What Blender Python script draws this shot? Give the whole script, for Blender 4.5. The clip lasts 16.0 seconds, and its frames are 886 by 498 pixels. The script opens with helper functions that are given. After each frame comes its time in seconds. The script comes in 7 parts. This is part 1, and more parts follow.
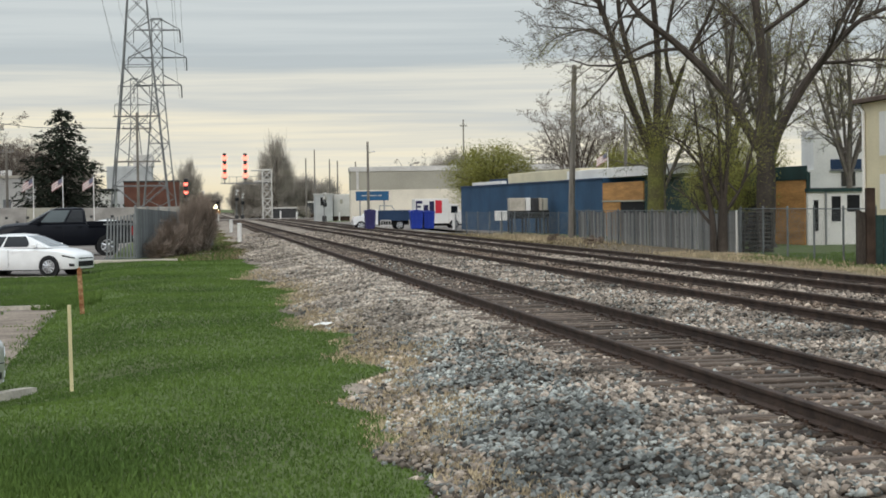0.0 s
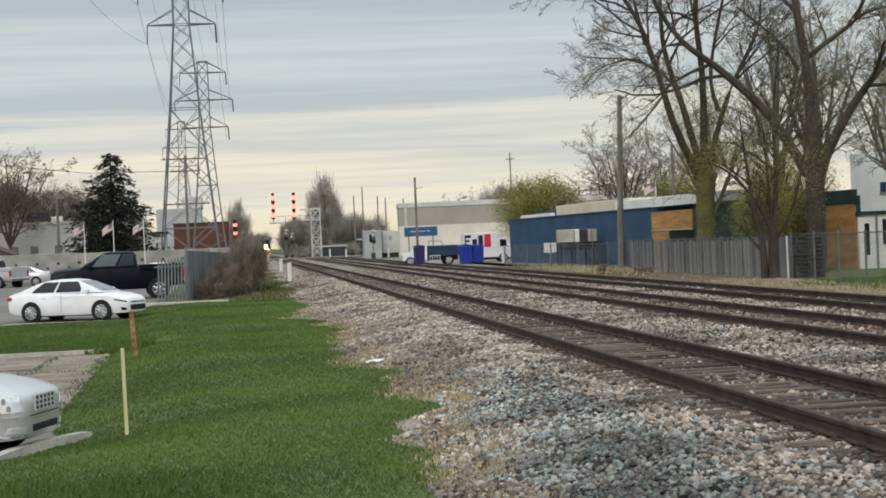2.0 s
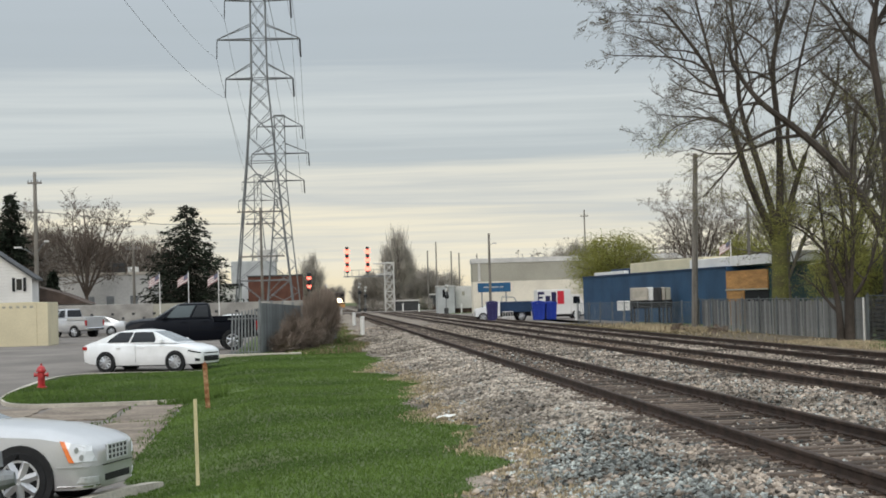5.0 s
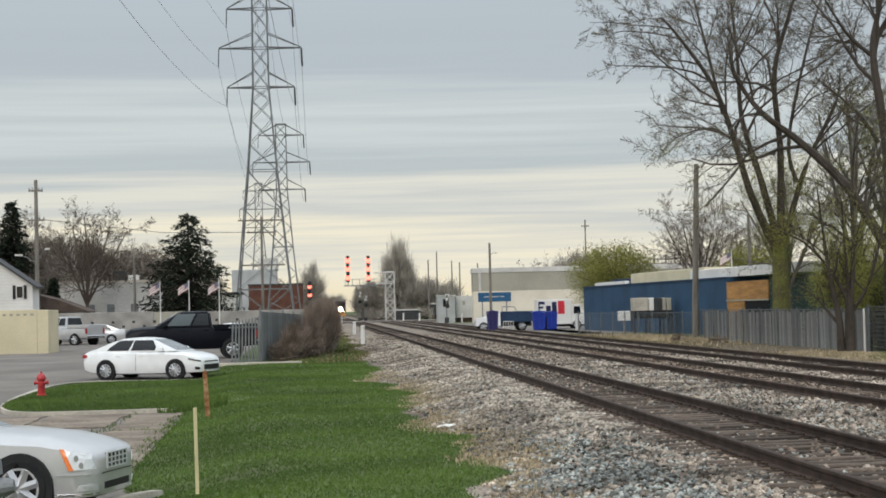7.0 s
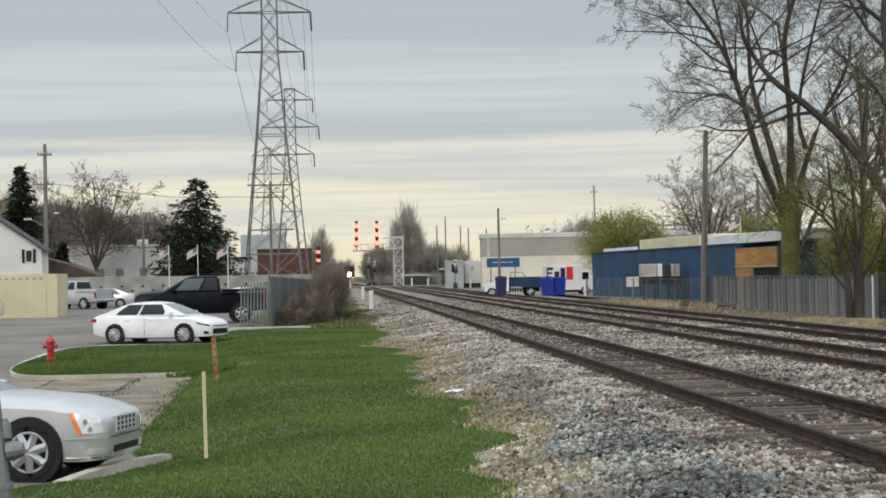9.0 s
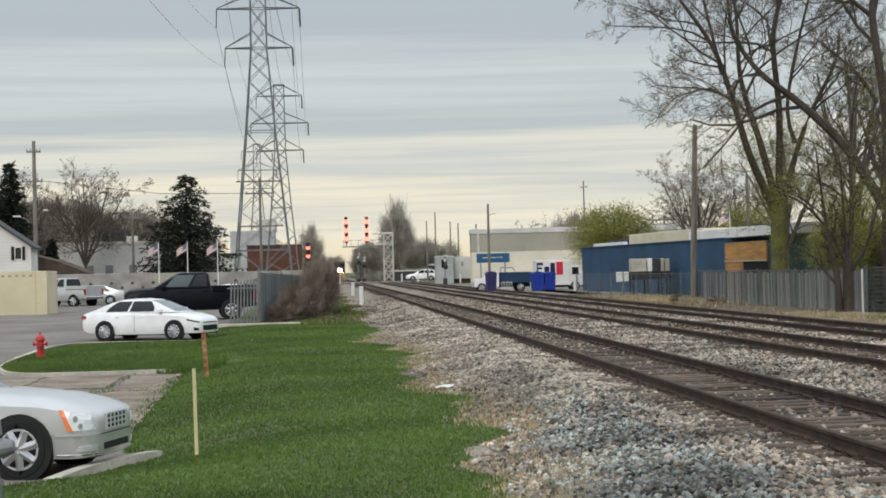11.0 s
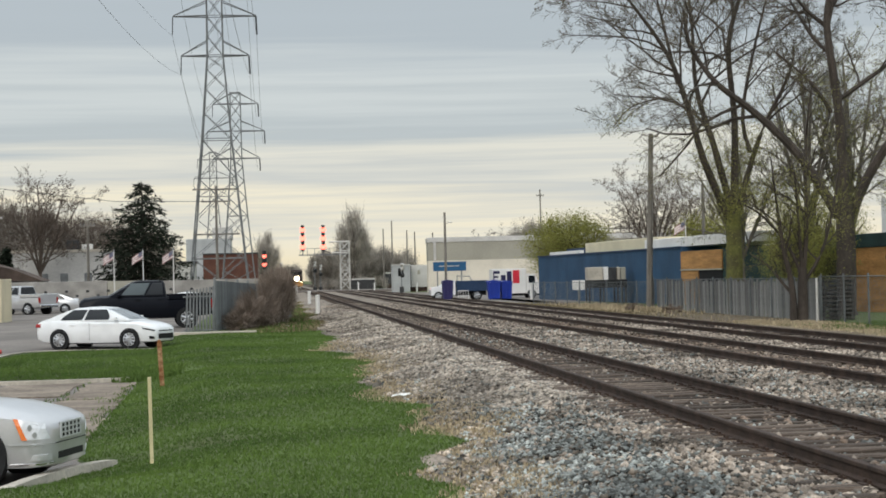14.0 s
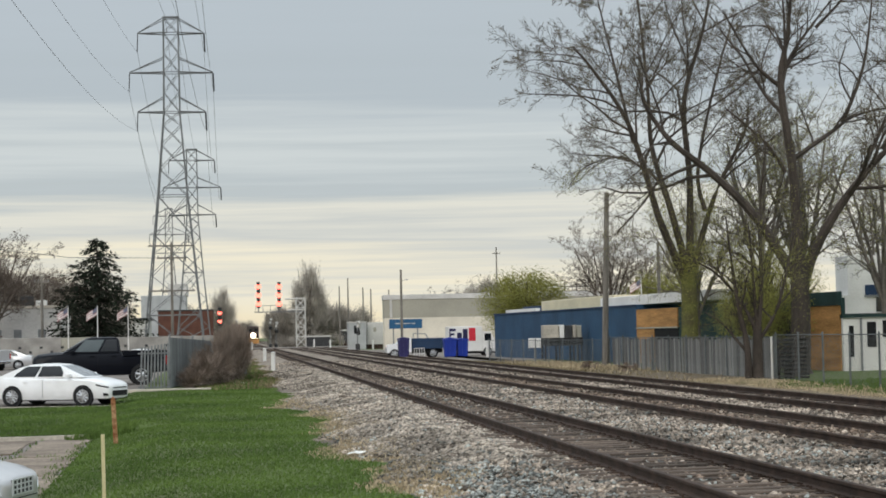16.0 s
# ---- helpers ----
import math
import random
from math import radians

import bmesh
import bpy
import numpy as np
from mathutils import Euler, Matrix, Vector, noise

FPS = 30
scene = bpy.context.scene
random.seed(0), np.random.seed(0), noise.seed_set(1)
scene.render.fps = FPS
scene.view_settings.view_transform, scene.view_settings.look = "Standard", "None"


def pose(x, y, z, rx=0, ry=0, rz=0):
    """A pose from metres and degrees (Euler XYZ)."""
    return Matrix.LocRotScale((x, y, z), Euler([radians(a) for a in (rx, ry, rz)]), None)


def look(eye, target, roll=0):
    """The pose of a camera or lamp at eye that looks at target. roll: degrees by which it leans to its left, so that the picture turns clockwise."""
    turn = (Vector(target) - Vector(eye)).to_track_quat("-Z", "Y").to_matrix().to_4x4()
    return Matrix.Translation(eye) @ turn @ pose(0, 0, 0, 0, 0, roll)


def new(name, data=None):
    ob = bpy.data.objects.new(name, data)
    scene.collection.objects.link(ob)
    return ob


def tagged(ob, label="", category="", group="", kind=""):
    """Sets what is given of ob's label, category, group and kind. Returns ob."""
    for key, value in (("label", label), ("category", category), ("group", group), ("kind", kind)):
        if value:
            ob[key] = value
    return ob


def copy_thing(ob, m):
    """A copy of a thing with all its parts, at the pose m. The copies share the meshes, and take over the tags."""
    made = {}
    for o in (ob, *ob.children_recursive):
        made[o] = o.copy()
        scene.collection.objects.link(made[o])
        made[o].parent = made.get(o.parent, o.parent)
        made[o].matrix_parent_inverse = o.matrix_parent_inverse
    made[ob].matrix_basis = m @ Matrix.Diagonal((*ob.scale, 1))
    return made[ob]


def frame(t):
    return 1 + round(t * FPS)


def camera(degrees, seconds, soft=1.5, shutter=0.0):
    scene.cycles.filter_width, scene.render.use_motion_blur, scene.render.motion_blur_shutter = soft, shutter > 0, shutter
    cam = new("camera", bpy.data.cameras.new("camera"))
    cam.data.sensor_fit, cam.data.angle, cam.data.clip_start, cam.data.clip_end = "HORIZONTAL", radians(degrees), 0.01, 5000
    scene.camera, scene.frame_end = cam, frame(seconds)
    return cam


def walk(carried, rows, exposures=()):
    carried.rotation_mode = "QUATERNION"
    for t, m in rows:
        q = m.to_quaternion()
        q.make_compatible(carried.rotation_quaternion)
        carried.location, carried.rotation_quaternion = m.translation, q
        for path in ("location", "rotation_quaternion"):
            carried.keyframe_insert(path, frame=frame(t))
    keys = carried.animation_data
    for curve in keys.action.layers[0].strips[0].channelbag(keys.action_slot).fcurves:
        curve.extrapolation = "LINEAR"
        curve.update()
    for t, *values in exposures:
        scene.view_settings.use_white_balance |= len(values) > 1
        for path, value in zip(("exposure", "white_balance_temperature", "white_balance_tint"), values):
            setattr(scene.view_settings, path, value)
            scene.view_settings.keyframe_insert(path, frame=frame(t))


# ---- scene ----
cam = camera(27.53, 16.0, soft=1.75)
EYE = 1.62  # above the rail heads, which lie at z = 0
# seconds, yaw, pitch, roll in degrees; a phone turned in the hand on one spot
ROWS = [
    (0.0, -7.729, -1.378, -0.907), (0.5, -7.071, -1.045, -1.050), (1.0, -6.566, -0.573, -1.385), (1.5, -6.302, -0.654, -2.064),
    (2.0, -6.193, -0.244, -2.484), (2.5, -6.007, 0.360, -2.296), (3.0, -5.373, 0.677, -2.237), (3.5, -4.753, 1.308, -2.183),
    (4.0, -4.507, 1.890, -2.057), (4.5, -4.206, 1.727, -1.732), (5.0, -3.934, 1.600, -1.617), (5.2, -3.832, 1.838, -1.507),
    (7.3, -3.912, 1.900, -1.353), (7.5, -3.851, 1.600, -1.302), (8.0, -3.433, 1.337, -1.289), (8.5, -3.554, 0.940, -1.160),
    (11.0, -3.939, 0.661, -1.402), (11.5, -4.049, 1.306, -0.549), (12.0, -4.696, 1.756, -0.622), (12.5, -6.219, 1.124, -1.117),
    (13.0, -5.723, 0.510, -1.443), (13.5, -4.891, 0.512, -1.365), (14.0, -5.320, 0.894, -1.357), (14.5, -5.708, 1.286, -1.369),
    (15.0, -5.882, 1.767, -1.229), (15.5, -6.278, 2.143, -1.293), (16.0, -6.747, 2.683, -1.195),
]
walk(cam, [(t, pose(0, 0, EYE, 0, 0, yaw) @ pose(0, 0, 0, 90 + pitch) @ pose(0, 0, 0, 0, 0, roll)) for t, yaw, pitch, roll in ROWS])

# ---- sky and sun ----
world = bpy.data.worlds.new("sky")
scene.world = world
world.use_nodes = True
wn, wl = world.node_tree.nodes, world.node_tree.links
wn.clear()
w_out, w_bg = wn.new("ShaderNodeOutputWorld"), wn.new("ShaderNodeBackground")
w_sky = wn.new("ShaderNodeTexSky")
w_sky.sky_type, w_sky.sun_disc, w_sky.sun_elevation, w_sky.sun_rotation = "NISHITA", False, radians(35), radians(203)
w_co, w_sep = wn.new("ShaderNodeTexCoord"), wn.new("ShaderNodeSeparateXYZ")
wl.new(w_co.outputs["Generated"], w_sep.inputs[0])
# overcast: colour by height over the horizon, broken by long streaks of cloud
w_map = wn.new("ShaderNodeMapping")
w_map.inputs["Scale"].default_value = (1.5, 1.5, 48)
wl.new(w_co.outputs["Generated"], w_map.inputs[0])
w_noise = wn.new("ShaderNodeTexNoise")
w_noise.inputs["Scale"].default_value, w_noise.inputs["Detail"].default_value, w_noise.inputs["Roughness"].default_value = 1.5, 5, 0.55
wl.new(w_map.outputs[0], w_noise.inputs["Vector"])
w_add = wn.new("ShaderNodeMath")
w_add.operation = "MULTIPLY_ADD"
w_add.inputs[1].default_value = 0.10
wl.new(w_noise.outputs["Fac"], w_add.inputs[0])
wl.new(w_sep.outputs["Z"], w_add.inputs[2])
w_ramp = wn.new("ShaderNodeValToRGB")
el = w_ramp.color_ramp.elements
el[0].position, el[0].color = 0.030, (0.764, 0.670, 0.502, 1)
el[1].position, el[1].color = 1.0, (1.206, 1.340, 1.448, 1)
for where, colour in ((0.058, (0.864, 0.770, 0.560, 1)), (0.082, (0.844, 0.790, 0.637, 1)), (0.097, (0.583, 0.600, 0.579, 1)), (0.110, (0.744, 0.730, 0.647, 1)),
                      (0.130, (0.472, 0.520, 0.540, 1)), (0.155, (0.603, 0.645, 0.647, 1)), (0.185, (0.452, 0.505, 0.540, 1)), (0.30, (0.492, 0.550, 0.598, 1)), (0.5, (0.784, 0.870, 0.936, 1))):
    e = el.new(where)
    e.color = colour
wl.new(w_add.outputs[0], w_ramp.inputs[0])
w_mix = wn.new("ShaderNodeMix")
w_mix.data_type = "RGBA"
w_mix.blend_type = "ADD"
w_mix.inputs["Factor"].default_value = 0.004
wl.new(w_ramp.outputs[0], w_mix.inputs[6])
wl.new(w_sky.outputs[0], w_mix.inputs[7])
wl.new(w_mix.outputs[2], w_bg.inputs[0])
w_bg.inputs[1].default_value = 1.0
wl.new(w_bg.outputs[0], w_out.inputs[0])
sun = new("sun", bpy.data.lights.new("sun", "SUN"))
sun.data.energy, sun.data.angle, sun.data.color = 1.15, radians(35), (1.0, 0.95, 0.87)
sun.matrix_world = look((-25, -60, 45), (0, 0, 0))
scene.view_settings.exposure = 0.0


# ---- materials ----
def material(name, base, rough=0.8, metal=0.0, var=0.25, scale=1.5, fine=30.0, bump=0.25, second=None, random_piece="", stretch=(1, 1, 1), spec=0.3, depth=0.02):
    """Principled paint with large stains, fine grain and relief; random_piece: 'object' or 'island' varies the tone from piece to piece."""
    m = bpy.data.materials.new(name)
    m.use_nodes = True
    nt = m.node_tree
    n, l = nt.nodes, nt.links
    b = n["Principled BSDF"]
    b.inputs["Roughness"].default_value, b.inputs["Metallic"].default_value, b.inputs["Specular IOR Level"].default_value = rough, metal, spec
    co, mp = n.new("ShaderNodeTexCoord"), n.new("ShaderNodeMapping")
    mp.inputs["Scale"].default_value = stretch
    l.new(co.outputs["Object"], mp.inputs[0])
    big, small = n.new("ShaderNodeTexNoise"), n.new("ShaderNodeTexNoise")
    big.inputs["Scale"].default_value, big.inputs["Detail"].default_value = scale, 6
    small.inputs["Scale"].default_value, small.inputs["Detail"].default_value = fine, 4
    l.new(mp.outputs[0], big.inputs["Vector"])
    l.new(mp.outputs[0], small.inputs["Vector"])
    sub = second or tuple(c * (1 - var) for c in base)
    top = tuple(min(1, c * (1 + var)) for c in base) if not second else base
    ramp = n.new("ShaderNodeValToRGB")
    ramp.color_ramp.elements[0].position, ramp.color_ramp.elements[0].color = 0.36, (*sub, 1)
    ramp.color_ramp.elements[1].position, ramp.color_ramp.elements[1].color = 0.64, (*top, 1)
    l.new(big.outputs["Fac"], ramp.inputs[0])
    grain = n.new("ShaderNodeMapRange")
    grain.inputs["From Min"].default_value, grain.inputs["From Max"].default_value = 0.3, 0.7
    grain.inputs["To Min"].default_value, grain.inputs["To Max"].default_value = 1 - var * 0.7, 1 + var * 0.7
    l.new(small.outputs["Fac"], grain.inputs["Value"])
    factor = grain.outputs[0]
    if random_piece:
        src = n.new("ShaderNodeObjectInfo" if random_piece == "object" else "ShaderNodeNewGeometry")
        rnd = n.new("ShaderNodeMapRange")
        rnd.inputs["To Min"].default_value, rnd.inputs["To Max"].default_value = 1 - var * 1.5, 1 + var * 1.5
        l.new(src.outputs["Random" if random_piece == "object" else "Random Per Island"], rnd.inputs["Value"])
        mul = n.new("ShaderNodeMath")
        mul.operation = "MULTIPLY"
        l.new(factor, mul.inputs[0])
        l.new(rnd.outputs[0], mul.inputs[1])
        factor = mul.outputs[0]
    mix = n.new("ShaderNodeVectorMath")
    mix.operation = "SCALE"
    l.new(ramp.outputs[0], mix.inputs[0])
    l.new(factor, mix.inputs["Scale"])
    l.new(mix.outputs[0], b.inputs["Base Color"])
    if bump:
        bp = n.new("ShaderNodeBump")
        bp.inputs["Strength"].default_value, bp.inputs["Distance"].default_value = bump, depth
        l.new(small.outputs["Fac"], bp.inputs["Height"])
        l.new(bp.outputs[0], b.inputs["Normal"])
    return m


def glow(name, colour, strength):
    m = bpy.data.materials.new(name)
    m.use_nodes = True
    b = m.node_tree.nodes["Principled BSDF"]
    b.inputs["Base Color"].default_value = (*colour, 1)
    b.inputs["Emission Color"].default_value = (*colour, 1)
    b.inputs["Emission Strength"].default_value = strength
    return m


def paint(name, base, rough=0.3, metal=0.0, coat=0.6):
    m = material(name, base, rough, metal, var=0.05, scale=2, fine=60, bump=0.0, spec=0.5)
    m.node_tree.nodes["Principled BSDF"].inputs["Coat Weight"].default_value = coat
    m.node_tree.nodes["Principled BSDF"].inputs["Coat Roughness"].default_value = 0.08
    return m


def glass(name, tint=(0.02, 0.025, 0.03)):
    m = paint(name, tint, 0.05, 0, 1.0)
    return m


SOIL = material("soil_and_turf", (0.085, 0.125, 0.030), 0.95, var=0.35, scale=0.35, fine=9, bump=0.5, second=(0.080, 0.096, 0.034), depth=0.05)
GRASS = material("grass_blade", (0.112, 0.174, 0.037), 0.8, var=0.14, scale=0.35, fine=6, bump=0, second=(0.070, 0.120, 0.026), random_piece="island", spec=0.2)
WEED = material("withered_brown_weed", (0.20, 0.165, 0.095), 0.9, var=0.3, scale=1.5, fine=15, bump=0, random_piece="island", spec=0.1)
STRAW = material("dry_grass", (0.40, 0.325, 0.215), 0.9, var=0.25, scale=2, fine=20, bump=0, random_piece="island", spec=0.1)
BALLAST = material("ballast_bed", (0.240, 0.198, 0.158), 0.95, var=0.40, scale=0.5, fine=16, bump=1.0, depth=0.06)
STONE = material("ballast_stone", (0.250, 0.207, 0.167), 0.9, var=0.58, scale=0.5, fine=25, bump=0.3, random_piece="island", spec=0.2)
STONE_GREY = material("grey_ballast_stone", (0.235, 0.245, 0.228), 0.9, var=0.52, scale=0.5, fine=25, bump=0.3, random_piece="island", spec=0.2)
STONE_PALE = material("bleached_ballast_stone", (0.345, 0.296, 0.243), 0.9, var=0.42, scale=0.5, fine=25, bump=0.3, random_piece="island", spec=0.2)
STONE_BROWN = material("rust_stained_stone", (0.190, 0.143, 0.110), 0.95, var=0.45, scale=0.6, fine=25, bump=0.3, random_piece="island", spec=0.15)
VERGE = material("trampled_verge_soil", (0.19, 0.145, 0.105), 0.95, var=0.3, scale=0.7, fine=12, bump=0.7, second=(0.12, 0.098, 0.062), depth=0.05)
ASPHALT = material("worn_asphalt", (0.20, 0.175, 0.155), 0.92, var=0.2, scale=0.25, fine=14, bump=0.4)
APRON = material("broken_tan_concrete", (0.29, 0.235, 0.185), 0.95, var=0.35, scale=0.9, fine=10, bump=0.6, second=(0.17, 0.135, 0.105))
LIGHTGREY = material("light_grey_metal", (0.42, 0.43, 0.43), 0.6, 0.1, var=0.12, scale=0.6, fine=10, bump=0.05)
CONCRETE = material("weathered_concrete", (0.50, 0.45, 0.38), 0.9, var=0.22, scale=0.8, fine=18, bump=0.4)
RUST = material("rusty_steel", (0.052, 0.033, 0.024), 0.8, 0.1, var=0.35, scale=3, fine=40, bump=0.3)
RAILTOP = material("worn_rail_head", (0.60, 0.52, 0.45), 0.30, 0.75, var=0.2, scale=3, fine=30, bump=0.1)
TIE = material("weathered_oak_tie", (0.105, 0.080, 0.063), 0.95, var=0.4, scale=2, fine=14, bump=0.8, random_piece="object", stretch=(0.6, 6, 6))
TIES = material("weathered_oak_ties", (0.105, 0.080, 0.063), 0.95, var=0.4, scale=2, fine=14, bump=0.8, random_piece="island", stretch=(0.6, 6, 6))
STEEL = material("galvanised_steel", (0.225, 0.232, 0.236), 0.6, 0.3, var=0.15, scale=2, fine=20, bump=0.1)
PYLON = material("pale_galvanised_lattice", (0.19, 0.194, 0.195), 0.65, 0.2, var=0.12, scale=2, fine=20, bump=0.05)
DARKSTEEL = material("dark_steel", (0.06, 0.06, 0.062), 0.6, 0.4, var=0.2, scale=3, fine=25, bump=0.1)
# grey-brown bark of farther trees, paler than BARK with haze put into it
FARBARK = material("hazed_far_bark", (0.17, 0.148, 0.128), 0.95, var=0.25, scale=1.5, fine=10, bump=0.5)
POLEWOOD = material("weathered_pole_wood", (0.21, 0.19, 0.165), 0.95, var=0.3, scale=1.2, fine=18, bump=0.6, stretch=(5, 5, 0.4))
BARK = material("tree_bark", (0.076, 0.061, 0.051), 0.95, var=0.3, scale=1.5, fine=12, bump=0.9, second=(0.050, 0.041, 0.034), stretch=(2, 2, 0.6), depth=0.04)
MOSSBARK = material("ivy_green_bark", (0.15, 0.15, 0.045), 0.95, var=0.3, scale=1.2, fine=10, bump=0.9, second=(0.095, 0.085, 0.045), depth=0.05)
FRESH = material("fresh_spring_leaf", (0.31, 0.30, 0.085), 0.8, var=0.25, scale=0.7, fine=5, bump=0, second=(0.22, 0.22, 0.062), random_piece="island", spec=0.2)
BUD = material("reddish_tree_bud", (0.20, 0.18, 0.09), 0.85, var=0.3, scale=0.8, fine=6, bump=0, second=(0.15, 0.12, 0.08), random_piece="island", spec=0.2)
for leafy in (FRESH, BUD):
    # thin leaves let light through
    ln, ll = leafy.node_tree.nodes, leafy.node_tree.links
    thin_leaf, blend = ln.new("ShaderNodeBsdfTranslucent"), ln.new("ShaderNodeMixShader")
    blend.inputs[0].default_value = 0.5
    ll.new(ln["Principled BSDF"].inputs["Base Color"].links[0].from_socket, thin_leaf.inputs["Color"])
    ll.new(ln["Principled BSDF"].outputs[0], blend.inputs[1])
    ll.new(thin_leaf.outputs[0], blend.inputs[2])
    ll.new(blend.outputs[0], ln["Material Output"].inputs["Surface"])
NEEDLE = material("dark_spruce_needle", (0.021, 0.027, 0.018), 0.9, var=0.3, scale=0.8, fine=6, bump=0, random_piece="island", spec=0.1)
# paled: the haze before far trees is put into this twig colour
TWIG = material("hazed_far_twig", (0.345, 0.312, 0.272), 0.95, var=0.25, scale=0.4, fine=5, bump=0, random_piece="island", spec=0.1)
DARKTWIG = material("dark_brown_twig", (0.125, 0.100, 0.082), 0.95, var=0.25, scale=0.4, fine=5, bump=0, random_piece="island", spec=0.1)
# olive crown twigs, lighter than BARK because haze is put into the colour
CROWNTWIG = material("hazed_olive_twig", (0.115, 0.098, 0.072), 0.95, var=0.25, scale=0.6, fine=6, bump=0, spec=0.1)
BRUSH = material("dry_brush_twig", (0.235, 0.185, 0.150), 0.95, var=0.25, scale=0.8, fine=8, bump=0, random_piece="island", spec=0.1)
BLUE = material("blue_painted_siding", (0.026, 0.068, 0.130), 0.75, var=0.16, scale=0.4, fine=8, bump=0.1)
DARKBLUE = material("navy_painted_panel", (0.022, 0.045, 0.095), 0.75, var=0.16, scale=0.6, fine=8, bump=0.1)
WHITE = material("white_paint", (0.74, 0.72, 0.69), 0.7, var=0.08, scale=0.5, fine=10, bump=0.05)
OFFWHITE = material("chalky_white_wall", (0.56, 0.54, 0.51), 0.85, var=0.14, scale=0.3, fine=6, bump=0.1)
CREAMWALL = material("pale_cream_block_wall", (0.70, 0.64, 0.53), 0.85, var=0.1, scale=0.3, fine=6, bump=0.05)
CREAM = material("cream_render", (0.66, 0.58, 0.40), 0.85, var=0.08, scale=0.5, fine=12, bump=0.1)
TAN = material("tan_metal_siding", (0.36, 0.34, 0.28), 0.7, var=0.1, scale=0.2, fine=6, bump=0.05)
ORANGE = material("bare_plywood_sheet", (0.42, 0.215, 0.075), 0.85, var=0.25, scale=0.9, fine=9, bump=0.1, stretch=(0.5, 1, 3))
BRICK = material("red_brick_wall", (0.115, 0.050, 0.036), 0.9, var=0.2, scale=0.7, fine=12, bump=0.2)
DARKGREEN = material("dark_green_tarp", (0.020, 0.045, 0.042), 0.8, var=0.2, scale=1, fine=10, bump=0.2)
BLOCKS = material("grey_concrete_block", (0.33, 0.31, 0.285), 0.92, var=0.22, scale=0.8, fine=18, bump=0.4)
SHEET = material("dull_corrugated_sheet", (0.185, 0.195, 0.195), 0.7, 0.1, var=0.16, scale=1.2, fine=14, bump=0.1, random_piece="object", stretch=(3, 3, 0.4))
VOID = material("dark_opening", (0.012, 0.012, 0.013), 0.9, var=0.2, scale=2, fine=10, bump=0)
ROOF = material("brown_roof_shingle", (0.105, 0.076, 0.062), 0.95, var=0.25, scale=1, fine=14, bump=0.4)
GREYFENCE = material("weathered_grey_board", (0.235, 0.228, 0.215), 0.9, var=0.30, scale=0.9, fine=10, bump=0.3, random_piece="object", stretch=(3, 3, 0.5))
FENCESTEEL = material("dull_fence_pipe", (0.13, 0.14, 0.142), 0.7, 0.15, var=0.2, scale=2, fine=20, bump=0.1)
CHAIN = material("galvanised_chain_link", (0.22, 0.23, 0.235), 0.6, 0.4, var=0.15, scale=2, fine=20, bump=0)
LATH = material("pale_pine_lath", (0.62, 0.54, 0.32), 0.85, var=0.15, scale=2, fine=30, bump=0.2, stretch=(4, 4, 0.5))
RED = paint("red_hydrant_paint", (0.46, 0.022, 0.026), 0.45, 0, 0.3)
SIGNBLUE = material("blue_sign_face", (0.022, 0.095, 0.20), 0.6, var=0.08, scale=1, fine=10, bump=0)
ROYAL = material("royal_blue_plastic", (0.022, 0.052, 0.36), 0.5, var=0.12, scale=1, fine=10, bump=0.05)
PURPLE = material("purple_navy_plastic", (0.040, 0.036, 0.13), 0.6, var=0.15, scale=1, fine=10, bump=0.05)
LOGORED = material("red_logo_paint", (0.60, 0.030, 0.050), 0.5, var=0.05, scale=1, fine=10, bump=0)
LOGONAVY = material("navy_logo_paint", (0.020, 0.018, 0.07), 0.5, var=0.05, scale=1, fine=10, bump=0)
PAPER = material("crumpled_white_paper", (0.78, 0.76, 0.72), 0.8, var=0.05, scale=5, fine=30, bump=0.3)
CARWHITE, CARSILVER, CARBLACK = paint("white_car_paint", (0.86, 0.86, 0.86)), paint("silver_car_paint", (0.59, 0.585, 0.59), 0.28, 0.40), paint("black_car_paint", (0.005, 0.006, 0.010), 0.4, 0, 0.10)
CARBLACK.node_tree.nodes["Principled BSDF"].inputs["Specular IOR Level"].default_value = 0.08
GLASS = paint("tinted_car_glass", (0.010, 0.011, 0.013), 0.12, 0, 0.15)
SCREEN = paint("reflecting_windscreen", (0.070, 0.088, 0.092), 0.06, 0, 0.8)
TYRE = material("tyre_rubber", (0.016, 0.016, 0.017), 0.85, var=0.2, scale=5, fine=40, bump=0.1)
ALLOY = material("alloy_rim", (0.55, 0.55, 0.56), 0.35, 0.7, var=0.08, scale=5, fine=40, bump=0)
CHROME = material("chrome_trim", (0.75, 0.75, 0.77), 0.12, 1.0, var=0.03, scale=5, fine=40, bump=0)
BLACKTRIM = material("black_plastic_trim", (0.014, 0.014, 0.015), 0.6, var=0.2, scale=5, fine=40, bump=0)
LAMPGLASS = paint("clear_headlamp", (0.80, 0.81, 0.83), 0.15, 0.0, 0.8)
GRILLEBAR = material("bright_grille_bar", (0.72, 0.72, 0.73), 0.3, 0.3, var=0.04, scale=5, fine=40, bump=0)
AMBER = paint("amber_marker_lens", (0.85, 0.20, 0.03), 0.25)
REDLENS = paint("red_tail_lens", (0.35, 0.015, 0.015), 0.25)
REDLIGHT = glow("lit_red_signal_lens", (1.0, 0.16, 0.11), 3.2)
HALO = glow("train_headlight_beam", (1.0, 0.80, 0.52), 14.0)


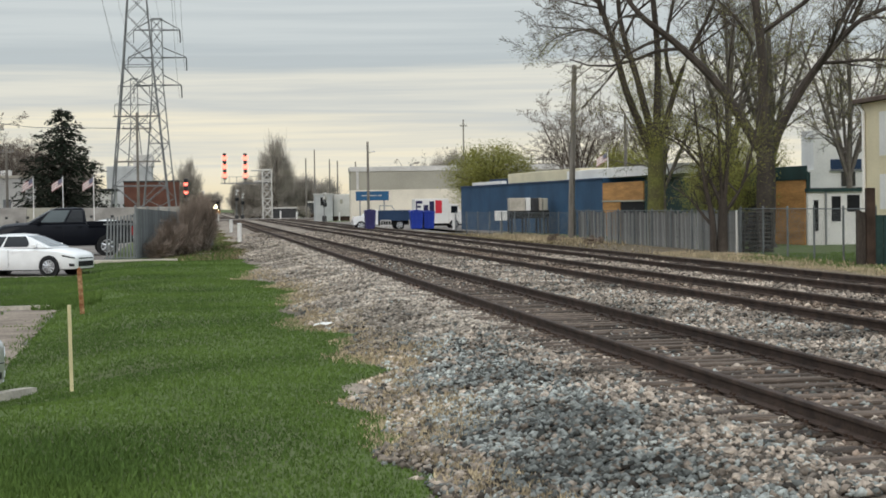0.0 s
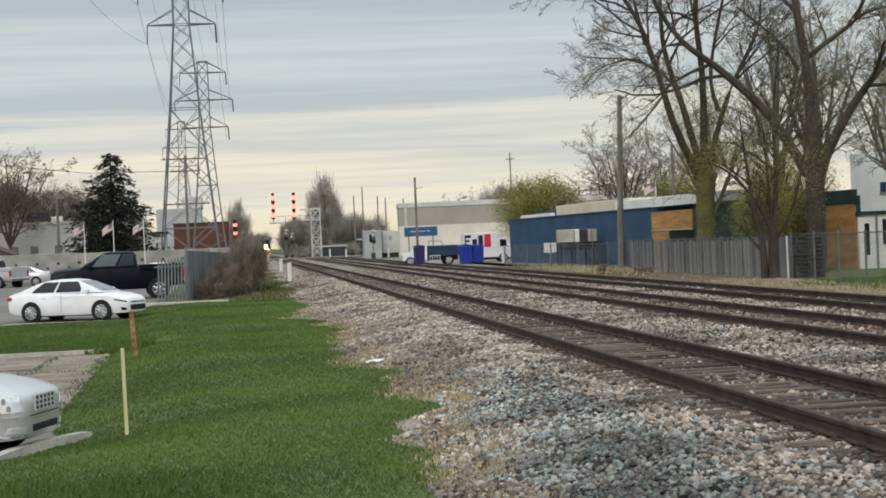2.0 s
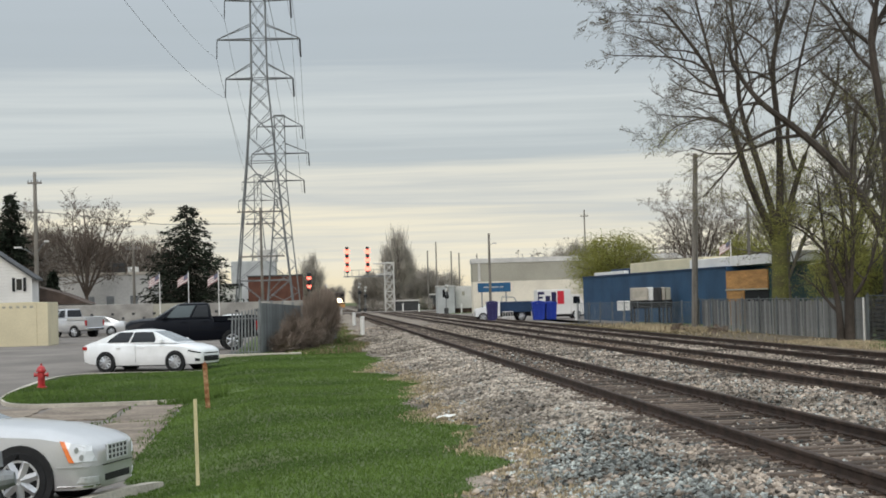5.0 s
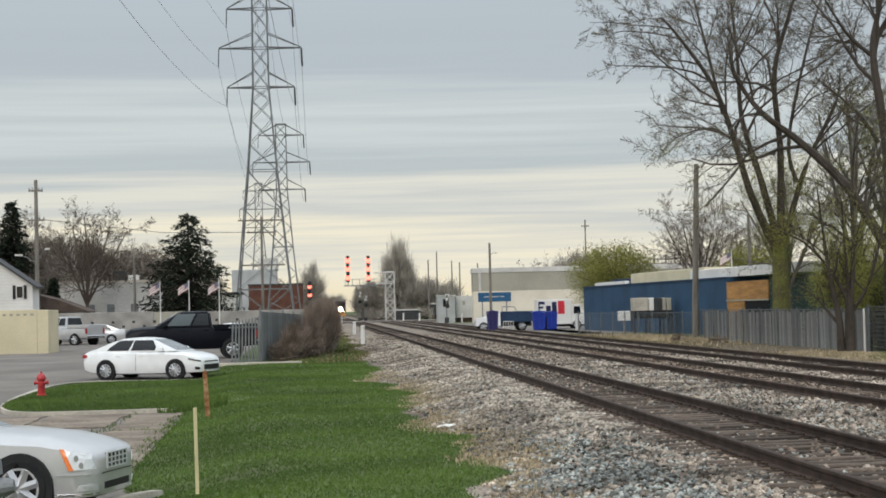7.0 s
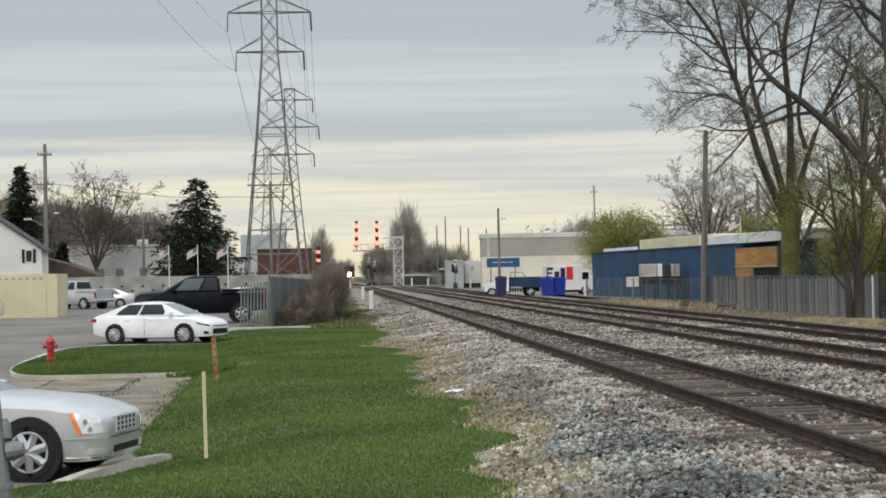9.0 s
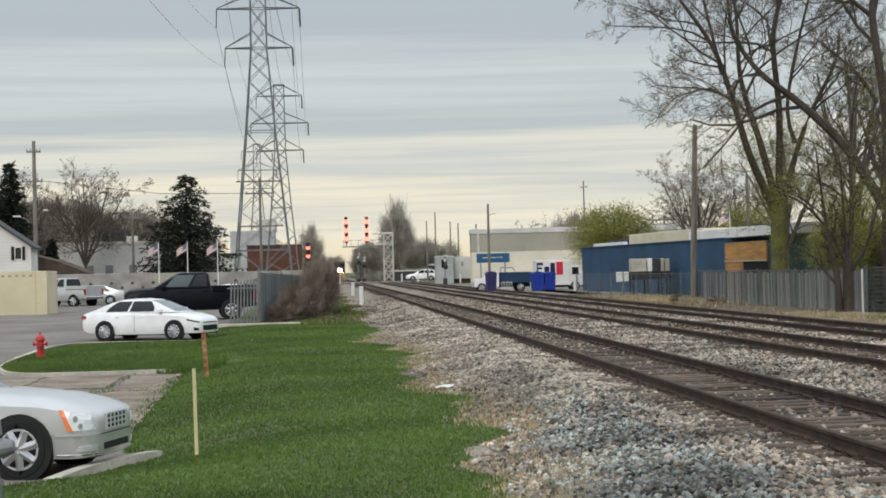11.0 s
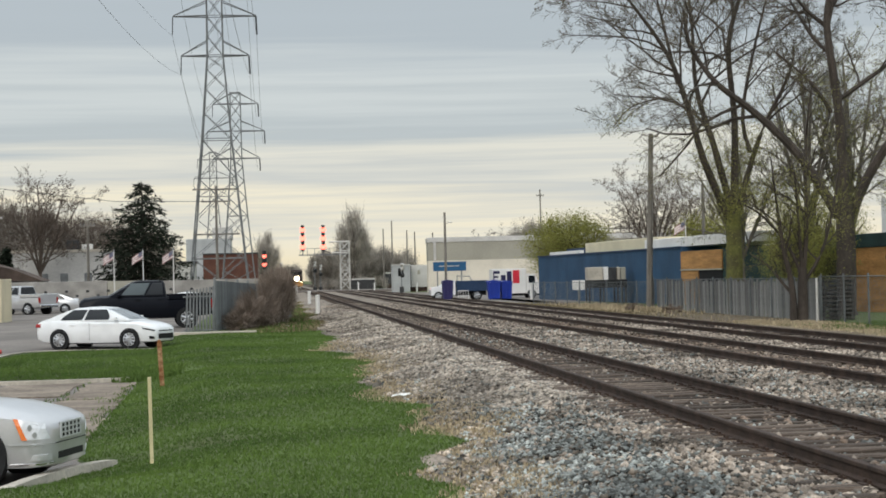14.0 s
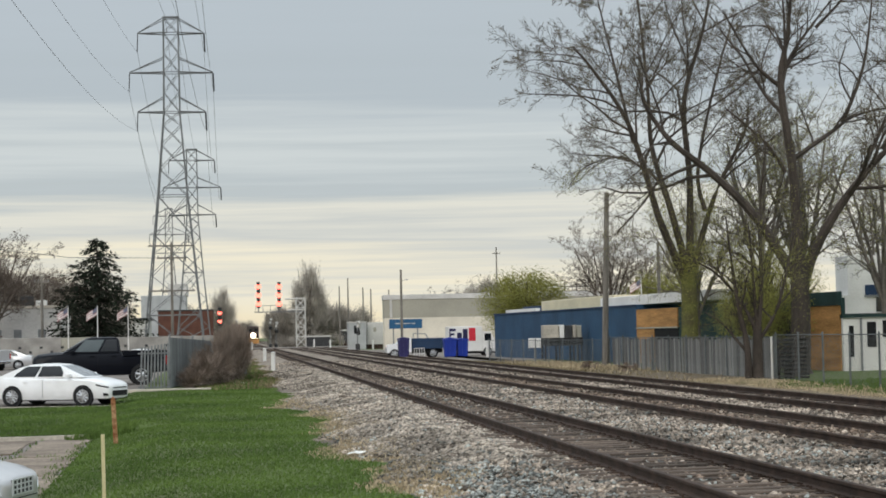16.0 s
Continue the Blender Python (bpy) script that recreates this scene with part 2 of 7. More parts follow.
# ---- mesh tools ----
class Shape:
    """Collects plain boxes, tubes and sheets into one mesh."""

    def __init__(self):
        self.v, self.f = [], []

    def add(self, verts, faces):
        k = len(self.v)
        self.v += [tuple(p) for p in verts]
        self.f += [tuple(i + k for i in q) for q in faces]
        return self

    def box(self, x0, x1, y0, y1, z0, z1, c=0.0):
        """A box; c cuts its upright and top edges."""
        if c <= 0:
            p = [(x, y, z) for z in (z0, z1) for x, y in ((x0, y0), (x1, y0), (x1, y1), (x0, y1))]
            return self.add(p, [(3, 2, 1, 0), (4, 5, 6, 7), (0, 1, 5, 4), (1, 2, 6, 5), (2, 3, 7, 6), (3, 0, 4, 7)])
        ring = lambda a, z: [(x0 + a, y0, z), (x1 - a, y0, z), (x1, y0 + a, z), (x1, y1 - a, z), (x1 - a, y1, z), (x0 + a, y1, z), (x0, y1 - a, z), (x0, y0 + a, z)]
        top = [(x0 + c * 1.5, y0 + c, z1), (x1 - c * 1.5, y0 + c, z1), (x1 - c, y0 + c * 1.5, z1), (x1 - c, y1 - c * 1.5, z1), (x1 - c * 1.5, y1 - c, z1), (x0 + c * 1.5, y1 - c, z1), (x0 + c, y1 - c * 1.5, z1), (x0 + c, y0 + c * 1.5, z1)]
        return self.rings([ring(c, z0), ring(c, z1 - c), top])

    def rings(self, rings, caps=True):
        k, n = len(self.v), len(rings[0])
        for r in rings:
            self.v += [tuple(p) for p in r]
        for a in range(len(rings) - 1):
            for i in range(n):
                j = (i + 1) % n
                self.f.append((k + a * n + i, k + a * n + j, k + (a + 1) * n + j, k + (a + 1) * n + i))
        if caps:
            self.f.append(tuple(k + i for i in reversed(range(n))))
            self.f.append(tuple(k + (len(rings) - 1) * n + i for i in range(n)))
        return self

    def tube(self, points, radii, n=6, caps=True):
        """A tube along points; radii one number or one a point."""
        pts = [Vector(p) for p in points]
        if not hasattr(radii, "__len__"):
            radii = [radii] * len(pts)
        radii = [float(r) for r in radii]
        rings = []
        for i, p in enumerate(pts):
            d = (pts[min(i + 1, len(pts) - 1)] - pts[max(i - 1, 0)]).normalized()
            u = d.cross(Vector((0, 0, 1)) if abs(d.z) < 0.9 else Vector((1, 0, 0))).normalized()
            w = u.cross(d)
            rings.append([p + radii[i] * (math.cos(2 * math.pi * k / n) * u - math.sin(2 * math.pi * k / n) * w) for k in range(n)])
        return self.rings(rings, caps)

    def bar(self, a, b, w):
        """A square bar from a to b."""
        return self.tube([a, b], w * 0.72, 4)

    def disc(self, c, axis, r, depth, n=16):
        a = Vector(axis).normalized()
        return self.tube([Vector(c) - a * depth / 2, Vector(c) + a * depth / 2], r, n)

    def prism(self, outline, y0, y1):
        """An outline in x and z drawn out along y."""
        n = len(outline)
        return self.add([(x, y0, z) for x, z in outline] + [(x, y1, z) for x, z in outline],
                        [tuple(range(n)), tuple(reversed(range(n, 2 * n)))] + [(i, i + n, (i + 1) % n + n, (i + 1) % n) for i in range(n)])

    def mesh(self, name, mats, smooth=False):
        me = bpy.data.meshes.new(name)
        me.from_pydata(self.v, [], self.f)
        for m in mats if isinstance(mats, (list, tuple)) else [mats]:
            me.materials.append(m)
        if smooth:
            me.polygons.foreach_set("use_smooth", [True] * len(me.polygons))
            me.set_sharp_from_angle(angle=radians(38))
        me.validate()
        return me


def part(name, shape, mat, parent=None, label="", at=None, smooth=False):
    ob = new(name, shape.mesh(name, mat, smooth) if isinstance(shape, Shape) else shape)
    if parent:
        ob.parent = parent
    if at is not None:
        ob.matrix_basis = at
    return tagged(ob, label)


def thing(name, label, category, at=None, group="", kind=""):
    ob = new(name)
    ob.empty_display_size = 0.2
    if at is not None:
        ob.matrix_basis = at
    return tagged(ob, label, category, group, kind)


def arrays_mesh(name, verts, faces, mats, index=None):
    """A mesh from numpy arrays of triangles."""
    me = bpy.data.meshes.new(name)
    me.vertices.add(len(verts))
    me.vertices.foreach_set("co", np.asarray(verts, np.float32).ravel())
    k = faces.shape[1]
    me.loops.add(faces.size)
    me.loops.foreach_set("vertex_index", faces.astype(np.int32).ravel())
    me.polygons.add(len(faces))
    me.polygons.foreach_set("loop_start", np.arange(0, faces.size, k, dtype=np.int32))
    for m in mats if isinstance(mats, (list, tuple)) else [mats]:
        me.materials.append(m)
    if index is not None:
        me.polygons.foreach_set("material_index", index.astype(np.int32))
    me.update(calc_edges=True)
    return me


# ---- ground ----
def lot_height(y):
    return float(np.interp(y, (0, 42, 66, 80, 92, 130, 400), (-0.84, -0.80, -0.68, -0.34, -0.30, -0.38, -0.40)))


def turf_edge(y):
    """x at which the lawn gives way to the ballast."""
    return 2.0 + 0.30 * math.sin(y * 0.31) + 0.16 * math.sin(y * 1.13 + 1) + 0.09 * math.sin(y * 2.9) + 0.25 * math.exp(-((y - 38) / 9) ** 2)


def lot_edge(y):
    """x at which the parking lot ends and the lawn begins."""
    return float(np.interp(y, (0, 19.6, 20.3, 21.2, 22.2, 23.6, 24.6, 25.4, 30, 46, 47, 72, 74, 400), (-6.4, -5.6, -4.4, -3.45, -3.0, -2.62, -2.42, -2.80, -3.02, -3.35, -4.3, -4.3, -3.6, -6.5)))


def ground_height(x, y):
    lawn = -0.45 + 0.02 * math.sin(x * 1.3 + y * 0.4) + 0.015 * math.sin(y * 0.9)
    edge = lot_edge(y)
    if x < edge:
        return lot_height(y) - 0.09
    ramp = float(np.interp(y, (21, 27), (3.6, 2.2)))
    if x < edge + ramp:
        k = (x - edge) / ramp
        k = k * k * (3 - 2 * k)
        lawn = lawn * k + (lot_height(y) + 0.04) * (1 - k)
    if x > 2.0:
        k = min(1.0, (x - 2.0) / 1.5)
        lawn = lawn * (1 - k) - 0.42 * k
    if x > 14.5:
        lawn = -0.42 + 0.14 * min(1.0, (x - 14.5) / 3.0)
    return lawn


def spaced(a, b, first, grow):
    out, s = [a], first
    while out[-1] < b:
        out.append(out[-1] + s)
        s *= grow
    return out


gx = sorted([-x for x in spaced(6.6, 3500, 0.5, 1.22)]) + [x * 0.12 for x in range(-54, 8)] + [x * 0.3 for x in range(4, 10)] + spaced(3.0, 3500, 0.6, 1.22)
gy = sorted([-y for y in spaced(2, 2500, 4, 1.5)]) + [k * 1.0 for k in range(10)] + spaced(10, 76, 0.24, 1.006) + spaced(77, 4500, 1.2, 1.06)
s = Shape()
s.v = [(x, y, ground_height(x, y)) for y in gy for x in gx]
s.f = [(j * len(gx) + i, j * len(gx) + i + 1, (j + 1) * len(gx) + i + 1, (j + 1) * len(gx) + i) for j in range(len(gy) - 1) for i in range(len(gx) - 1)]
tagged(part("ground", s, SOIL, smooth=True), "green spring lawn and rough turf running out to the horizon", "ground", kind="structure")

# ballast bed under all three tracks
def bed_height(x, y):
    e = turf_edge(y)
    if x < e + 1.6:
        k = max(0.0, (x - e + 0.3) / 1.9)
        return -0.46 + 0.275 * k + 0.012 * math.sin(x * 5 + y * 3)
    if x > 14.2:
        return -0.155 - 0.12 * min(1, (x - 14.2) / 2.4)
    return -0.185 + 0.034 * min(1.0, max(0.0, (y - 32) / 25)) + (0.030 if y < 32 else 0.012) * min(1.0, max(0.0, (x - 7.3) / 0.9)) + 0.016 * math.sin(x * 4.1) * math.sin(y * 2.3)


bx = [0, 0.2, 0.4, 0.6, 0.8, 1.0, 1.2, 1.4, 1.6, 1.8, 2.0, 2.2, 4.4, 5, 6, 7, 8, 9, 10, 11, 12, 13, 14.2, 15.0, 15.8, 16.6, 17.3]
by = [-20, -10, 0, 5] + spaced(8, 900, 0.25, 1.018)
s = Shape()
for y in by:
    e = turf_edge(y)
    for k, x in enumerate(bx):
        xx = x if k > 11 else e - 0.3 + k * 0.18
        s.v.append((xx, y, bed_height(xx, y) - 0.012))
nb = len(bx)
s.f = [(j * nb + i, j * nb + i + 1, (j + 1) * nb + i + 1, (j + 1) * nb + i) for j in range(len(by) - 1) for i in range(nb - 1)]
tagged(part("ballast_bed", s, BALLAST, smooth=True), "buff and grey crushed-stone ballast under the railway tracks", "ballast", kind="structure")

# parking lot and its kerbed turf island
s = Shape()
ly = spaced(6, 19, 2.0, 1.0) + spaced(19.6, 26, 0.3, 1.0) + spaced(26.5, 210, 0.7, 1.03)
for y in ly:
    edge = lot_edge(y) + 0.02
    for x in (-70, -30, -12, -9, -7, edge):
        s.v.append((x, y, lot_height(y)))
s.f = [(j * 6 + i, j * 6 + i + 1, (j + 1) * 6 + i + 1, (j + 1) * 6 + i) for j in range(len(ly) - 1) for i in range(5)]
tagged(part("parking_lot", s, ASPHALT), "worn grey-brown asphalt parking lot beside the lawn", "parking lot", kind="structure")

road_shape = Shape().box(-120, 160, 272, 290, -0.42, 0.015)
tagged(part("road", road_shape, ASPHALT), "grey asphalt road crossing the railway tracks on the level", "road", kind="structure")

yard_shape = Shape().box(16.6, 60, 121, 236, -0.5, -0.268)
tagged(part("yard", yard_shape, ASPHALT), "worn grey-brown yard surface behind the blue building", "yard", kind="structure")


vy = spaced(40, 150, 0.8, 1.0)
vx = [14.6, 15.2, 15.8, 16.4, 17.0, 17.6, 18.2, 18.8, 19.4, 19.9]
s = Shape()
for y in vy:
    for k, x in enumerate(vx):
        xx = x + (0.35 * math.sin(y * 0.8) + 0.2 * math.sin(y * 2.1) if k == 9 else 0)
        s.v.append((xx, y, max(ground_height(xx, y), bed_height(xx, y) - 0.012 if xx < 17.3 else -9) + 0.012 - (0.05 if k in (0, 9) else 0)))
nv = len(vx)
s.f = [(j * nv + i, j * nv + i + 1, (j + 1) * nv + i + 1, (j + 1) * nv + i) for j in range(len(vy) - 1) for i in range(nv - 1)]
tagged(part("verge", s, VERGE, smooth=True), "trampled brown soil and leaf litter between the far track and the fence", "verge", kind="structure")


def rounded(points, n=8):
    """A closed outline smoothed by a uniform spline through its corners."""
    out, m = [], len(points)
    for i in range(m):
        a, b, c, d = (Vector(points[(i + k - 1) % m]) for k in range(4))
        for k in range(n):
            t = k / n
            out.append(0.5 * (2 * b + (c - a) * t + (2 * a - 5 * b + 4 * c - d) * t * t + (3 * b - a - 3 * c + d) * t ** 3))
    return out


# kerbed island with the hydrant
outline = rounded([(-2.3, 46.4), (-3.6, 45.5), (-5.6, 45.2), (-7.5, 45.6), (-8.5, 48.6), (-8.95, 54.0), (-9.0, 60.5), (-8.3, 63.4), (-6.0, 63.4), (-3.4, 62.5), (-2.3, 58.0)])
s = Shape()
inner = [p + (Vector((-6.2, 57.0)) - p).normalized() * 0.16 for p in outline]
mid = [p + (Vector((-6.2, 57.0)) - p) * 0.5 for p in outline]
s.rings([[(p.x, p.y, lot_height(p.y) + 0.08) for p in inner], [(p.x, p.y, lot_height(p.y) + 0.08) for p in mid], [(-6.2 + (p.x + 6.2) * 0.05, 57 + (p.y - 57) * 0.05, -0.64) for p in mid]], caps=True)
tagged(part("turf_island", s, SOIL, smooth=True), "raised lawn island with mown grass inside a concrete kerb", "lawn", kind="structure")
s = Shape()
keep_n = max(i for i, p in enumerate(outline) if p.x < -3.7)
first_n = min(i for i, p in enumerate(outline) if p.x < -3.5)
outline, inner = outline[first_n:keep_n + 1], inner[first_n:keep_n + 1]
curb_rings = list(zip(*[[(p.x, p.y, lot_height(p.y) - 0.05) for p in outline], [(p.x, p.y, lot_height(p.y) + 0.10) for p in outline], [(p.x, p.y, lot_height(p.y) + 0.10) for p in inner], [(p.x, p.y, lot_height(p.y) - 0.05) for p in inner]]))
s.rings(curb_rings)
tagged(part("kerb", s, CONCRETE), "pale concrete kerb curving round the lawn island", "kerb", kind="structure")
# kerb end beside the silver car
s = Shape()
line = [(-3.14, 21.06), (-2.99, 21.92), (-2.81, 22.71), (-2.58, 23.35), (-2.32, 23.86), (-2.22, 24.36)]
rings = []
for k, (x, y) in enumerate(line):
    d = (Vector(line[min(k + 1, 5)]) - Vector(line[max(k - 1, 0)])).normalized()
    w, top = Vector((-d.y, d.x)) * 0.10, lot_height(y) + (0.155 if k < 5 else 0.12)
    rings.append([(x - w.x, y - w.y, lot_height(y) - 0.1), (x + w.x, y + w.y, lot_height(y) - 0.1), (x + w.x * 0.8, y + w.y * 0.8, top), (x - w.x * 0.8, y - w.y * 0.8, top)])
s.rings(rings)
tagged(part("kerb", s, CONCRETE), "chipped pale concrete kerb end beside the silver car", "kerb", kind="structure")

# broken concrete apron: slabs of their own
apron = thing("pavement", "cracked tan concrete slab apron with grass in the joints", "pavement", kind="structure")
rng = random.Random(4)
for a, b in (((-4.45, 28.6), (-3.05, 33.2)), ((-4.5, 33.35), (-3.2, 38.6)), ((-4.55, 38.75), (-3.45, 44.7)), ((-6.6, 40.0), (-4.75, 44.8)), ((-9.6, 40.2), (-6.75, 44.9))):
    n = 9
    ring = []
    for (x0, y0), (x1, y1) in (((a[0], a[1]), (b[0], a[1])), ((b[0], a[1]), (b[0], b[1])), ((b[0], b[1]), (a[0], b[1])), ((a[0], b[1]), (a[0], a[1]))):
        for k in range(n):
            t = k / n
            ring.append((x0 + (x1 - x0) * t + rng.uniform(-0.09, 0.09), y0 + (y1 - y0) * t + rng.uniform(-0.12, 0.12)))
    s = Shape().rings([[(x, y, lot_height(y) - 0.06) for x, y in ring], [(x, y, lot_height(y) + 0.025) for x, y in ring]])
    part("slab", s, APRON, apron)


# ---- tracks ----
FAR_TRACK = 13.15  # centre line of the track along the fence

def rail_shape(x, y0, y1):
    prof = [(-0.07, -0.145), (0.07, -0.145), (0.07, -0.132), (0.012, -0.118), (0.012, -0.045), (0.037, -0.035), (0.037, -0.006), (0.03, 0.0), (-0.03, 0.0), (-0.037, -0.006), (-0.037, -0.035), (-0.012, -0.045), (-0.012, -0.118), (-0.07, -0.132)]
    s = Shape()
    n = 40
    ys = [y0 + (y1 - y0) * (k / n) ** 2 for k in range(n + 1)]
    s.rings([[(x + a, y, b) for a, b in prof] for y in ys])
    me = s.mesh("rail", [RUST, RAILTOP])
    for p in me.polygons:
        if p.normal.z > 0.9 and p.center.z > -0.01:
            p.material_index = 1
    return me


tie_mesh = Shape().box(-1.3, 1.3, -0.115, 0.115, -0.33, -0.150, 0.018).mesh("tie", TIE)
plate = Shape()
for side in (-0.7525, 0.7525):
    plate.box(side - 0.17, side + 0.17, -0.095, 0.095, -0.152, -0.138)
    for dx in (-0.11, 0.11):
        for dy in (-0.05, 0.05):
            plate.box(side + dx - 0.015, side + dx + 0.015, dy - 0.015, dy + 0.015, -0.142, -0.110)
plate_mesh = plate.mesh("tie_plate", RUST)


def track(x, label, singles):
    t = thing("railway_track", label, "railway track", pose(x, 0, 0), group="parallel railway tracks", kind="structure")
    for side in (-0.7525, 0.7525):
        part("rail", rail_shape(side, -15, 900), None, t)
    rng = random.Random(int(x * 10))
    rest, plates, y, k = Shape(), Shape(), -14.0, 0
    while y < 420:
        turn, dz = rng.uniform(-1.2, 1.2), rng.uniform(-0.012, 0.008)
        if k < singles:
            at = pose(0.05 * rng.uniform(-1, 1), y, dz, 0, 0, turn)
            o = part("tie", tie_mesh, None, t, at=at)
            if y < 60:
                part("tie_plate", plate_mesh, None, o)
        else:
            rest.box(-1.3 + rng.uniform(-0.05, 0.05), 1.3, y - 0.115, y + 0.115, -0.31, -0.150 + dz)
        k += 1
        y += 0.495 + rng.uniform(-0.03, 0.03)
    if rest.v:
        tagged(part("far_ties", rest, TIES, t, "distant weathered ties"), kind="stuff")
    return t


track(5.5825, "railway track with rusty rails on weathered oak ties, nearest the lawn", 300)
track(9.77, "middle railway track with rusty rails sunk in ballast", 0)
track(FAR_TRACK, "railway track with dark rails along the right-of-way fence", 0)


# ---- loose stones and grass ----
def scatter_stones(name, n, region, size, mat, label, seed, keep):
    """Many small angular stones as one mesh."""
    r = np.random.RandomState(seed)
    y = region[2] * (region[3] / region[2]) ** r.rand(n)
    x = region[0] + (region[1] - region[0]) * r.rand(n)
    ok = keep(x, y, r.rand(n))
    x, y = x[ok], y[ok]
    n = len(x)
    z = np.array([bed_height(a, b) for a, b in zip(x, y)])
    base = np.array([(1, 0.1, -0.4), (-0.2, 1, -0.3), (-0.9, -0.3, -0.4), (0.1, -0.9, -0.3), (0.15, 0.1, 0.75), (0.5, -0.5, 0.45)])
    faces = np.array([(0, 1, 4), (1, 2, 4), (2, 3, 4), (3, 5, 4), (0, 4, 5), (3, 0, 5), (0, 3, 1), (1, 3, 2)])
    sc = size * (0.55 + 0.9 * r.rand(n) ** 1.6)[:, None, None] * (0.7 + 0.6 * r.rand(n, 1, 3))
    p = base[None] * sc * (1 + 0.5 * (r.rand(n, 6, 3) - 0.5))
    a = r.rand(n) * 6.283
    tilt = r.randn(n) * 0.5
    ca, sa, ct, st = np.cos(a)[:, None], np.sin(a)[:, None], np.cos(tilt)[:, None], np.sin(tilt)[:, None]
    q = np.stack([p[..., 0] * ct - p[..., 2] * st, p[..., 1], p[..., 0] * st + p[..., 2] * ct], -1)
    q = np.stack([q[..., 0] * ca - q[..., 1] * sa, q[..., 0] * sa + q[..., 1] * ca, q[..., 2] * 0.8], -1)
    q += np.stack([x, y, z + size * 0.18], -1)[:, None, :]
    f = (faces[None] + 6 * np.arange(n)[:, None, None]).reshape(-1, 3)
    ob = new(name, arrays_mesh(name, q.reshape(-1, 3), f, mat))
    return tagged(ob, label, "stones", kind="stuff")


edge_of = np.vectorize(turf_edge)
lot_edges = np.vectorize(lot_edge)


def clear_of_rails(x, y, k):
    out = x > edge_of(y) - 0.15 + np.where(y > 20, 1.25 * k, 0.5 * k * k)
    for c in (5.5825, 9.77, FAR_TRACK):
        for side in (-0.7525, 0.7525):
            out &= abs(x - c - side) > 0.085
    out &= ~((abs(x - 5.5825) < 0.7) & (k > 0.30))
    out &= ~((abs(x - FAR_TRACK) < 0.75) & (k > 0.06))
    return out


def grey_patch(x, y):
    """Where the fresh grey stone was tipped over the shoulder."""
    wob = 0.25 * np.sin(x * 3.1 + y * 0.9) + 0.2 * np.sin(x * 7.3 - y * 1.7) + 0.15 * np.sin(y * 2.6)
    return np.exp(-((x - 2.9 - 0.02 * (y - 18)) / 0.85) ** 2 - ((y - 17) / 9.0) ** 2) + 0.40 * wob > 0.40


def stained(x, y):
    """Along the rails the stones are brown with rust and brake dust."""
    wob = 0.16 * np.sin(y * 1.7 + x) + 0.12 * np.sin(y * 4.3)
    out = np.zeros(len(x), bool)
    for c in (5.5825, 9.77, FAR_TRACK):
        out |= abs(x - c) < 0.95 + wob
    return out


LOOSE = (1.4, 9.2, 10.5, 60)
scatter_stones("ballast_stones", 56000, LOOSE, 0.045, STONE, "loose buff, pink and grey crushed ballast stones", 1, lambda x, y, k: clear_of_rails(x, y, k) & (~grey_patch(x, y) | (k < 0.22)) & (~stained(x, y) | (k < 0.10)))
scatter_stones("grey_ballast_stones", 62000, LOOSE, 0.040, STONE_GREY, "fresh blue-grey crushed ballast stones spread over the shoulder", 2, lambda x, y, k: clear_of_rails(x, y, k) & (grey_patch(x, y) | (k < 0.26)) & (~stained(x, y) | (k < 0.08)))
scatter_stones("pale_ballast_stones", 30000, (1.7, 4.7, 25, 100), 0.048, STONE_PALE, "sun-bleached buff ballast stones along the shoulder", 19, lambda x, y, k: (x > edge_of(y) + 0.1 + 0.9 * k * k) & (~grey_patch(x, y) | (k < 0.15)) & (~stained(x, y) | (k < 0.2)))
scatter_stones("stained_ballast_stones", 60000, (1.4, 15.0, 10.5, 70), 0.046, STONE_BROWN, "rust-brown ballast stones along the rails", 17, lambda x, y, k: clear_of_rails(x, y, k) & stained(x, y))
scatter_stones("ballast_stones", 26000, (9.2, 15.0, 24, 60), 0.050, STONE, "loose buff ballast stones round the farther tracks", 4, lambda x, y, k: clear_of_rails(x, y, k) & (~stained(x, y) | (k < 0.12)))
scatter_stones("far_ballast_stones", 22000, (1.6, 14.0, 40, 130), 0.05, STONE, "loose buff ballast stones along the tracks farther off", 3, lambda x, y, k: clear_of_rails(x, y, k) & (~stained(x, y) | (k < 0.15)))


def scatter_blades(name, n, region, height, width, mat, label, seed, keep, ground):
    """Many single grass blades as one mesh."""
    r = np.random.RandomState(seed)
    y = region[2] * (region[3] / region[2]) ** r.rand(n)
    x = region[0] + (region[1] - region[0]) * r.rand(n)
    ok = keep(x, y, r.rand(n))
    x, y = x[ok], y[ok]
    n = len(x)
    z = np.array([ground(a, b) for a, b in zip(x, y)])
    a, h = r.rand(n) * 6.283, height * (0.5 + 0.8 * r.rand(n))
    w = width * (0.7 + 0.6 * r.rand(n)) * (1 + y / 30)
    lean, b = 0.9 * r.rand(n) * h, r.rand(n) * 6.283
    p0 = np.stack([x - w * np.cos(a), y - w * np.sin(a), z - 0.01], -1)
    p1 = np.stack([x + w * np.cos(a), y + w * np.sin(a), z - 0.01], -1)
    p2 = np.stack([x + lean * np.cos(b), y + lean * np.sin(b), z + h], -1)
    v = np.stack([p0, p1, p2], 1).reshape(-1, 3)
    return tagged(new(name, arrays_mesh(name, v, np.arange(3 * n).reshape(-1, 3), mat)), label, "grass", kind="stuff")


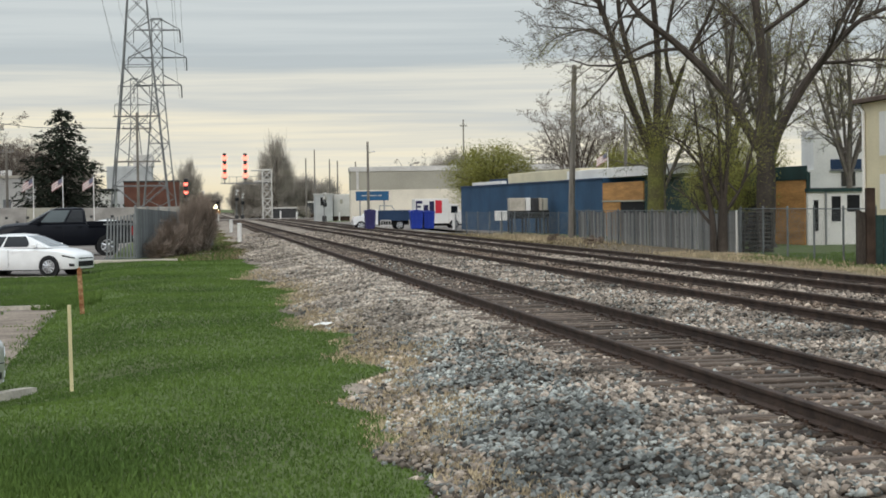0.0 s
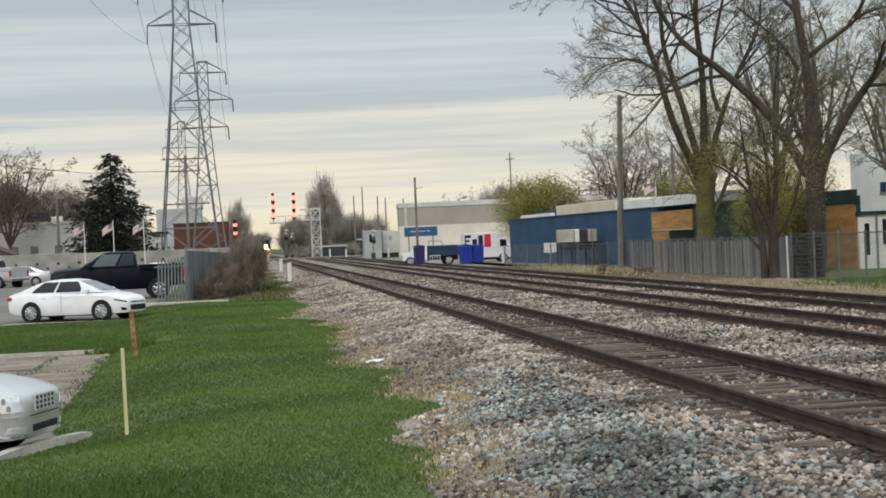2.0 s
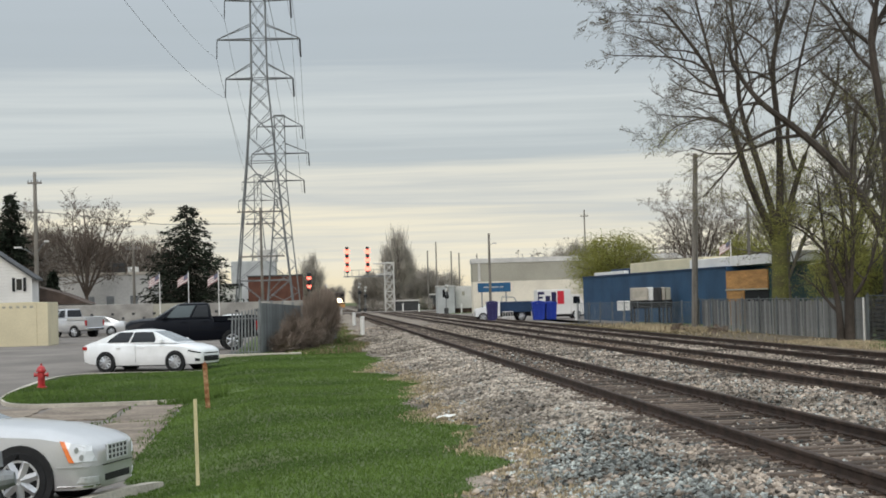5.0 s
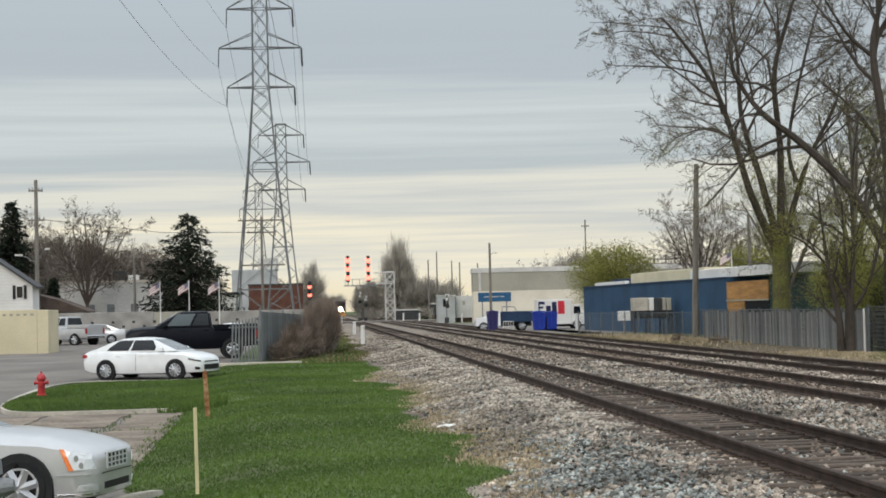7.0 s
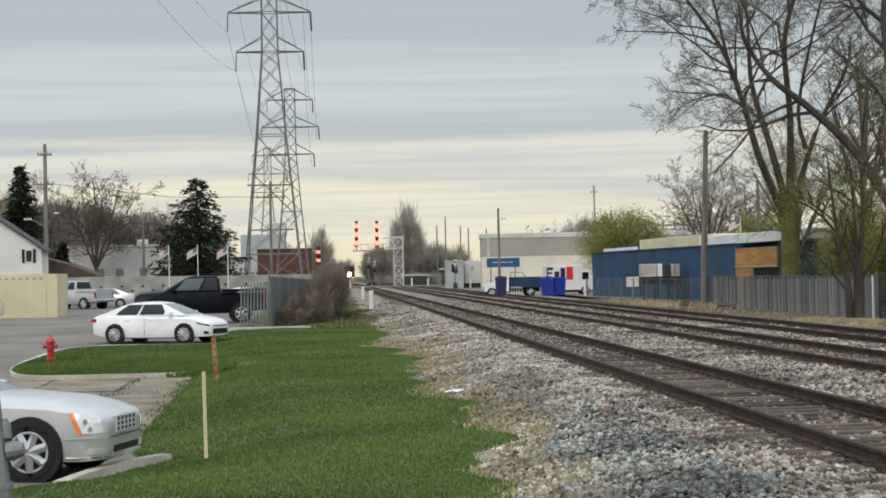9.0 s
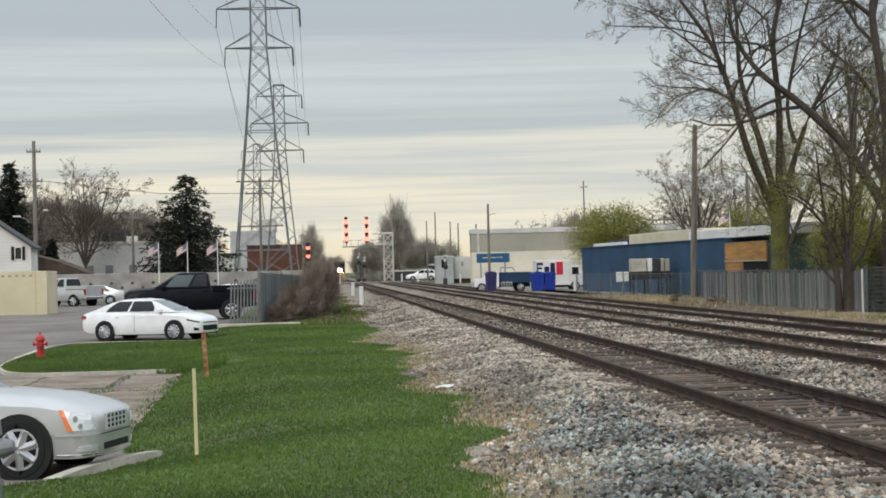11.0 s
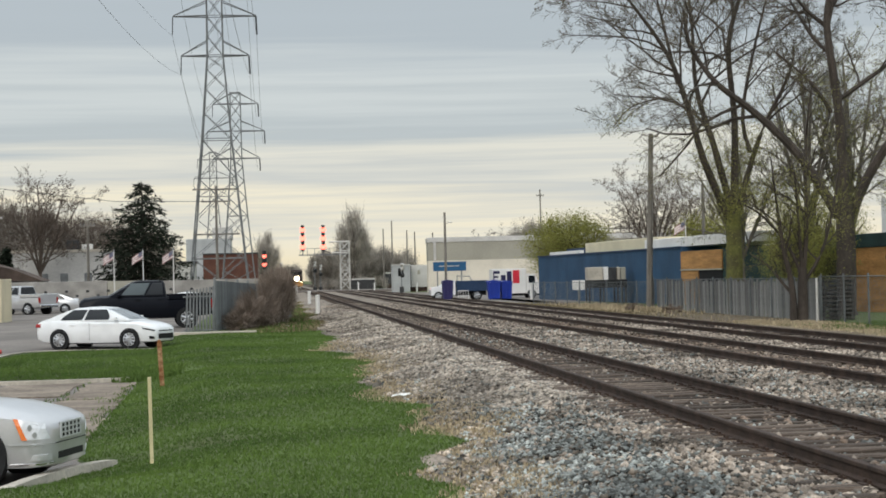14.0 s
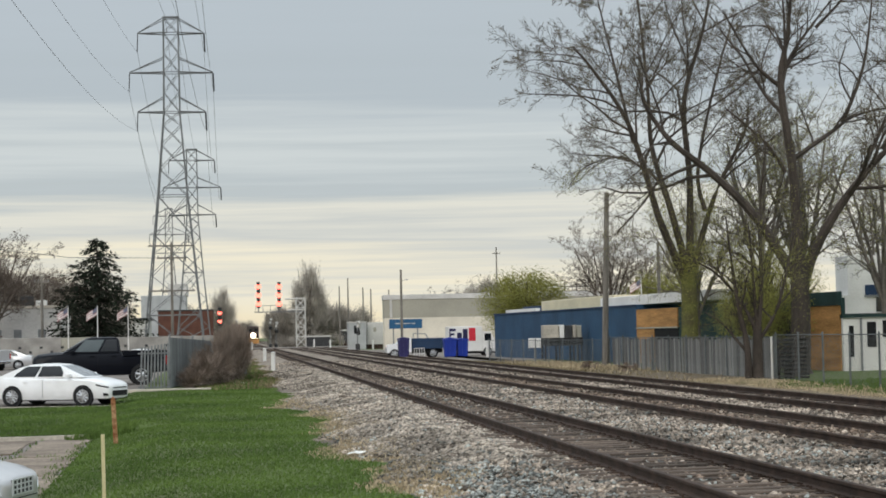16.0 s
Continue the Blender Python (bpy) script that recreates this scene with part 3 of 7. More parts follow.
scatter_blades("grass", 200000, (-4.6, 2.4, 10.5, 75), 0.033, 0.0075, GRASS, "short mown green spring lawn grass", 5, lambda x, y, k: (x < edge_of(y) - 0.45 * k * k) & (x > lot_edges(y) + np.where(y < 25, 0.14, 0.03 - 0.12 * k)), ground_height)
scatter_blades("grass", 45000, (-3.4, 0.3, 10.3, 18), 0.060, 0.0075, GRASS, "longer lush lawn grass near the kerb end", 23, lambda x, y, k: (k < np.clip((0.2 - x) / 1.2, 0, 1) * np.clip((17.5 - y) / 3, 0, 1)) & (x > lot_edges(y) + 0.14), ground_height)
scatter_blades("grass", 34000, (-9.0, -2.2, 45.3, 64), 0.06, 0.006, GRASS, "mown green grass on the kerbed island", 6, lambda x, y, k: (abs(y - 54.4) / 9.0) ** 3 + (abs(x + 5.4) / 3.45) ** 4 < 0.9, lambda x, y: lot_height(y) + 0.075)
scatter_blades("grass", 2600, (-4.2, -2.4, 44.9, 46.8), 0.15, 0.007, GRASS, "weeds at the broken end of the island kerb", 21, lambda x, y, k: k < np.clip((x + 4.2) / 0.8, 0, 1), lambda x, y: max(ground_height(x, y), lot_height(y)))
scatter_blades("grass", 5200, (-4.95, -2.6, 26, 45), 0.07, 0.007, GRASS, "grass tufts in the joints and broken edge of the apron", 22, lambda x, y, k: (k < 0.9 * np.exp(-((x - lot_edges(y) + 0.12 + 0.12 * np.sin(y * 2.7)) / 0.16) ** 2)) | (abs(x + 4.63) < 0.09 * k) | ((abs(y - 38.7) < 0.25 * k) & (x < -3.3)) | ((abs(y - 33.3) < 0.2 * k) & (x < -3.1)), lambda x, y: lot_height(y) + 0.01)
scatter_blades("dry_grass", 110000, (0.8, 3.8, 10.5, 60), 0.040, 0.009, STRAW, "dry straw-coloured grass along the lawn's edge", 7, lambda x, y, k: abs(x - edge_of(y) - 0.26) < np.where(y < 19, 0.7, 1.05) * k * (0.25 + 0.75 * np.sin(y * 0.42 + 0.6 + 0.5 * np.sin(y * 1.3)) ** 2), lambda x, y: max(ground_height(x, y), bed_height(x, y)))
scatter_blades("dry_grass", 30000, (15.4, 19.4, 45, 125), 0.22, 0.009, STRAW, "tall dry straw-coloured grass along the fence", 8, lambda x, y, k: k < 0.005 + 0.80 * np.exp(-((y - 96) / 9) ** 2) * np.clip((x - 15.6) / 2.5, 0, 1), ground_height)
scatter_blades("grass", 30000, (16.5, 24.0, 42, 64), 0.05, 0.007, GRASS, "green verge grass before the fence", 9, lambda x, y, k: (k < np.clip((x - 16.6 + 0.4 * np.sin(y * 1.3)) / 1.2, 0, 1)) & (y < 61 + np.sin(x * 4)), lambda x, y: ground_height(x, y) + 0.012)
scatter_blades("dry_grass", 14000, (16.2, 19.0, 42, 66), 0.09, 0.008, STRAW, "dry bleached grass at the foot of the fence and gate", 18, lambda x, y, k: k < 0.12 + 0.8 * np.exp(-((x - 17.0 - 0.3 * np.sin(y)) / 0.45) ** 2) + 0.7 * np.exp(-((y - 61) / 2.5) ** 2), lambda x, y: ground_height(x, y) + 0.012)
scatter_blades("grass", 7000, (-1.4, 2.4, 74, 150), 0.12, 0.010, GRASS, "rough weedy grass beside the far ballast", 15, lambda x, y, k: x < edge_of(y) - 0.5 * k, ground_height)
scatter_blades("dry_grass", 20000, (-1.4, 2.6, 74, 170), 0.10, 0.010, WEED, "dry brown weeds beside the far ballast", 16, lambda x, y, k: x < edge_of(y) + 0.3 - 0.5 * k, ground_height)
scatter_blades("dry_grass", 32000, (15.2, 19.3, 58, 125), 0.06, 0.008, WEED, "short trampled dry grass and litter beside the far track", 31, lambda x, y, k: k < 0.05 + 0.5 * np.exp(-((y - 100) / 16) ** 2), lambda x, y: max(ground_height(x, y), bed_height(x, y) if x < 17.3 else -9))


# ---- buildings along the fence ----
def window_part(parent, x0, x1, z0, z1, y, pane=GLASS, frame_mat=WHITE, t=0.06):
    """A framed window let into a wall that faces -y."""
    w = part("window", Shape().box(x0, x1, y - 0.01, y + 0.06, z0, z1), frame_mat, parent)
    part("pane", Shape().box(x0 + t, x1 - t, y - 0.02, y - 0.012, z0 + t, z1 - t), pane, w)
    return w


long_building = thing("industrial_building", "low blue industrial building with plywood-patched wall and white roof fascia", "building", pose(20.5, 140, 0, 0, 0, -85.93))
s = Shape().box(0, 38.1, 0, 11, -0.4, 3.06)
part("wall", s, BLUE, long_building, "blue painted siding")
ribs = Shape()
for k in range(64):
    ribs.box(0.3 + k * 0.59, 0.33 + k * 0.59, -0.005, 0.0, -0.3, 3.0)
part("siding_ribs", ribs, BLUE, long_building)
part("roof_edge", Shape().box(-0.1, 38.1, -0.06, 0.0, 2.98, 3.08, 0.01), DARKBLUE, long_building)
part("roof_strip", Shape().box(4.0, 13.5, 0.0, 0.35, 3.07, 3.30, 0.02), WHITE, long_building, "white roof flashing")
part("parapet", Shape().box(10.5, 29.3, 1.2, 8, 3.06, 3.82, 0.03), CREAM, long_building, "weathered cream parapet")
part("back_block", Shape().box(2.0, 10.3, 1.8, 8, 3.06, 3.55, 0.03), DARKBLUE, long_building, "navy roof block")
part("white_fascia", Shape().box(29.4, 50, 0.3, 5, 3.07, 3.62, 0.03), WHITE, long_building, "white roof fascia")
part("rear_wall", Shape().box(58.02, 67.2, 0.02, 0.2, -0.4, 2.78), DARKGREEN, long_building)
part("patched_wall", Shape().box(38.1, 58, 0.02, 1.0, -0.4, 2.78), DARKGREEN, long_building, "dark green wall behind the trees")
for x0, x1, z0, z1 in ((38.15, 41.4, -0.35, 1.7), (38.15, 41.8, 1.72, 2.76), (41.82, 45.6, 1.72, 2.76), (63.8, 65.4, -0.35, 1.15), (65.42, 67.15, -0.35, 1.15), (63.8, 65.4, 1.17, 2.45), (65.42, 67.15, 1.17, 2.45)):
    part("plywood_sheet", Shape().box(x0, x1, -0.05, 0.018, z0, z1), ORANGE, long_building)
part("opening", Shape().box(41.45, 45.6, -0.012, 0.016, 0.9, 1.68), VOID, long_building, "dark open loading hatch")
part("lintel", Shape().box(38.1, 45.7, -0.09, -0.052, 1.67, 1.75), TAN, long_building)
part("green_fascia", Shape().box(54, 67.4, -0.08, 0.0, 2.47, 3.05, 0.02), DARKGREEN, long_building, "dark green fascia boards")
part("doorway", Shape().box(57.0, 62.8, -0.01, 0.016, -0.3, 2.3), VOID, long_building, "dark open doorway")
part("end_wall", Shape().box(67.22, 67.4, 0.0, 11, -0.4, 1.93), WHITE, long_building, "white end wall")
part("end_cap", Shape().box(67.18, 67.5, -0.05, 11, 1.94, 2.08), DARKGREEN, long_building)
for y0, y1, z0, z1 in ((0.25, 0.45, 0.3, 1.6), (1.05, 1.45, 0.7, 1.75), (1.75, 2.3, 1.1, 1.8)):
    part("window", Shape().box(67.40, 67.43, y0, y1, z0, z1), VOID, long_building, "dark narrow window")
part("downpipe", Shape().tube([(67.5, 0.75, -0.3), (67.5, 0.75, 1.93)], 0.05), STEEL, long_building)

platform = thing("equipment_platform", "raised dark platform carrying pale air-conditioning cabinets beside the blue wall", "equipment platform", pose(19.5, 112, -0.28))
part("deck", Shape().box(0.0, 2.5, 0, 1.4, 1.0, 1.5, 0.02), BLACKTRIM, platform, "dark steel deck")
for x in (0.1, 1.0, 1.9, 2.4):
    for y in (0.1, 1.3):
        part("leg", Shape().box(x - 0.05, x + 0.05, y - 0.05, y + 0.05, 0, 1.0), DARKSTEEL, platform)
for x0, x1, h, m in ((0.02, 1.0, 0.80, CONCRETE), (1.05, 1.35, 0.8, WHITE), (1.4, 1.85, 0.78, DARKSTEEL), (1.9, 2.1, 0.78, CONCRETE), (2.15, 2.45, 0.76, TAN)):
    part("cabinet", Shape().box(x0, x1, 0.2, 1.1, 1.5, 1.5 + h, 0.03), m, platform)
box_thing = thing("utility_box", "small white electrical box on a post by the blue wall", "utility box", pose(18.9, 112, -0.28))
part("body", Shape().box(-0.38, 0.38, -0.15, 0.15, 0.9, 1.5, 0.02), WHITE, box_thing)
part("post", Shape().box(-0.05, 0.05, -0.05, 0.05, 0, 0.9), STEEL, box_thing)

yellow = thing("cream_building", "cream-yellow rendered building with dark roof edge and white downpipe", "building", pose(22.8, 60, 0, 0, 0, -90))
part("wall", Shape().box(0, 18, 0, 12, -0.42, 4.9), CREAM, yellow)
part("roof", Shape().box(-0.25, 18.3, -0.25, 12.2, 4.91, 5.06, 0.03), ROOF, yellow, "dark roof edge")
part("downpipe", Shape().tube([(-0.06, -0.08, 4.85), (0.35, -0.08, 4.6), (0.4, -0.08, -0.3)], 0.06), WHITE, yellow)
for x in (1.6, 4.6, 7.6):
    window_part(yellow, x, x + 1.5, 3.0, 4.6, 0, WHITE, CREAM)
    window_part(yellow, x, x + 1.5, 1.2, 2.5, 0, WHITE, CREAM)

white_house = thing("white_building", "white two-storey building with navy band and dark windows", "building", pose(33.0, 95, 0))
part("wall", Shape().box(0, 16, 0, 2, -0.4, 3.25), WHITE, white_house)
part("upper_wall", Shape().box(0.35, 16, 0.01, 2, 3.25, 5.4), WHITE, white_house)
part("navy_band", Shape().box(1.3, 3.05, -0.05, 0.0, 3.25, 3.80), DARKBLUE, white_house, "navy sign band")
part("sign_ledge", Shape().box(1.25, 3.1, -0.08, 0.0, 3.14, 3.24), STEEL, white_house)
win = part("window", Shape().box(1.9, 2.7, -0.04, 0.0, 2.32, 3.12), DARKSTEEL, white_house, "dark window")
part("pane", Shape().box(1.96, 2.64, -0.05, -0.041, 2.38, 3.06), GLASS, win)
part("cornice", Shape().box(-0.1, 16, -0.06, 0.0, 2.1, 2.25), DARKSTEEL, white_house)

# large warehouse far behind
ware = thing("warehouse", "long pale warehouse with tan metal upper siding", "warehouse", pose(19.5, 230, 0, 0, 0, -3))
part("lower_wall", Shape().box(0, 32, 0.0, 7, -0.4, 3.75), CREAMWALL, ware, "cream lower wall")
part("upper_wall", Shape().box(0, 32, 0.02, 7, 3.75, 6.1), TAN, ware, "tan upper siding")
part("roof_edge", Shape().box(-0.1, 32.2, -0.06, 7, 6.11, 6.72, 0.04), OFFWHITE, ware, "pale roof edge")
part("pilaster", Shape().box(0.7, 1.0, -0.1, 0.0, 3.8, 6.1), OFFWHITE, ware)
for k in range(10):
    part("seam", Shape().box(3 + k * 2.9, 3.03 + k * 2.9, -0.012, 0.018, 3.8, 6.05), TAN, ware)

shelter = thing("signal_shelter", "grey metal railway equipment shelter with dark window", "equipment shelter", pose(16.2, 250, 0))
part("body", Shape().box(0, 2.4, 0, 3, -0.3, 3.4, 0.04), LIGHTGREY, shelter)
part("roof", Shape().box(-0.1, 2.5, -0.1, 3.1, 3.41, 3.55), OFFWHITE, shelter)
part("window", Shape().box(0.75, 1.5, -0.03, 0.0, 1.9, 3.0), VOID, shelter)
bunker = thing("equipment_cabinet", "white flat-roofed equipment cabinet beside the tracks", "equipment cabinet", pose(18.9, 252, 0))
part("body", Shape().box(0, 2.6, 0, 3, 0.35, 3.4, 0.04), OFFWHITE, bunker)
part("plinth", Shape().box(0.05, 2.55, 0.1, 2.9, -0.3, 0.348), RUST, bunker)
part("vent", Shape().box(0.9, 1.3, -0.03, 0.0, 2.1, 2.7), TAN, bunker)
low = thing("low_shed", "long low dark shed with pale roof beside the tracks", "shed", pose(12.9, 310, 0))
part("body", Shape().box(0, 4.0, 0, 5, -0.4, 1.5), DARKSTEEL, low)
part("roof", Shape().box(-0.1, 4.1, -0.1, 5.1, 1.51, 1.75), OFFWHITE, low)
low2 = copy_thing(low, pose(20.2, 330, 1.0, 0, 0, 0))
tagged(low2, "dark lean-to shed with pale roof edge behind the shelters")
part("base", Shape().box(0, 4, 0, 5, -1.4, -0.41), RUST, low2)

sign = thing("blue_sign", "blue roadside sign with pale lettering bars on two posts", "sign", pose(18.8, 215, 0))
part("panel", Shape().box(0, 3.95, 0, 0.15, 2.35, 3.45, 0.02), SIGNBLUE, sign)
for x in (0.5, 3.4):
    part("post", Shape().box(x - 0.07, x + 0.07, 0.16, 0.3, -0.35, 3.3), STEEL, sign)
for x0, x1 in ((0.7, 1.5), (1.65, 2.5), (2.65, 3.1)):
    part("lettering_bar", Shape().box(x0, x1, -0.02, 0.0, 2.87, 3.01), LIGHTGREY, sign)


# ---- buildings beyond the parking lot ----
enclosure = thing("bin_enclosure", "cream rendered block enclosure standing on a concrete pad", "enclosure", pose(-15.75, 102, -0.5))
part("wall", Shape().box(-5.5, 0.0, 0, 4, 0.0, 2.62, 0.02), CREAM, enclosure)
part("side_wall", Shape().box(0.0, 0.62, 0.02, 4, 0.0, 2.60, 0.02), CREAM, enclosure)
part("pad", Shape().box(-5.7, 1.6, -0.6, 4.5, -0.1, 0.12, 0.03), CONCRETE, enclosure)
for k in range(14):
    part("vent_block", Shape().box(-5.3 + k * 0.38, -5.12 + k * 0.38, -0.012, 0.0, 2.30, 2.42), TAN, enclosure)

house = thing("house", "white clapboard gabled house with black-shuttered window", "house", pose(-20.0, 115, 0))
s = Shape().prism([(-6, -0.4), (2.0, -0.4), (2.0, 3.72), (-2.4, 6.80), (-6, 4.3)], 0, 2.6)
part("wall", s, WHITE, house)
for k in range(26):
    z = 0.2 + k * 0.2
    right = 2.0 if z < 3.72 else 2.0 - (z - 3.72) / 3.08 * 4.4
    part("clapboard", Shape().box(-4.5, right - 0.05, -0.016, 0.0, z, z + 0.012), OFFWHITE, house)
s = Shape().prism([(2.30, 3.53), (2.30, 3.66), (-2.4, 6.95), (-2.4, 6.82)], -0.30, 2.7)
part("roof", s, DARKSTEEL, house, "dark grey roof slope")
window_part(house, 0.97, 1.45, 2.9, 3.72, -0.02)
for x in (0.78, 1.46):
    part("shutter", Shape().box(x, x + 0.18, -0.06, 0.0, 2.88, 3.74), BLACKTRIM, house, "black shutter")
porch = thing("low_roof", "low brown shingled roof of a neighbouring building", "roof", pose(-25.5, 148, 0))
s = Shape().prism([(-1.5, 2.1), (6.8, 2.1), (4.6, 3.02), (2.3, 3.66), (0.2, 3.1)], 0, 6)
part("slope", s, ROOF, porch)
part("wall", Shape().box(-1.0, 6.4, 0.2, 5.8, -0.4, 2.09), OFFWHITE, porch)

block_wall = thing("block_wall", "long grey concrete block wall with small square vents", "wall", pose(-23, 142, -0.45), kind="structure")
part("wall_body", Shape().box(0, 10.02, 0, 0.3, 0, 2.42, 0.02), BLOCKS, block_wall)
part("wall_body", Shape().box(10.04, 12.95, 0.03, 0.3, 0, 2.37, 0.02), TAN, block_wall, "brown wall panel")
part("wall_body", Shape().box(12.97, 22.4, 0, 0.3, 0, 2.32, 0.02), BLOCKS, block_wall)
for k in range(26):
    part("vent", Shape().box(0.4 + k * 0.8, 0.62 + k * 0.8, -0.015, 0.0, 1.55 - 0.35 * (k % 2), 1.73 - 0.35 * (k % 2)), DARKSTEEL, block_wall)

white_block = thing("white_building", "chalky white flat-roofed commercial building with roof unit", "building", pose(-24.2, 170, 0))
part("wall", Shape().box(0, 8.7, 0, 10, -0.4, 4.75, 0.03), OFFWHITE, white_block)
part("roof_edge", Shape().box(-0.1, 8.8, -0.08, 10, 4.76, 5.0), CONCRETE, white_block)
part("roof_unit", Shape().box(4.9, 6.0, 1, 2.5, 5.01, 5.9, 0.03), DARKSTEEL, white_block, "dark rooftop unit")
part("roof_unit", Shape().box(6.3, 7.2, 1, 2.5, 5.01, 5.5, 0.03), WHITE, white_block, "white rooftop unit")
for x in (0.8, 2.6, 4.4, 6.6):
    part("window", Shape().box(x, x + 0.7, -0.03, 0.0, 1.6, 2.8), STEEL, white_block)
grey_block = thing("grey_building", "distant pale grey office block behind the spruce", "building", pose(-14, 290, 0))
part("wall", Shape().box(0, 7, 0, 12, -0.4, 8.6, 0.05), LIGHTGREY, grey_block)
part("upper_wall", Shape().box(4.2, 7.2, -0.05, 12, 8.61, 10.4, 0.05), OFFWHITE, grey_block)
brick_building = thing("brick_building", "red brick building with flat roof behind the pylon", "building", pose(-10.2, 260, 0))
part("wall", Shape().box(0, 7.7, 0, 14, -0.4, 5.6), BRICK, brick_building)
part("roof_edge", Shape().box(-0.1, 7.8, -0.1, 14, 5.61, 5.8), DARKSTEEL, brick_building)
shop = thing("white_building", "small white building beside the brick building", "building", pose(-15.2, 240, 0))
part("wall", Shape().box(0, 4.6, 0, 8, -0.4, 4.2), OFFWHITE, shop)
part("roof", Shape().box(-0.3, 4.9, -0.3, 8, 4.21, 4.5), DARKSTEEL, shop)


# ---- fences ----
def link_mesh(length, h, gap=0.13):
    """Diagonal wires of a chain-link panel in the x-z plane."""
    s = Shape()
    k = -h
    while k < length:
        a, b = max(0.0, k), min(length, k + h)
        if b > a:
            s.tube([(a, 0, a - k), (b, 0, b - k)], 0.0022, 3, False)
            s.tube([(a, 0.006, h - (a - k)), (b, 0.006, h - (b - k))], 0.0022, 3, False)
        k += gap
    return s


def chain_fence(a, b, h, label, z0=-0.3):
    a, b = Vector(a), Vector(b)
    length, turn = (b - a).length, math.degrees(math.atan2(b.y - a.y, b.x - a.x))
    f = thing("chain_link_fence", label, "fence", pose(a.x, a.y, z0, 0, 0, turn))
    n = max(1, round(length / 3.0))
    for k in range(n + 1):
        p = part("post", Shape().tube([(length * k / n, 0, -0.1), (length * k / n, 0, h + 0.06)], 0.035, 8), FENCESTEEL, f)
        part("cap", Shape().tube([(length * k / n, 0, h + 0.06), (length * k / n, 0, h + 0.1)], [0.042, 0.015], 8), FENCESTEEL, p)
    part("top_rail", Shape().tube([(0, 0, h), (length, 0, h)], 0.022, 6), FENCESTEEL, f)
    tagged(part("wire_mesh", link_mesh(length, h - 0.05), CHAIN, f), kind="stuff")
    return f


chain_fence((19.45, 92.2), (16.9, 118), 1.42, "see-through chain-link fence in dry grass before the blue building")
boards = chain_fence((19.5, 63.6), (19.45, 92.0), 1.55, "chain-link fence backed with weathered grey boards along the tracks")
board_mesh = [Shape().box(0, w, -0.09, -0.065, 0.02, h, 0.006).mesh("board", GREYFENCE) for w, h in ((0.27, 1.5), (0.30, 1.44), (0.24, 1.53))]
x = 0.1
rng = random.Random(9)
while x < 28:
    m = rng.choice(board_mesh)
    part("board", m, None, boards, at=pose(x, rng.uniform(-0.02, 0.02), 0, 0, rng.uniform(-1, 1), 0))
    x += rng.uniform(0.27, 0.315) if rng.random() > 0.04 else 0.45
chain_fence((19.2, 49.5), (19.5, 63.4), 1.75, "tall chain-link fence on steel posts beside green verge", -0.42)

pipe_post = thing("gate_post", "pale painted steel pipe post at the end of the board fence", "post", pose(19.06, 62.5, -0.4))
part("pipe", Shape().tube([(0, 0, -0.1), (0, 0, 1.63)], 0.038, 10), OFFWHITE, pipe_post, smooth=True)
part("cap", Shape().tube([(0, 0, 1.63), (0, 0, 1.68)], [0.045, 0.02], 10), OFFWHITE, pipe_post)
pallets = thing("pallet_stack", "tall stack of dark weathered wooden pallets behind the fence", "pallet stack", pose(20.35, 64.6, -0.33))
for k in range(10):
    for z in (0.0, 0.11):
        part("pallet_board", Shape().box(-0.6, 0.6, -0.55, 0.55, k * 0.155 + z, k * 0.155 + z + 0.02), BARK, pallets)
    for x in (-0.55, 0.0, 0.55):
        part("block", Shape().box(x - 0.05, x + 0.05, -0.5, 0.5, k * 0.155 + 0.02, k * 0.155 + 0.11), BLACKTRIM, pallets)
gate = thing("timber_gate", "dark timber gate panel with rusty steel post at the track", "gate", pose(18.62, 49.2, -0.45))
part("rusty_post", Shape().box(0.16, 0.42, -0.1, 0.05, -0.1, 2.38, 0.01), RUST, gate, "tall rusty steel post")
part("post", Shape().box(-0.1, 0.03, -0.05, 0.1, -0.1, 1.75, 0.01), BARK, gate)
for k in range(3):
    part("board", Shape().box(0.035 + k * 0.04, 0.07 + k * 0.04, -0.02, 0.03, 0.05, 1.7), BARK, gate)
for k in range(9):
    part("board", Shape().box(0.44 + k * 0.25, 0.67 + k * 0.25, -0.02, 0.03, 0.05, 1.6), DARKGREEN, gate, "dark green board")

# grey palisade and corrugated fence at the end of the lot
palisade = thing("palisade_fence", "leaning grey steel palisade fence at the lot's edge", "fence", pose(-3.75, 75.6, -0.72, 0, 0, 28))
for k in range(9):
    part("pale", Shape().box(k * 0.155, k * 0.155 + 0.075, 0, 0.025, 0.05, 2.05 + 0.02 * k, 0.008), STEEL, palisade, at=pose(0, 0, 0, 0, 2.5 - 0.2 * k, 0))
for z in (0.35, 1.75):
    part("rail", Shape().box(-0.05, 1.4, 0.028, 0.06, z, z + 0.06), STEEL, palisade)
sheet = thing("palisade_fence", "long grey corrugated steel sheet fence running beside the tracks", "fence", pose(-2.5, 76.8, -0.66, 0, 0, 82))
pale_mesh = Shape().prism([(0, 0.05), (0.185, 0.05), (0.185, 2.36), (0, 2.36)], 0, 0.012).add([(0.07, -0.03, 0.05), (0.12, -0.03, 0.05), (0.12, -0.03, 2.36), (0.07, -0.03, 2.36), (0.03, 0, 0.05), (0.16, 0, 0.05), (0.16, 0, 2.36), (0.03, 0, 2.36)], [(0, 1, 2, 3), (4, 0, 3, 7), (1, 5, 6, 2)]).mesh("pale", SHEET)
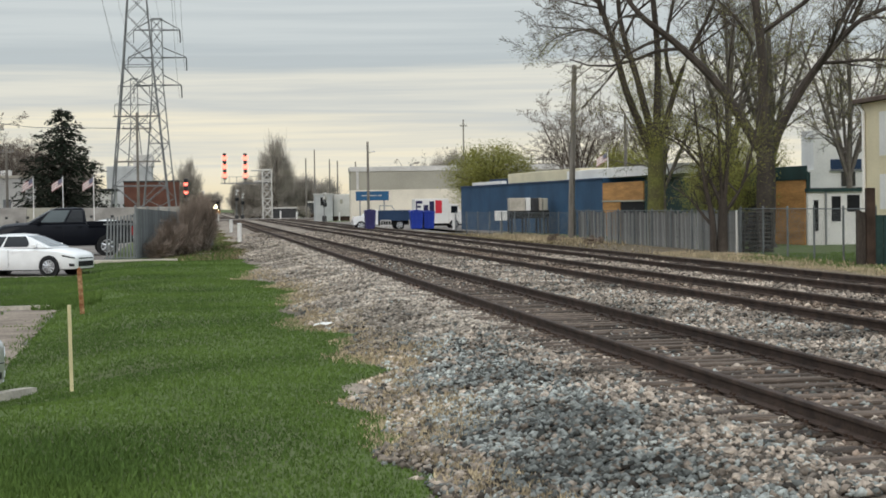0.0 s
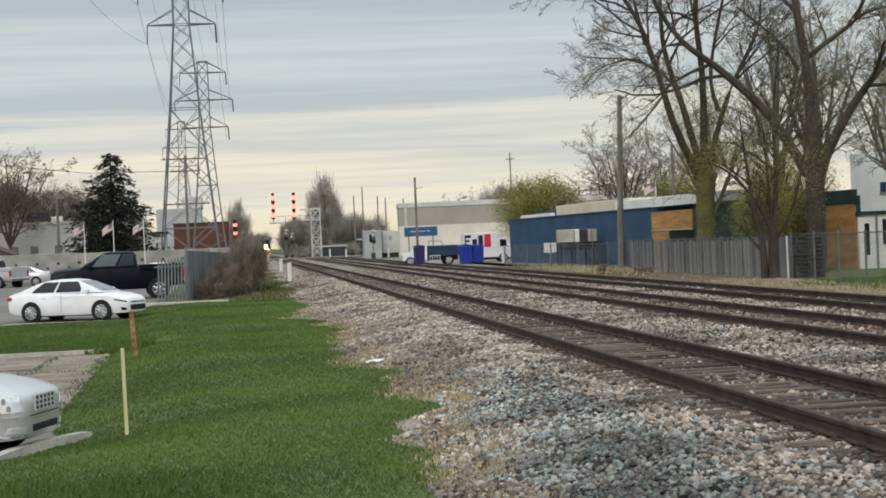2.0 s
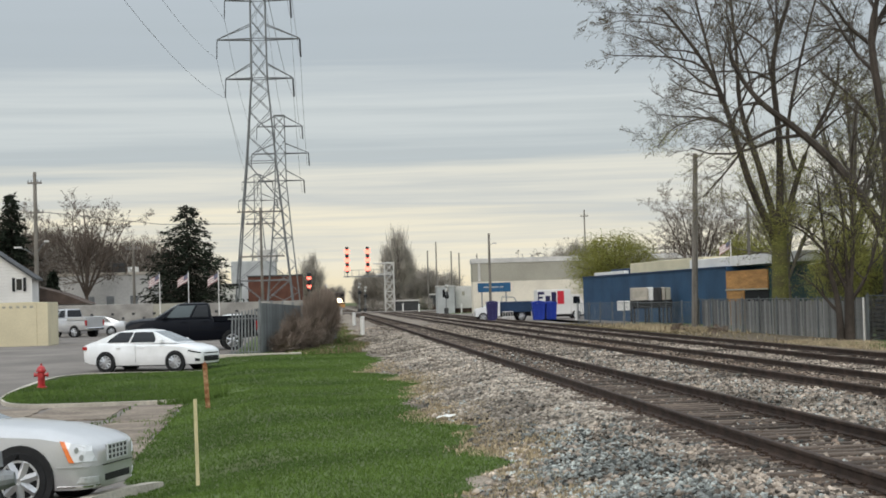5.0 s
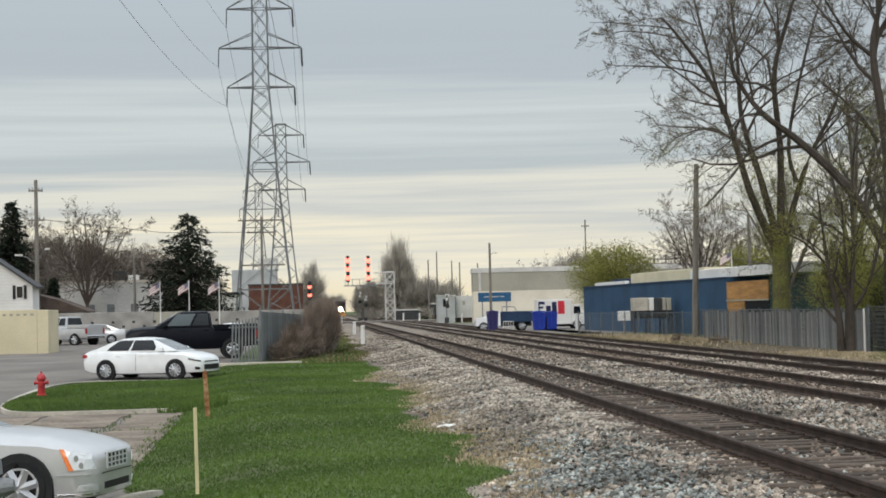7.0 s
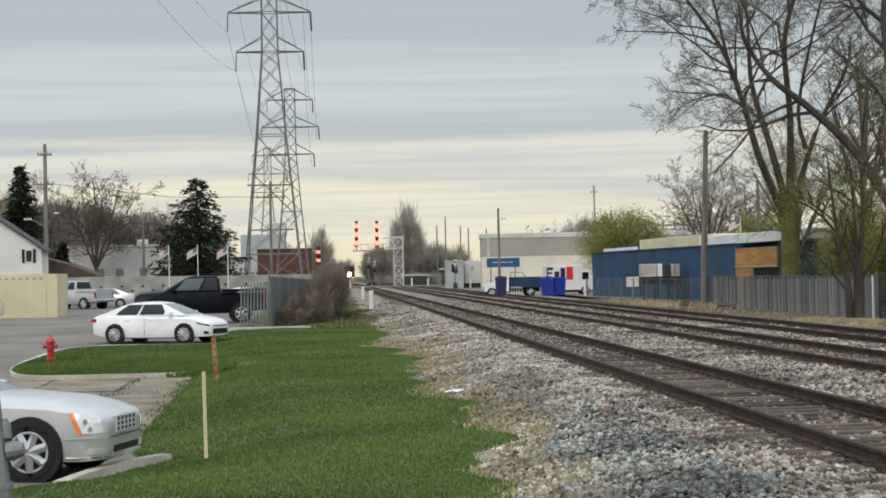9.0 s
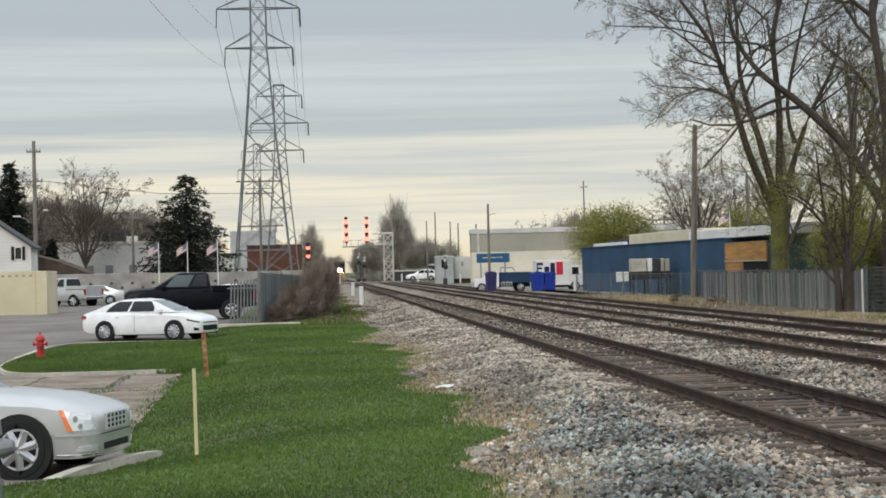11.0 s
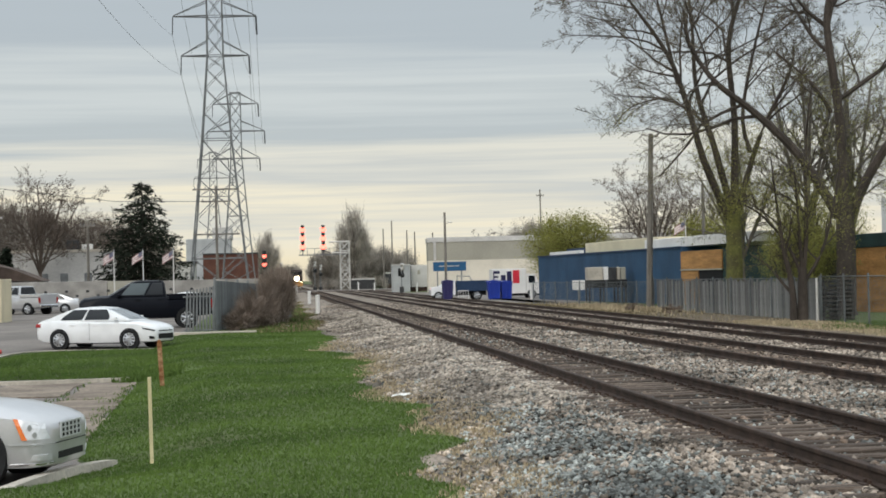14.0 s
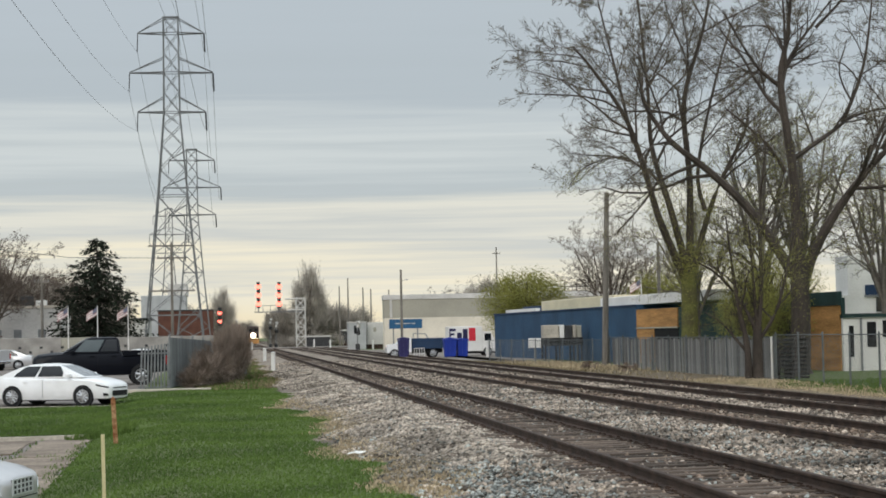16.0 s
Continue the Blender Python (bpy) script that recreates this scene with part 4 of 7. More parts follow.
for k in range(120):
    part("pale", pale_mesh, None, sheet, at=pose(k * 0.20, 0, -0.0032 * k, 0, 0.6 * math.sin(k * 2.1), 0))
for k in range(8):
    part("post", Shape().tube([(k * 3.0, 0.05, 0), (k * 3.0, 0.05, 2.5 - k * 0.05)], 0.05, 8), STEEL, sheet)
tagged(part("footing", Shape().box(-2.6, 1.9, 74.6, 74.9, -0.75, -0.36, 0.02), CONCRETE, at=pose(-1.4, -0.9, 0, 0, 0, 1.0)), "low pale concrete footing strip along the fence", "footing", kind="structure")


# ---- poles, pylons and wires ----
def utility_pole(x, y, z1, label, arms=(), r=0.15, z0=-0.35, lean=0.0):
    p = thing("utility_pole", label, "utility pole", pose(x, y, z0, 0, lean, 0))
    h = z1 - z0
    part("pole", Shape().tube([(0, 0, -0.1), (0, 0, h * 0.5), (0, 0, h)], [r, r * 0.88, r * 0.72], 10), POLEWOOD, p, smooth=True)
    for z, half in arms:
        a = part("crossarm", Shape().box(-half, half, -0.17, -0.05, z - z0 - 0.06, z - z0 + 0.06, 0.01), POLEWOOD, p)
        for k in (-0.9, -0.45, 0.45, 0.9):
            part("insulator", Shape().tube([(half * k, -0.11, z - z0 + 0.06), (half * k, -0.11, z - z0 + 0.22)], [0.05, 0.03], 6), STEEL, a)
    return p


def street_lamp_arm(pole, x, z, reach, rise):
    arm = part("lamp_arm", Shape().tube([(0, 0, z), (reach * 0.5, 0, z + rise * 0.8), (reach, 0, z + rise)], 0.03, 6), STEEL, pole)
    part("lamp_head", Shape().box(reach - 0.35 if reach > 0 else reach, reach if reach > 0 else reach + 0.55, -0.12, 0.12, z + rise - 0.06, z + rise + 0.06, 0.03), OFFWHITE, arm)


utility_pole(19.18, 92, 8.79, "tall grey weathered utility pole rising behind the fence", r=0.17, lean=2.0)
utility_pole(33.7, 140, 8.5, "slim utility pole behind the blue building", r=0.16)
p2 = utility_pole(16.05, 170, 7.75, "dark utility pole with a lamp bracket beside the lot", r=0.14)
street_lamp_arm(p2, 0, 7.0, 0.7, 0.15)
p3 = utility_pole(-20.0, 130, 11.48, "wooden utility pole with street lamp arms beyond the lot", ((10.7, 0.5), (8.6, 0.6)), r=0.17)
street_lamp_arm(p3, 0, 5.9, -1.55, 0.6)
street_lamp_arm(p3, 0, 6.0, 0.9, 0.9)
for x, z in ((18.15, 10.58), (20.48, 9.07), (16.81, 9.29), (21.70, 8.79), (24.5, 8.6)):
    utility_pole(x, 280, z, "thin distant utility pole near the crossing", r=0.13)
utility_pole(41.5, 280, 15.0, "distant utility pole with a crossarm above the trees", ((14.0, 0.6),), r=0.14)
for x in (44.8, 46.4, 47.6):
    utility_pole(x, 240, 8.2, "distant utility pole with crossarms behind the roofs", ((7.6, 0.9), (7.0, 0.7)), r=0.15)
utility_pole(-15.2, 150, 7.0, "wooden utility pole behind the white building", ((6.5, 0.6),), r=0.13)
utility_pole(-4.72, 150, 9.6, "wooden distribution pole with transformers beneath the pylon", ((9.3, 1.9), (8.3, 1.2), (5.6, 1.9)), r=0.13)


def pylon(x, y, label, less=0.0):
    """Lattice tower 31 m high, or less by its foot, with three pairs of arms."""
    t = thing("pylon", label, "pylon", pose(x, y, -0.4 - less), group="power line pylons")
    half = lambda z: float(np.interp(z, (0, 15, 22.5, 31.2), (2.75, 1.32, 0.72, 0.66)))
    corner = ((-1, -1), (1, -1), (1, 1), (-1, 1))
    for cx, cy in corner:
        part("leg", Shape().tube([(cx * half(z), cy * half(z), z) for z in (less, 7.5, 15, 22.5, 31.2)], [0.080, 0.074, 0.067, 0.06, 0.055], 4), PYLON, t)
    levels = [less, 4.2 if less < 4 else 5.6, 7.8, 11.4, 15, 17.4, 19.6, 21.4, 22.6, 24.4, 26.2, 28.0, 29.8, 31.2]
    for a, b in zip(levels[:-1], levels[1:]):
        bars = []
        for k in range(4):
            (xa, ya), (xb, yb) = corner[k], corner[(k + 1) % 4]
            bars.append(((xa * half(a), ya * half(a), a), (xb * half(b), yb * half(b), b), 0.043))
            bars.append(((xb * half(a), yb * half(a), a), (xa * half(b), ya * half(b), b), 0.036))
            if b in (4.2, 5.6, 15, 22.6, 26.2, 29.8, 31.2):
                bars.append(((xa * half(b), ya * half(b), b), (xb * half(b), yb * half(b), b), 0.05))
        for q in bars:
            part("brace", Shape().bar(*q), PYLON, t)
    for z, reach in ((22.6, 3.05), (26.2, 3.75), (29.8, 2.98)):
        for side in (-1, 1):
            s = Shape()
            for dy in (-0.6, 0.6):
                s.bar((side * half(z), dy, z), (side * reach, 0, z), 0.09)
                s.bar((side * half(z + 1.5), dy, z + 1.35), (side * reach, 0, z + 0.05), 0.06)
            arm = part("arm", s, PYLON, t)
            part("insulator", Shape().tube([(side * reach, 0, z - 0.05), (side * (reach + 0.06), 0, z - 1.7)], 0.09 if side > 0 else 0.05, 6), DARKSTEEL, arm)
    part("peak", Shape().box(-0.75, 0.75, -0.2, 0.2, 31.2, 31.35), PYLON, t)
    return t


pylon(-4.98, 165, "tall grey steel lattice pylon with three pairs of arms")
pylon(-4.75, 240, "farther grey steel lattice pylon on the same power line", 4.25)
pylon(-11.6, 355, "most distant grey lattice pylon behind the brick building", 3.8)
for x, z in ((-8.05, 20.5), (-8.8, 24.1), (-8.0, 27.7), (-1.9, 20.5), (-1.2, 24.1), (-2.0, 27.7), (-5.5, 31.0), (-4.4, 31.0)):
    pts = [(x, 165 - 265 * u, z - 4 * 6.4 * u * (1 - u)) for u in [k / 40 for k in range(41)]]
    tagged(part("power_line", Shape().tube(pts, 0.012, 4), DARKSTEEL), "thin dark overhead power line sagging from the pylon", "power line", group="overhead power lines")
    pts = [(x, 165 + 75 * u, z - 4.25 * u - 4 * 1.6 * u * (1 - u)) for u in [k / 12 for k in range(13)]]
    tagged(part("power_line", Shape().tube(pts, 0.014, 4), DARKSTEEL), "thin dark overhead power line between the pylons", "power line", group="overhead power lines")
tagged(part("power_line", Shape().tube([(-20, 130, 8.7), (-12, 140, 8.0), (-4.72, 150, 8.3)], 0.02, 4), DARKSTEEL), "thin dark service wire between wooden poles", "power line", group="overhead power lines")


# ---- signals and small railway things ----
def red_signal(x, y, z0, lamps, label, step=1.42, pole_to=-0.3, r=0.45):
    g = thing("railway_signal", label, "railway signal", pose(x, y, 0), group="red railway signals")
    back = part("backplate", Shape().box(-0.28, 0.28, 0.06, 0.22, z0 - 0.75, z0 + step * (lamps - 1) + 0.75, 0.05), DARKSTEEL, g)
    for k in range(lamps):
        z = z0 + k * step
        part("lens", Shape().disc((0, 0.0, z), (0, 1, 0), r, 0.06, 16), REDLIGHT, back, "lit red lens")
        part("hood", Shape().tube([(0, -0.35, z + r * 0.9), (0, 0.06, z + r * 0.95)], [0.15, 0.22], 8), BLACKTRIM, back)
    part("mast", Shape().tube([(0, 0.9 if pole_to > 0 else 0.3, pole_to), (0, 0.9 if pole_to > 0 else 0.3, z0 - 1.0), (0, 0.28, z0 - 0.4), (0, 0.28, z0 + step * (lamps - 1) + 0.4)], 0.09, 8), STEEL, g)
    return g


red_signal(4.66, 300, 7.2, 3, "tall three-lamp railway signal showing red", pole_to=5.85)
red_signal(8.05, 300, 7.15, 3, "three-lamp railway signal showing red beside its twin", pole_to=5.85)
red_signal(-1.5, 262, 4.1, 2, "two-lamp railway signal showing red behind brush", step=1.2, r=0.30)
bridge = thing("signal_bridge", "white lattice cantilever signal bridge beside the tracks", "signal bridge", pose(11.6, 300.6, 0))
for cx in (-0.75, 0.75):
    for cy in (0, 1.2):
        part("leg", Shape().bar((cx, cy, -0.3), (cx, cy, 8.0), 0.16), OFFWHITE, bridge)
for k in range(5):
    a, b = 0.0 + k * 1.6, 1.6 + k * 1.6
    for q in (((-0.75, 0, a), (0.75, 0, b)), ((-0.75, 1.2, b), (0.75, 1.2, a)), ((-0.75, 0, b), (0.75, 0, b))):
        part("brace", Shape().bar(*q, 0.12), OFFWHITE, bridge)
for z in (6.1, 7.9):
    part("beam", Shape().bar((0.75, 0, z), (-2.6 if z > 7 else -2.2, 0, z), 0.16), OFFWHITE, bridge)
part("walkway", Shape().box(-7.6, 0.7, 0.1, 1.0, 5.75, 5.9), STEEL, bridge)
for k in range(7):
    part("railing_post", Shape().bar((-7.4 + k * 1.2, 0.1, 5.9), (-7.4 + k * 1.2, 0.1, 6.9), 0.05), STEEL, bridge)
part("handrail", Shape().bar((-7.5, 0.1, 6.9), (0.7, 0.1, 6.9), 0.05), STEEL, bridge)


def crossing_signal(x, y, label, h=4.2):
    g = thing("crossing_signal", label, "crossing signal", pose(x, y, -0.1, 0, 0, 72), group="level crossing signals")
    part("mast", Shape().tube([(0, 0, -0.2), (0, 0, h)], 0.08, 8), STEEL, g)
    part("base", Shape().box(-0.25, 0.25, -0.25, 0.25, -0.2, 0.6, 0.03), DARKSTEEL, g)
    s = Shape().bar((-0.55, -0.1, h - 0.6), (0.55, -0.1, h + 0.2), 0.2).bar((-0.55, -0.14, h + 0.2), (0.55, -0.14, h - 0.6), 0.2)
    part("crossbuck", s, OFFWHITE, g)
    for sx in (-0.45, 0.45):
        part("lamp_hood", Shape().disc((sx, -0.12, h - 1.3), (0, 1, 0), 0.28, 0.2, 12), BLACKTRIM, g)
    part("lamp_bar", Shape().bar((-0.5, 0, h - 1.3), (0.5, 0, h - 1.3), 0.08), DARKSTEEL, g)
    return g


crossing_signal(16.6, 238, "level crossing signal with crossbuck and unlit lamps", 3.4)
crossing_signal(0.9, 295, "far level crossing signal with dark lamps", 4.4)
crossing_signal(6.6, 305, "dark signal mast beside the far tracks", 4.6)
crossing_signal(7.6, 306, "dark signal mast near the far crossing", 4.0)


def white_marker(x, y, h, label, r=0.075, z0=-0.5):
    g = thing("marker_post", label, "marker post", pose(x, y, z0), group="white marker posts")
    part("tube", Shape().tube([(0, 0, -0.1), (0, 0, h - 0.05)], r, 10), WHITE, g, smooth=True)
    part("cap", Shape().tube([(0, 0, h - 0.05), (0, 0, h), (0, 0, h + 0.03)], [r * 1.15, r * 1.15, r * 0.5], 10), WHITE, g)


white_marker(2.5, 108.6, 1.22, "white plastic marker post in the ballast shoulder", 0.13)
white_marker(2.78, 150.6, 1.20, "white plastic marker post farther along the shoulder", 0.14)
white_marker(2.94, 256, 1.5, "distant white marker post near the crossing", 0.15)
for x, y, h in ((19.6, 251, 1.25), (14.3, 262, 1.4), (12.6, 276, 1.5), (19.9, 140, 1.3)):
    white_marker(x, y, h, "short white post at the road crossing", 0.12, -0.35)

# ---- lawn things ----
stake = thing("wooden_stake", "pale pine survey stake driven upright into the lawn", "stake", pose(-1.55, 22.37, -0.47, 0, -0.6, 0))
part("shaft", Shape().box(-0.022, 0.022, -0.012, 0.012, -0.1, 0.93, 0.003), LATH, stake)
part("tip", Shape().box(-0.022, 0.022, -0.013, 0.013, 0.931, 0.955, 0.003), LATH, stake, "weathered stake top")
rp = thing("rusty_post", "short rusty orange steel post leaning in the lawn", "post", pose(-2.59, 41.3, -0.62, 0, -3, 0))
part("web", Shape().box(-0.02, 0.02, -0.06, 0.06, -0.1, 0.98, 0.005), material("flaking_orange_rust", (0.33, 0.13, 0.045), 0.9, 0.1, var=0.4, scale=6, fine=25, bump=0.5), rp)
part("flange", Shape().box(-0.052, 0.052, -0.075, -0.061, -0.1, 0.95, 0.004), material("pale_flaking_rust", (0.42, 0.26, 0.14), 0.9, 0.1, var=0.45, second=(0.22, 0.08, 0.03), scale=9, fine=25, bump=0.5), rp)

hydrant = thing("fire_hydrant", "red cast-iron fire hydrant on the kerbed lawn island", "fire hydrant", pose(-8.24, 54.0, -0.66))
part("barrel", Shape().tube([(0, 0, -0.05), (0, 0, 0.05), (0, 0, 0.06), (0, 0, 0.48), (0, 0, 0.49), (0, 0, 0.53)], [0.16, 0.16, 0.105, 0.105, 0.15, 0.15], 14), RED, hydrant, smooth=True)
part("bonnet", Shape().tube([(0, 0, 0.531), (0, 0, 0.60), (0, 0, 0.65), (0, 0, 0.67)], [0.135, 0.12, 0.07, 0.03], 14), RED, hydrant, smooth=True)
part("nut", Shape().tube([(0, 0, 0.67), (0, 0, 0.73)], 0.028, 5), RED, hydrant)
for sx in (-1, 1):
    part("side_outlet", Shape().tube([(sx * 0.09, 0, 0.40), (sx * 0.17, 0, 0.40), (sx * 0.171, 0, 0.40), (sx * 0.21, 0, 0.40)], [0.055, 0.055, 0.07, 0.065], 10), RED, hydrant)
part("front_outlet", Shape().tube([(0, -0.09, 0.38), (0, -0.17, 0.38), (0, -0.171, 0.38), (0, -0.21, 0.38)], [0.07, 0.07, 0.085, 0.08], 10), RED, hydrant)

litter = Shape()
litter.add([(-0.16, -0.05, 0.0), (-0.05, -0.08, 0.035), (0.06, -0.06, 0.01), (0.17, -0.02, 0.05), (0.15, 0.1, 0.03), (0.02, 0.08, 0.045), (-0.12, 0.09, 0.02), (-0.17, -0.05, -0.012), (-0.05, -0.08, 0.022), (0.06, -0.06, -0.003), (0.17, -0.02, 0.037), (0.15, 0.1, 0.017), (0.02, 0.08, 0.032), (-0.12, 0.09, 0.008)],
           [(0, 1, 6), (1, 5, 6), (1, 2, 5), (2, 3, 5), (3, 4, 5), (13, 8, 7), (13, 12, 8), (12, 9, 8), (12, 10, 9), (12, 11, 10), (0, 7, 8, 1), (1, 8, 9, 2), (2, 9, 10, 3)])
tagged(part("paper_scrap", litter, PAPER, at=pose(2.06, 30.4, -0.36)), "crumpled white paper scrap lying at the lawn's edge", "litter")
for x, y in ((0.1, 82.3), (0.5, 82.0)):
    tagged(part("paper_scrap", litter, PAPER, at=pose(x, y, -0.42, 0, 0, 40)), "small white litter scrap by the brush", "litter")
near_post = thing("steel_post", "grey steel post with pipe fittings beside the silver car", "post", pose(-2.43, 14.0, -0.8, 0, -6, 0))
part("shaft", Shape().box(-0.06, 0.06, -0.06, 0.06, -0.1, 3.4, 0.012), STEEL, near_post)
part("bracket", Shape().box(-0.07, 0.075, -0.07, 0.07, 0.86, 0.90), STEEL, near_post)
part("pipe_cap", Shape().tube([(0.08, 0, 1.24), (0.08, 0, 1.34), (0.08, 0, 1.39)], [0.045, 0.045, 0.02], 10), STEEL, near_post, smooth=True)
part("meter", Shape().tube([(0.07, 0, 1.14), (0.13, 0, 1.14), (0.20, 0, 1.14)], [0.075, 0.075, 0.05], 12), STEEL, near_post)


# ---- vehicles ----
def wheel_parts(parent, x, y, r, width, spokes, side):
    """One wheel, outer face on the given side (-1 or 1 along y)."""
    w = new("wheel")
    w.parent = parent
    w.matrix_basis = pose(x, y, r)
    w.empty_display_size = 0.1
    o = side * width / 2
    part("tyre", Shape().tube([(0, -o, 0), (0, -o * 0.98, 0), (0, o * 0.7, 0), (0, o, 0), (0, o * 1.0, 0), (0, o * 0.6, 0)], [r * 0.9, r, r, r * 0.93, r * 0.70, r * 0.66], 24), TYRE, w, smooth=True)
    part("wheel_dish", Shape().disc((0, o * 0.72, 0), (0, 1, 0), r * 0.66, 0.02, 20), DARKSTEEL, w)
    rim = Shape().tube([(0, o * 0.75, 0), (0, o * 1.02, 0)], [r * 0.17, r * 0.15], 10)
    for k in range(spokes):
        a = 2 * math.pi * k / spokes + 0.3
        d = Vector((math.cos(a), 0, math.sin(a)))
        rim.bar(d * r * 0.1 + Vector((0, o * 0.96, 0)), d * r * 0.68 + Vector((0, o * 0.9, 0)), 0.21 * r * 5 / spokes + 0.03)
    n = 24
    ring = [[(rr * math.cos(2 * math.pi * k / n), yy, rr * math.sin(2 * math.pi * k / n)) for k in range(n)] for rr, yy in ((r * 0.71, o * 0.9), (r * 0.71, o * 1.01), (r * 0.63, o * 1.01), (r * 0.63, o * 0.9))]
    rim.rings(ring, caps=False)
    part("rim", rim, ALLOY, w)


def lower_body(stations):
    """Loft along x: (x, half width, underside, shoulder, top)."""
    s = Shape()
    rings = []
    for x, w, z0, zs, zt in stations:
        half = [(0.55 * w, z0), (0.93 * w, z0 + 0.03), (0.985 * w, z0 + 0.16), (w, (z0 + zs) / 2 + 0.03), (0.975 * w, zs), (0.90 * w, zs + (zt - zs) * 0.6), (0.62 * w, zt - 0.004), (0.25 * w, zt + 0.012)]
        rings.append([(x, y, z) for y, z in half] + [(x, -y, z) for y, z in reversed(half)])
    return s.rings(rings)


def body_y(stations, x, z):
    """Half width of the lofted body at a place along it."""
    xs = [q[0] for q in stations]
    w, z0, zs, zt = (float(np.interp(x, xs, [q[k] for q in stations])) for k in (1, 2, 3, 4))
    return float(np.interp(z, (z0, z0 + 0.03, z0 + 0.16, (z0 + zs) / 2 + 0.03, zs, zs + (zt - zs) * 0.6, zt), (0.55 * w, 0.93 * w, 0.985 * w, w, 0.975 * w, 0.90 * w, 0.62 * w)))


def body_patch(name, stations, corners, side, mat, parent, label="", proud=0.012):
    """A lamp or vent laid on the body's flank: corners (x, z) rear low, front low, front high, rear high."""
    (xa, za), (xb, zb), (xc, zc), (xd, zd) = corners
    pts, n = [], 7
    for j in range(4):
        v = j / 3
        for i in range(n):
            u = i / (n - 1)
            x = (xa + (xb - xa) * u) * (1 - v) + (xd + (xc - xd) * u) * v
            z = (za + (zb - za) * u) * (1 - v) + (zd + (zc - zd) * u) * v
            pts.append((x + proud, side * (body_y(stations, x, z) + proud), z))
    m = len(pts)
    f = []
    for j in range(3):
        for i in range(n - 1):
            q = (j * n + i, j * n + i + 1, (j + 1) * n + i + 1, (j + 1) * n + i)
            f += [q if side < 0 else q[::-1], tuple(k + m for k in (q[::-1] if side < 0 else q))]
    rim = list(range(n)) + [n * j + n - 1 for j in (1, 2, 3)] + list(range(4 * n - 2, 3 * n - 1, -1)) + [n * 2, n]
    for k, b in zip(rim, rim[1:] + rim[:1]):
        f.append((k, k + m, b + m, b) if side < 0 else (b, b + m, k + m, k))
    back = [(x - 0.03, y - side * 0.035, z) for x, y, z in pts]
    return part(name, Shape().add(pts + back, f), mat, parent, label)


def cabin(levels):
    """Rings (z, rear x, front x, half width rear, half width front) from the belt up to the roof."""
    rings = []
    for z, xr, xf, wr, wf in levels:
        c = 0.10
        rings.append([(xr, -wr + c, z), (xr + c * 0.6, -wr, z), ((xr + xf) / 2, -(wr + wf) / 2 - 0.02, z), (xf - c * 0.9, -wf, z), (xf, -wf + c * 1.6, z), (xf + 0.05, 0, z),
                      (xf, wf - c * 1.6, z), (xf - c * 0.9, wf, z), ((xr + xf) / 2, (wr + wf) / 2 + 0.02, z), (xr + c * 0.6, wr, z), (xr, wr - c, z), (xr - 0.03, 0, z)])
    return Shape().rings(rings)


def cabin_at(levels, z):
    """Rear x, front x and half widths of the cabin at height z."""
    zs = [q[0] for q in levels]
    return [float(np.interp(z, zs, [q[k] for q in levels])) for k in (1, 2, 3, 4)]


def side_windows(parent, levels, cuts, mat=GLASS):
    """Glass laid on both cabin sides, between fractions of the cabin's length, following its curve."""
    za, zb = levels[0][0], levels[-2][0]
    zs = sorted({za + (zb - za) * 0.10, za + (zb - za) * 0.88} | {q[0] for q in levels[1:-2]})
    for u0, u1, u2, u3 in cuts:
        for side in (-1, 1):
            rows_v = []
            for z in zs:
                v = (z - zs[0]) / (zs[-1] - zs[0])
                lo, hi = u0 + (u3 - u0) * v, u1 + (u2 - u1) * v
                xr, xf, wr, wf = cabin_at(levels, z)
                rows_v.append([(xr + (xf - xr) * u, side * (wr + (wf - wr) * u + 0.02 * (1 - abs(2 * u - 1)) + 0.014), z) for u in (lo, lo + (hi - lo) * 0.34, lo + (hi - lo) * 0.67, hi)])
            n = 4
            pts = [q for r in rows_v for q in r]
            back = [(x, y - side * 0.03, z) for x, y, z in pts]
            m = len(pts)
            f = []
            for j in range(len(rows_v) - 1):
                for i in range(n - 1):
                    q = (j * n + i, j * n + i + 1, (j + 1) * n + i + 1, (j + 1) * n + i)
                    f += [q if side < 0 else q[::-1], tuple(k + m for k in (q[::-1] if side < 0 else q))]
            part("side_window", Shape().add(pts + back, f), mat, parent)


def screen_window(parent, levels, front, mat, name):
    """Windscreen or rear window laid on the cabin's sloping end."""
    za, zb = levels[0][0], levels[-2][0]
    zs = sorted({za + (zb - za) * 0.08, za + (zb - za) * 0.92} | {q[0] for q in levels[1:-2]})
    k, pts, n = (1, [], 5) if front else (-1, [], 5)
    for z in zs:
        xr, xf, wr, wf = cabin_at(levels, z)
        x, w = (xf, wf) if front else (xr, wr)
        edge = (w - 0.10 * (1.6 if front else 1.0)) * 0.98
        pts += [(x + k * (0.012 + (0.05 if front else 0.03) * (1 - abs(c))), c * edge, z) for c in (-1, -0.5, 0, 0.5, 1)]
    back = [(x - k * 0.03, y, z) for x, y, z in pts]
    m, f = len(pts), []
    for j in range(len(zs) - 1):
        for i in range(n - 1):
            q = (j * n + i, j * n + i + 1, (j + 1) * n + i + 1, (j + 1) * n + i)
            f += [q if front else q[::-1], tuple(a + m for a in (q[::-1] if front else q))]
    part(name, Shape().add(pts + back, f), mat, parent)


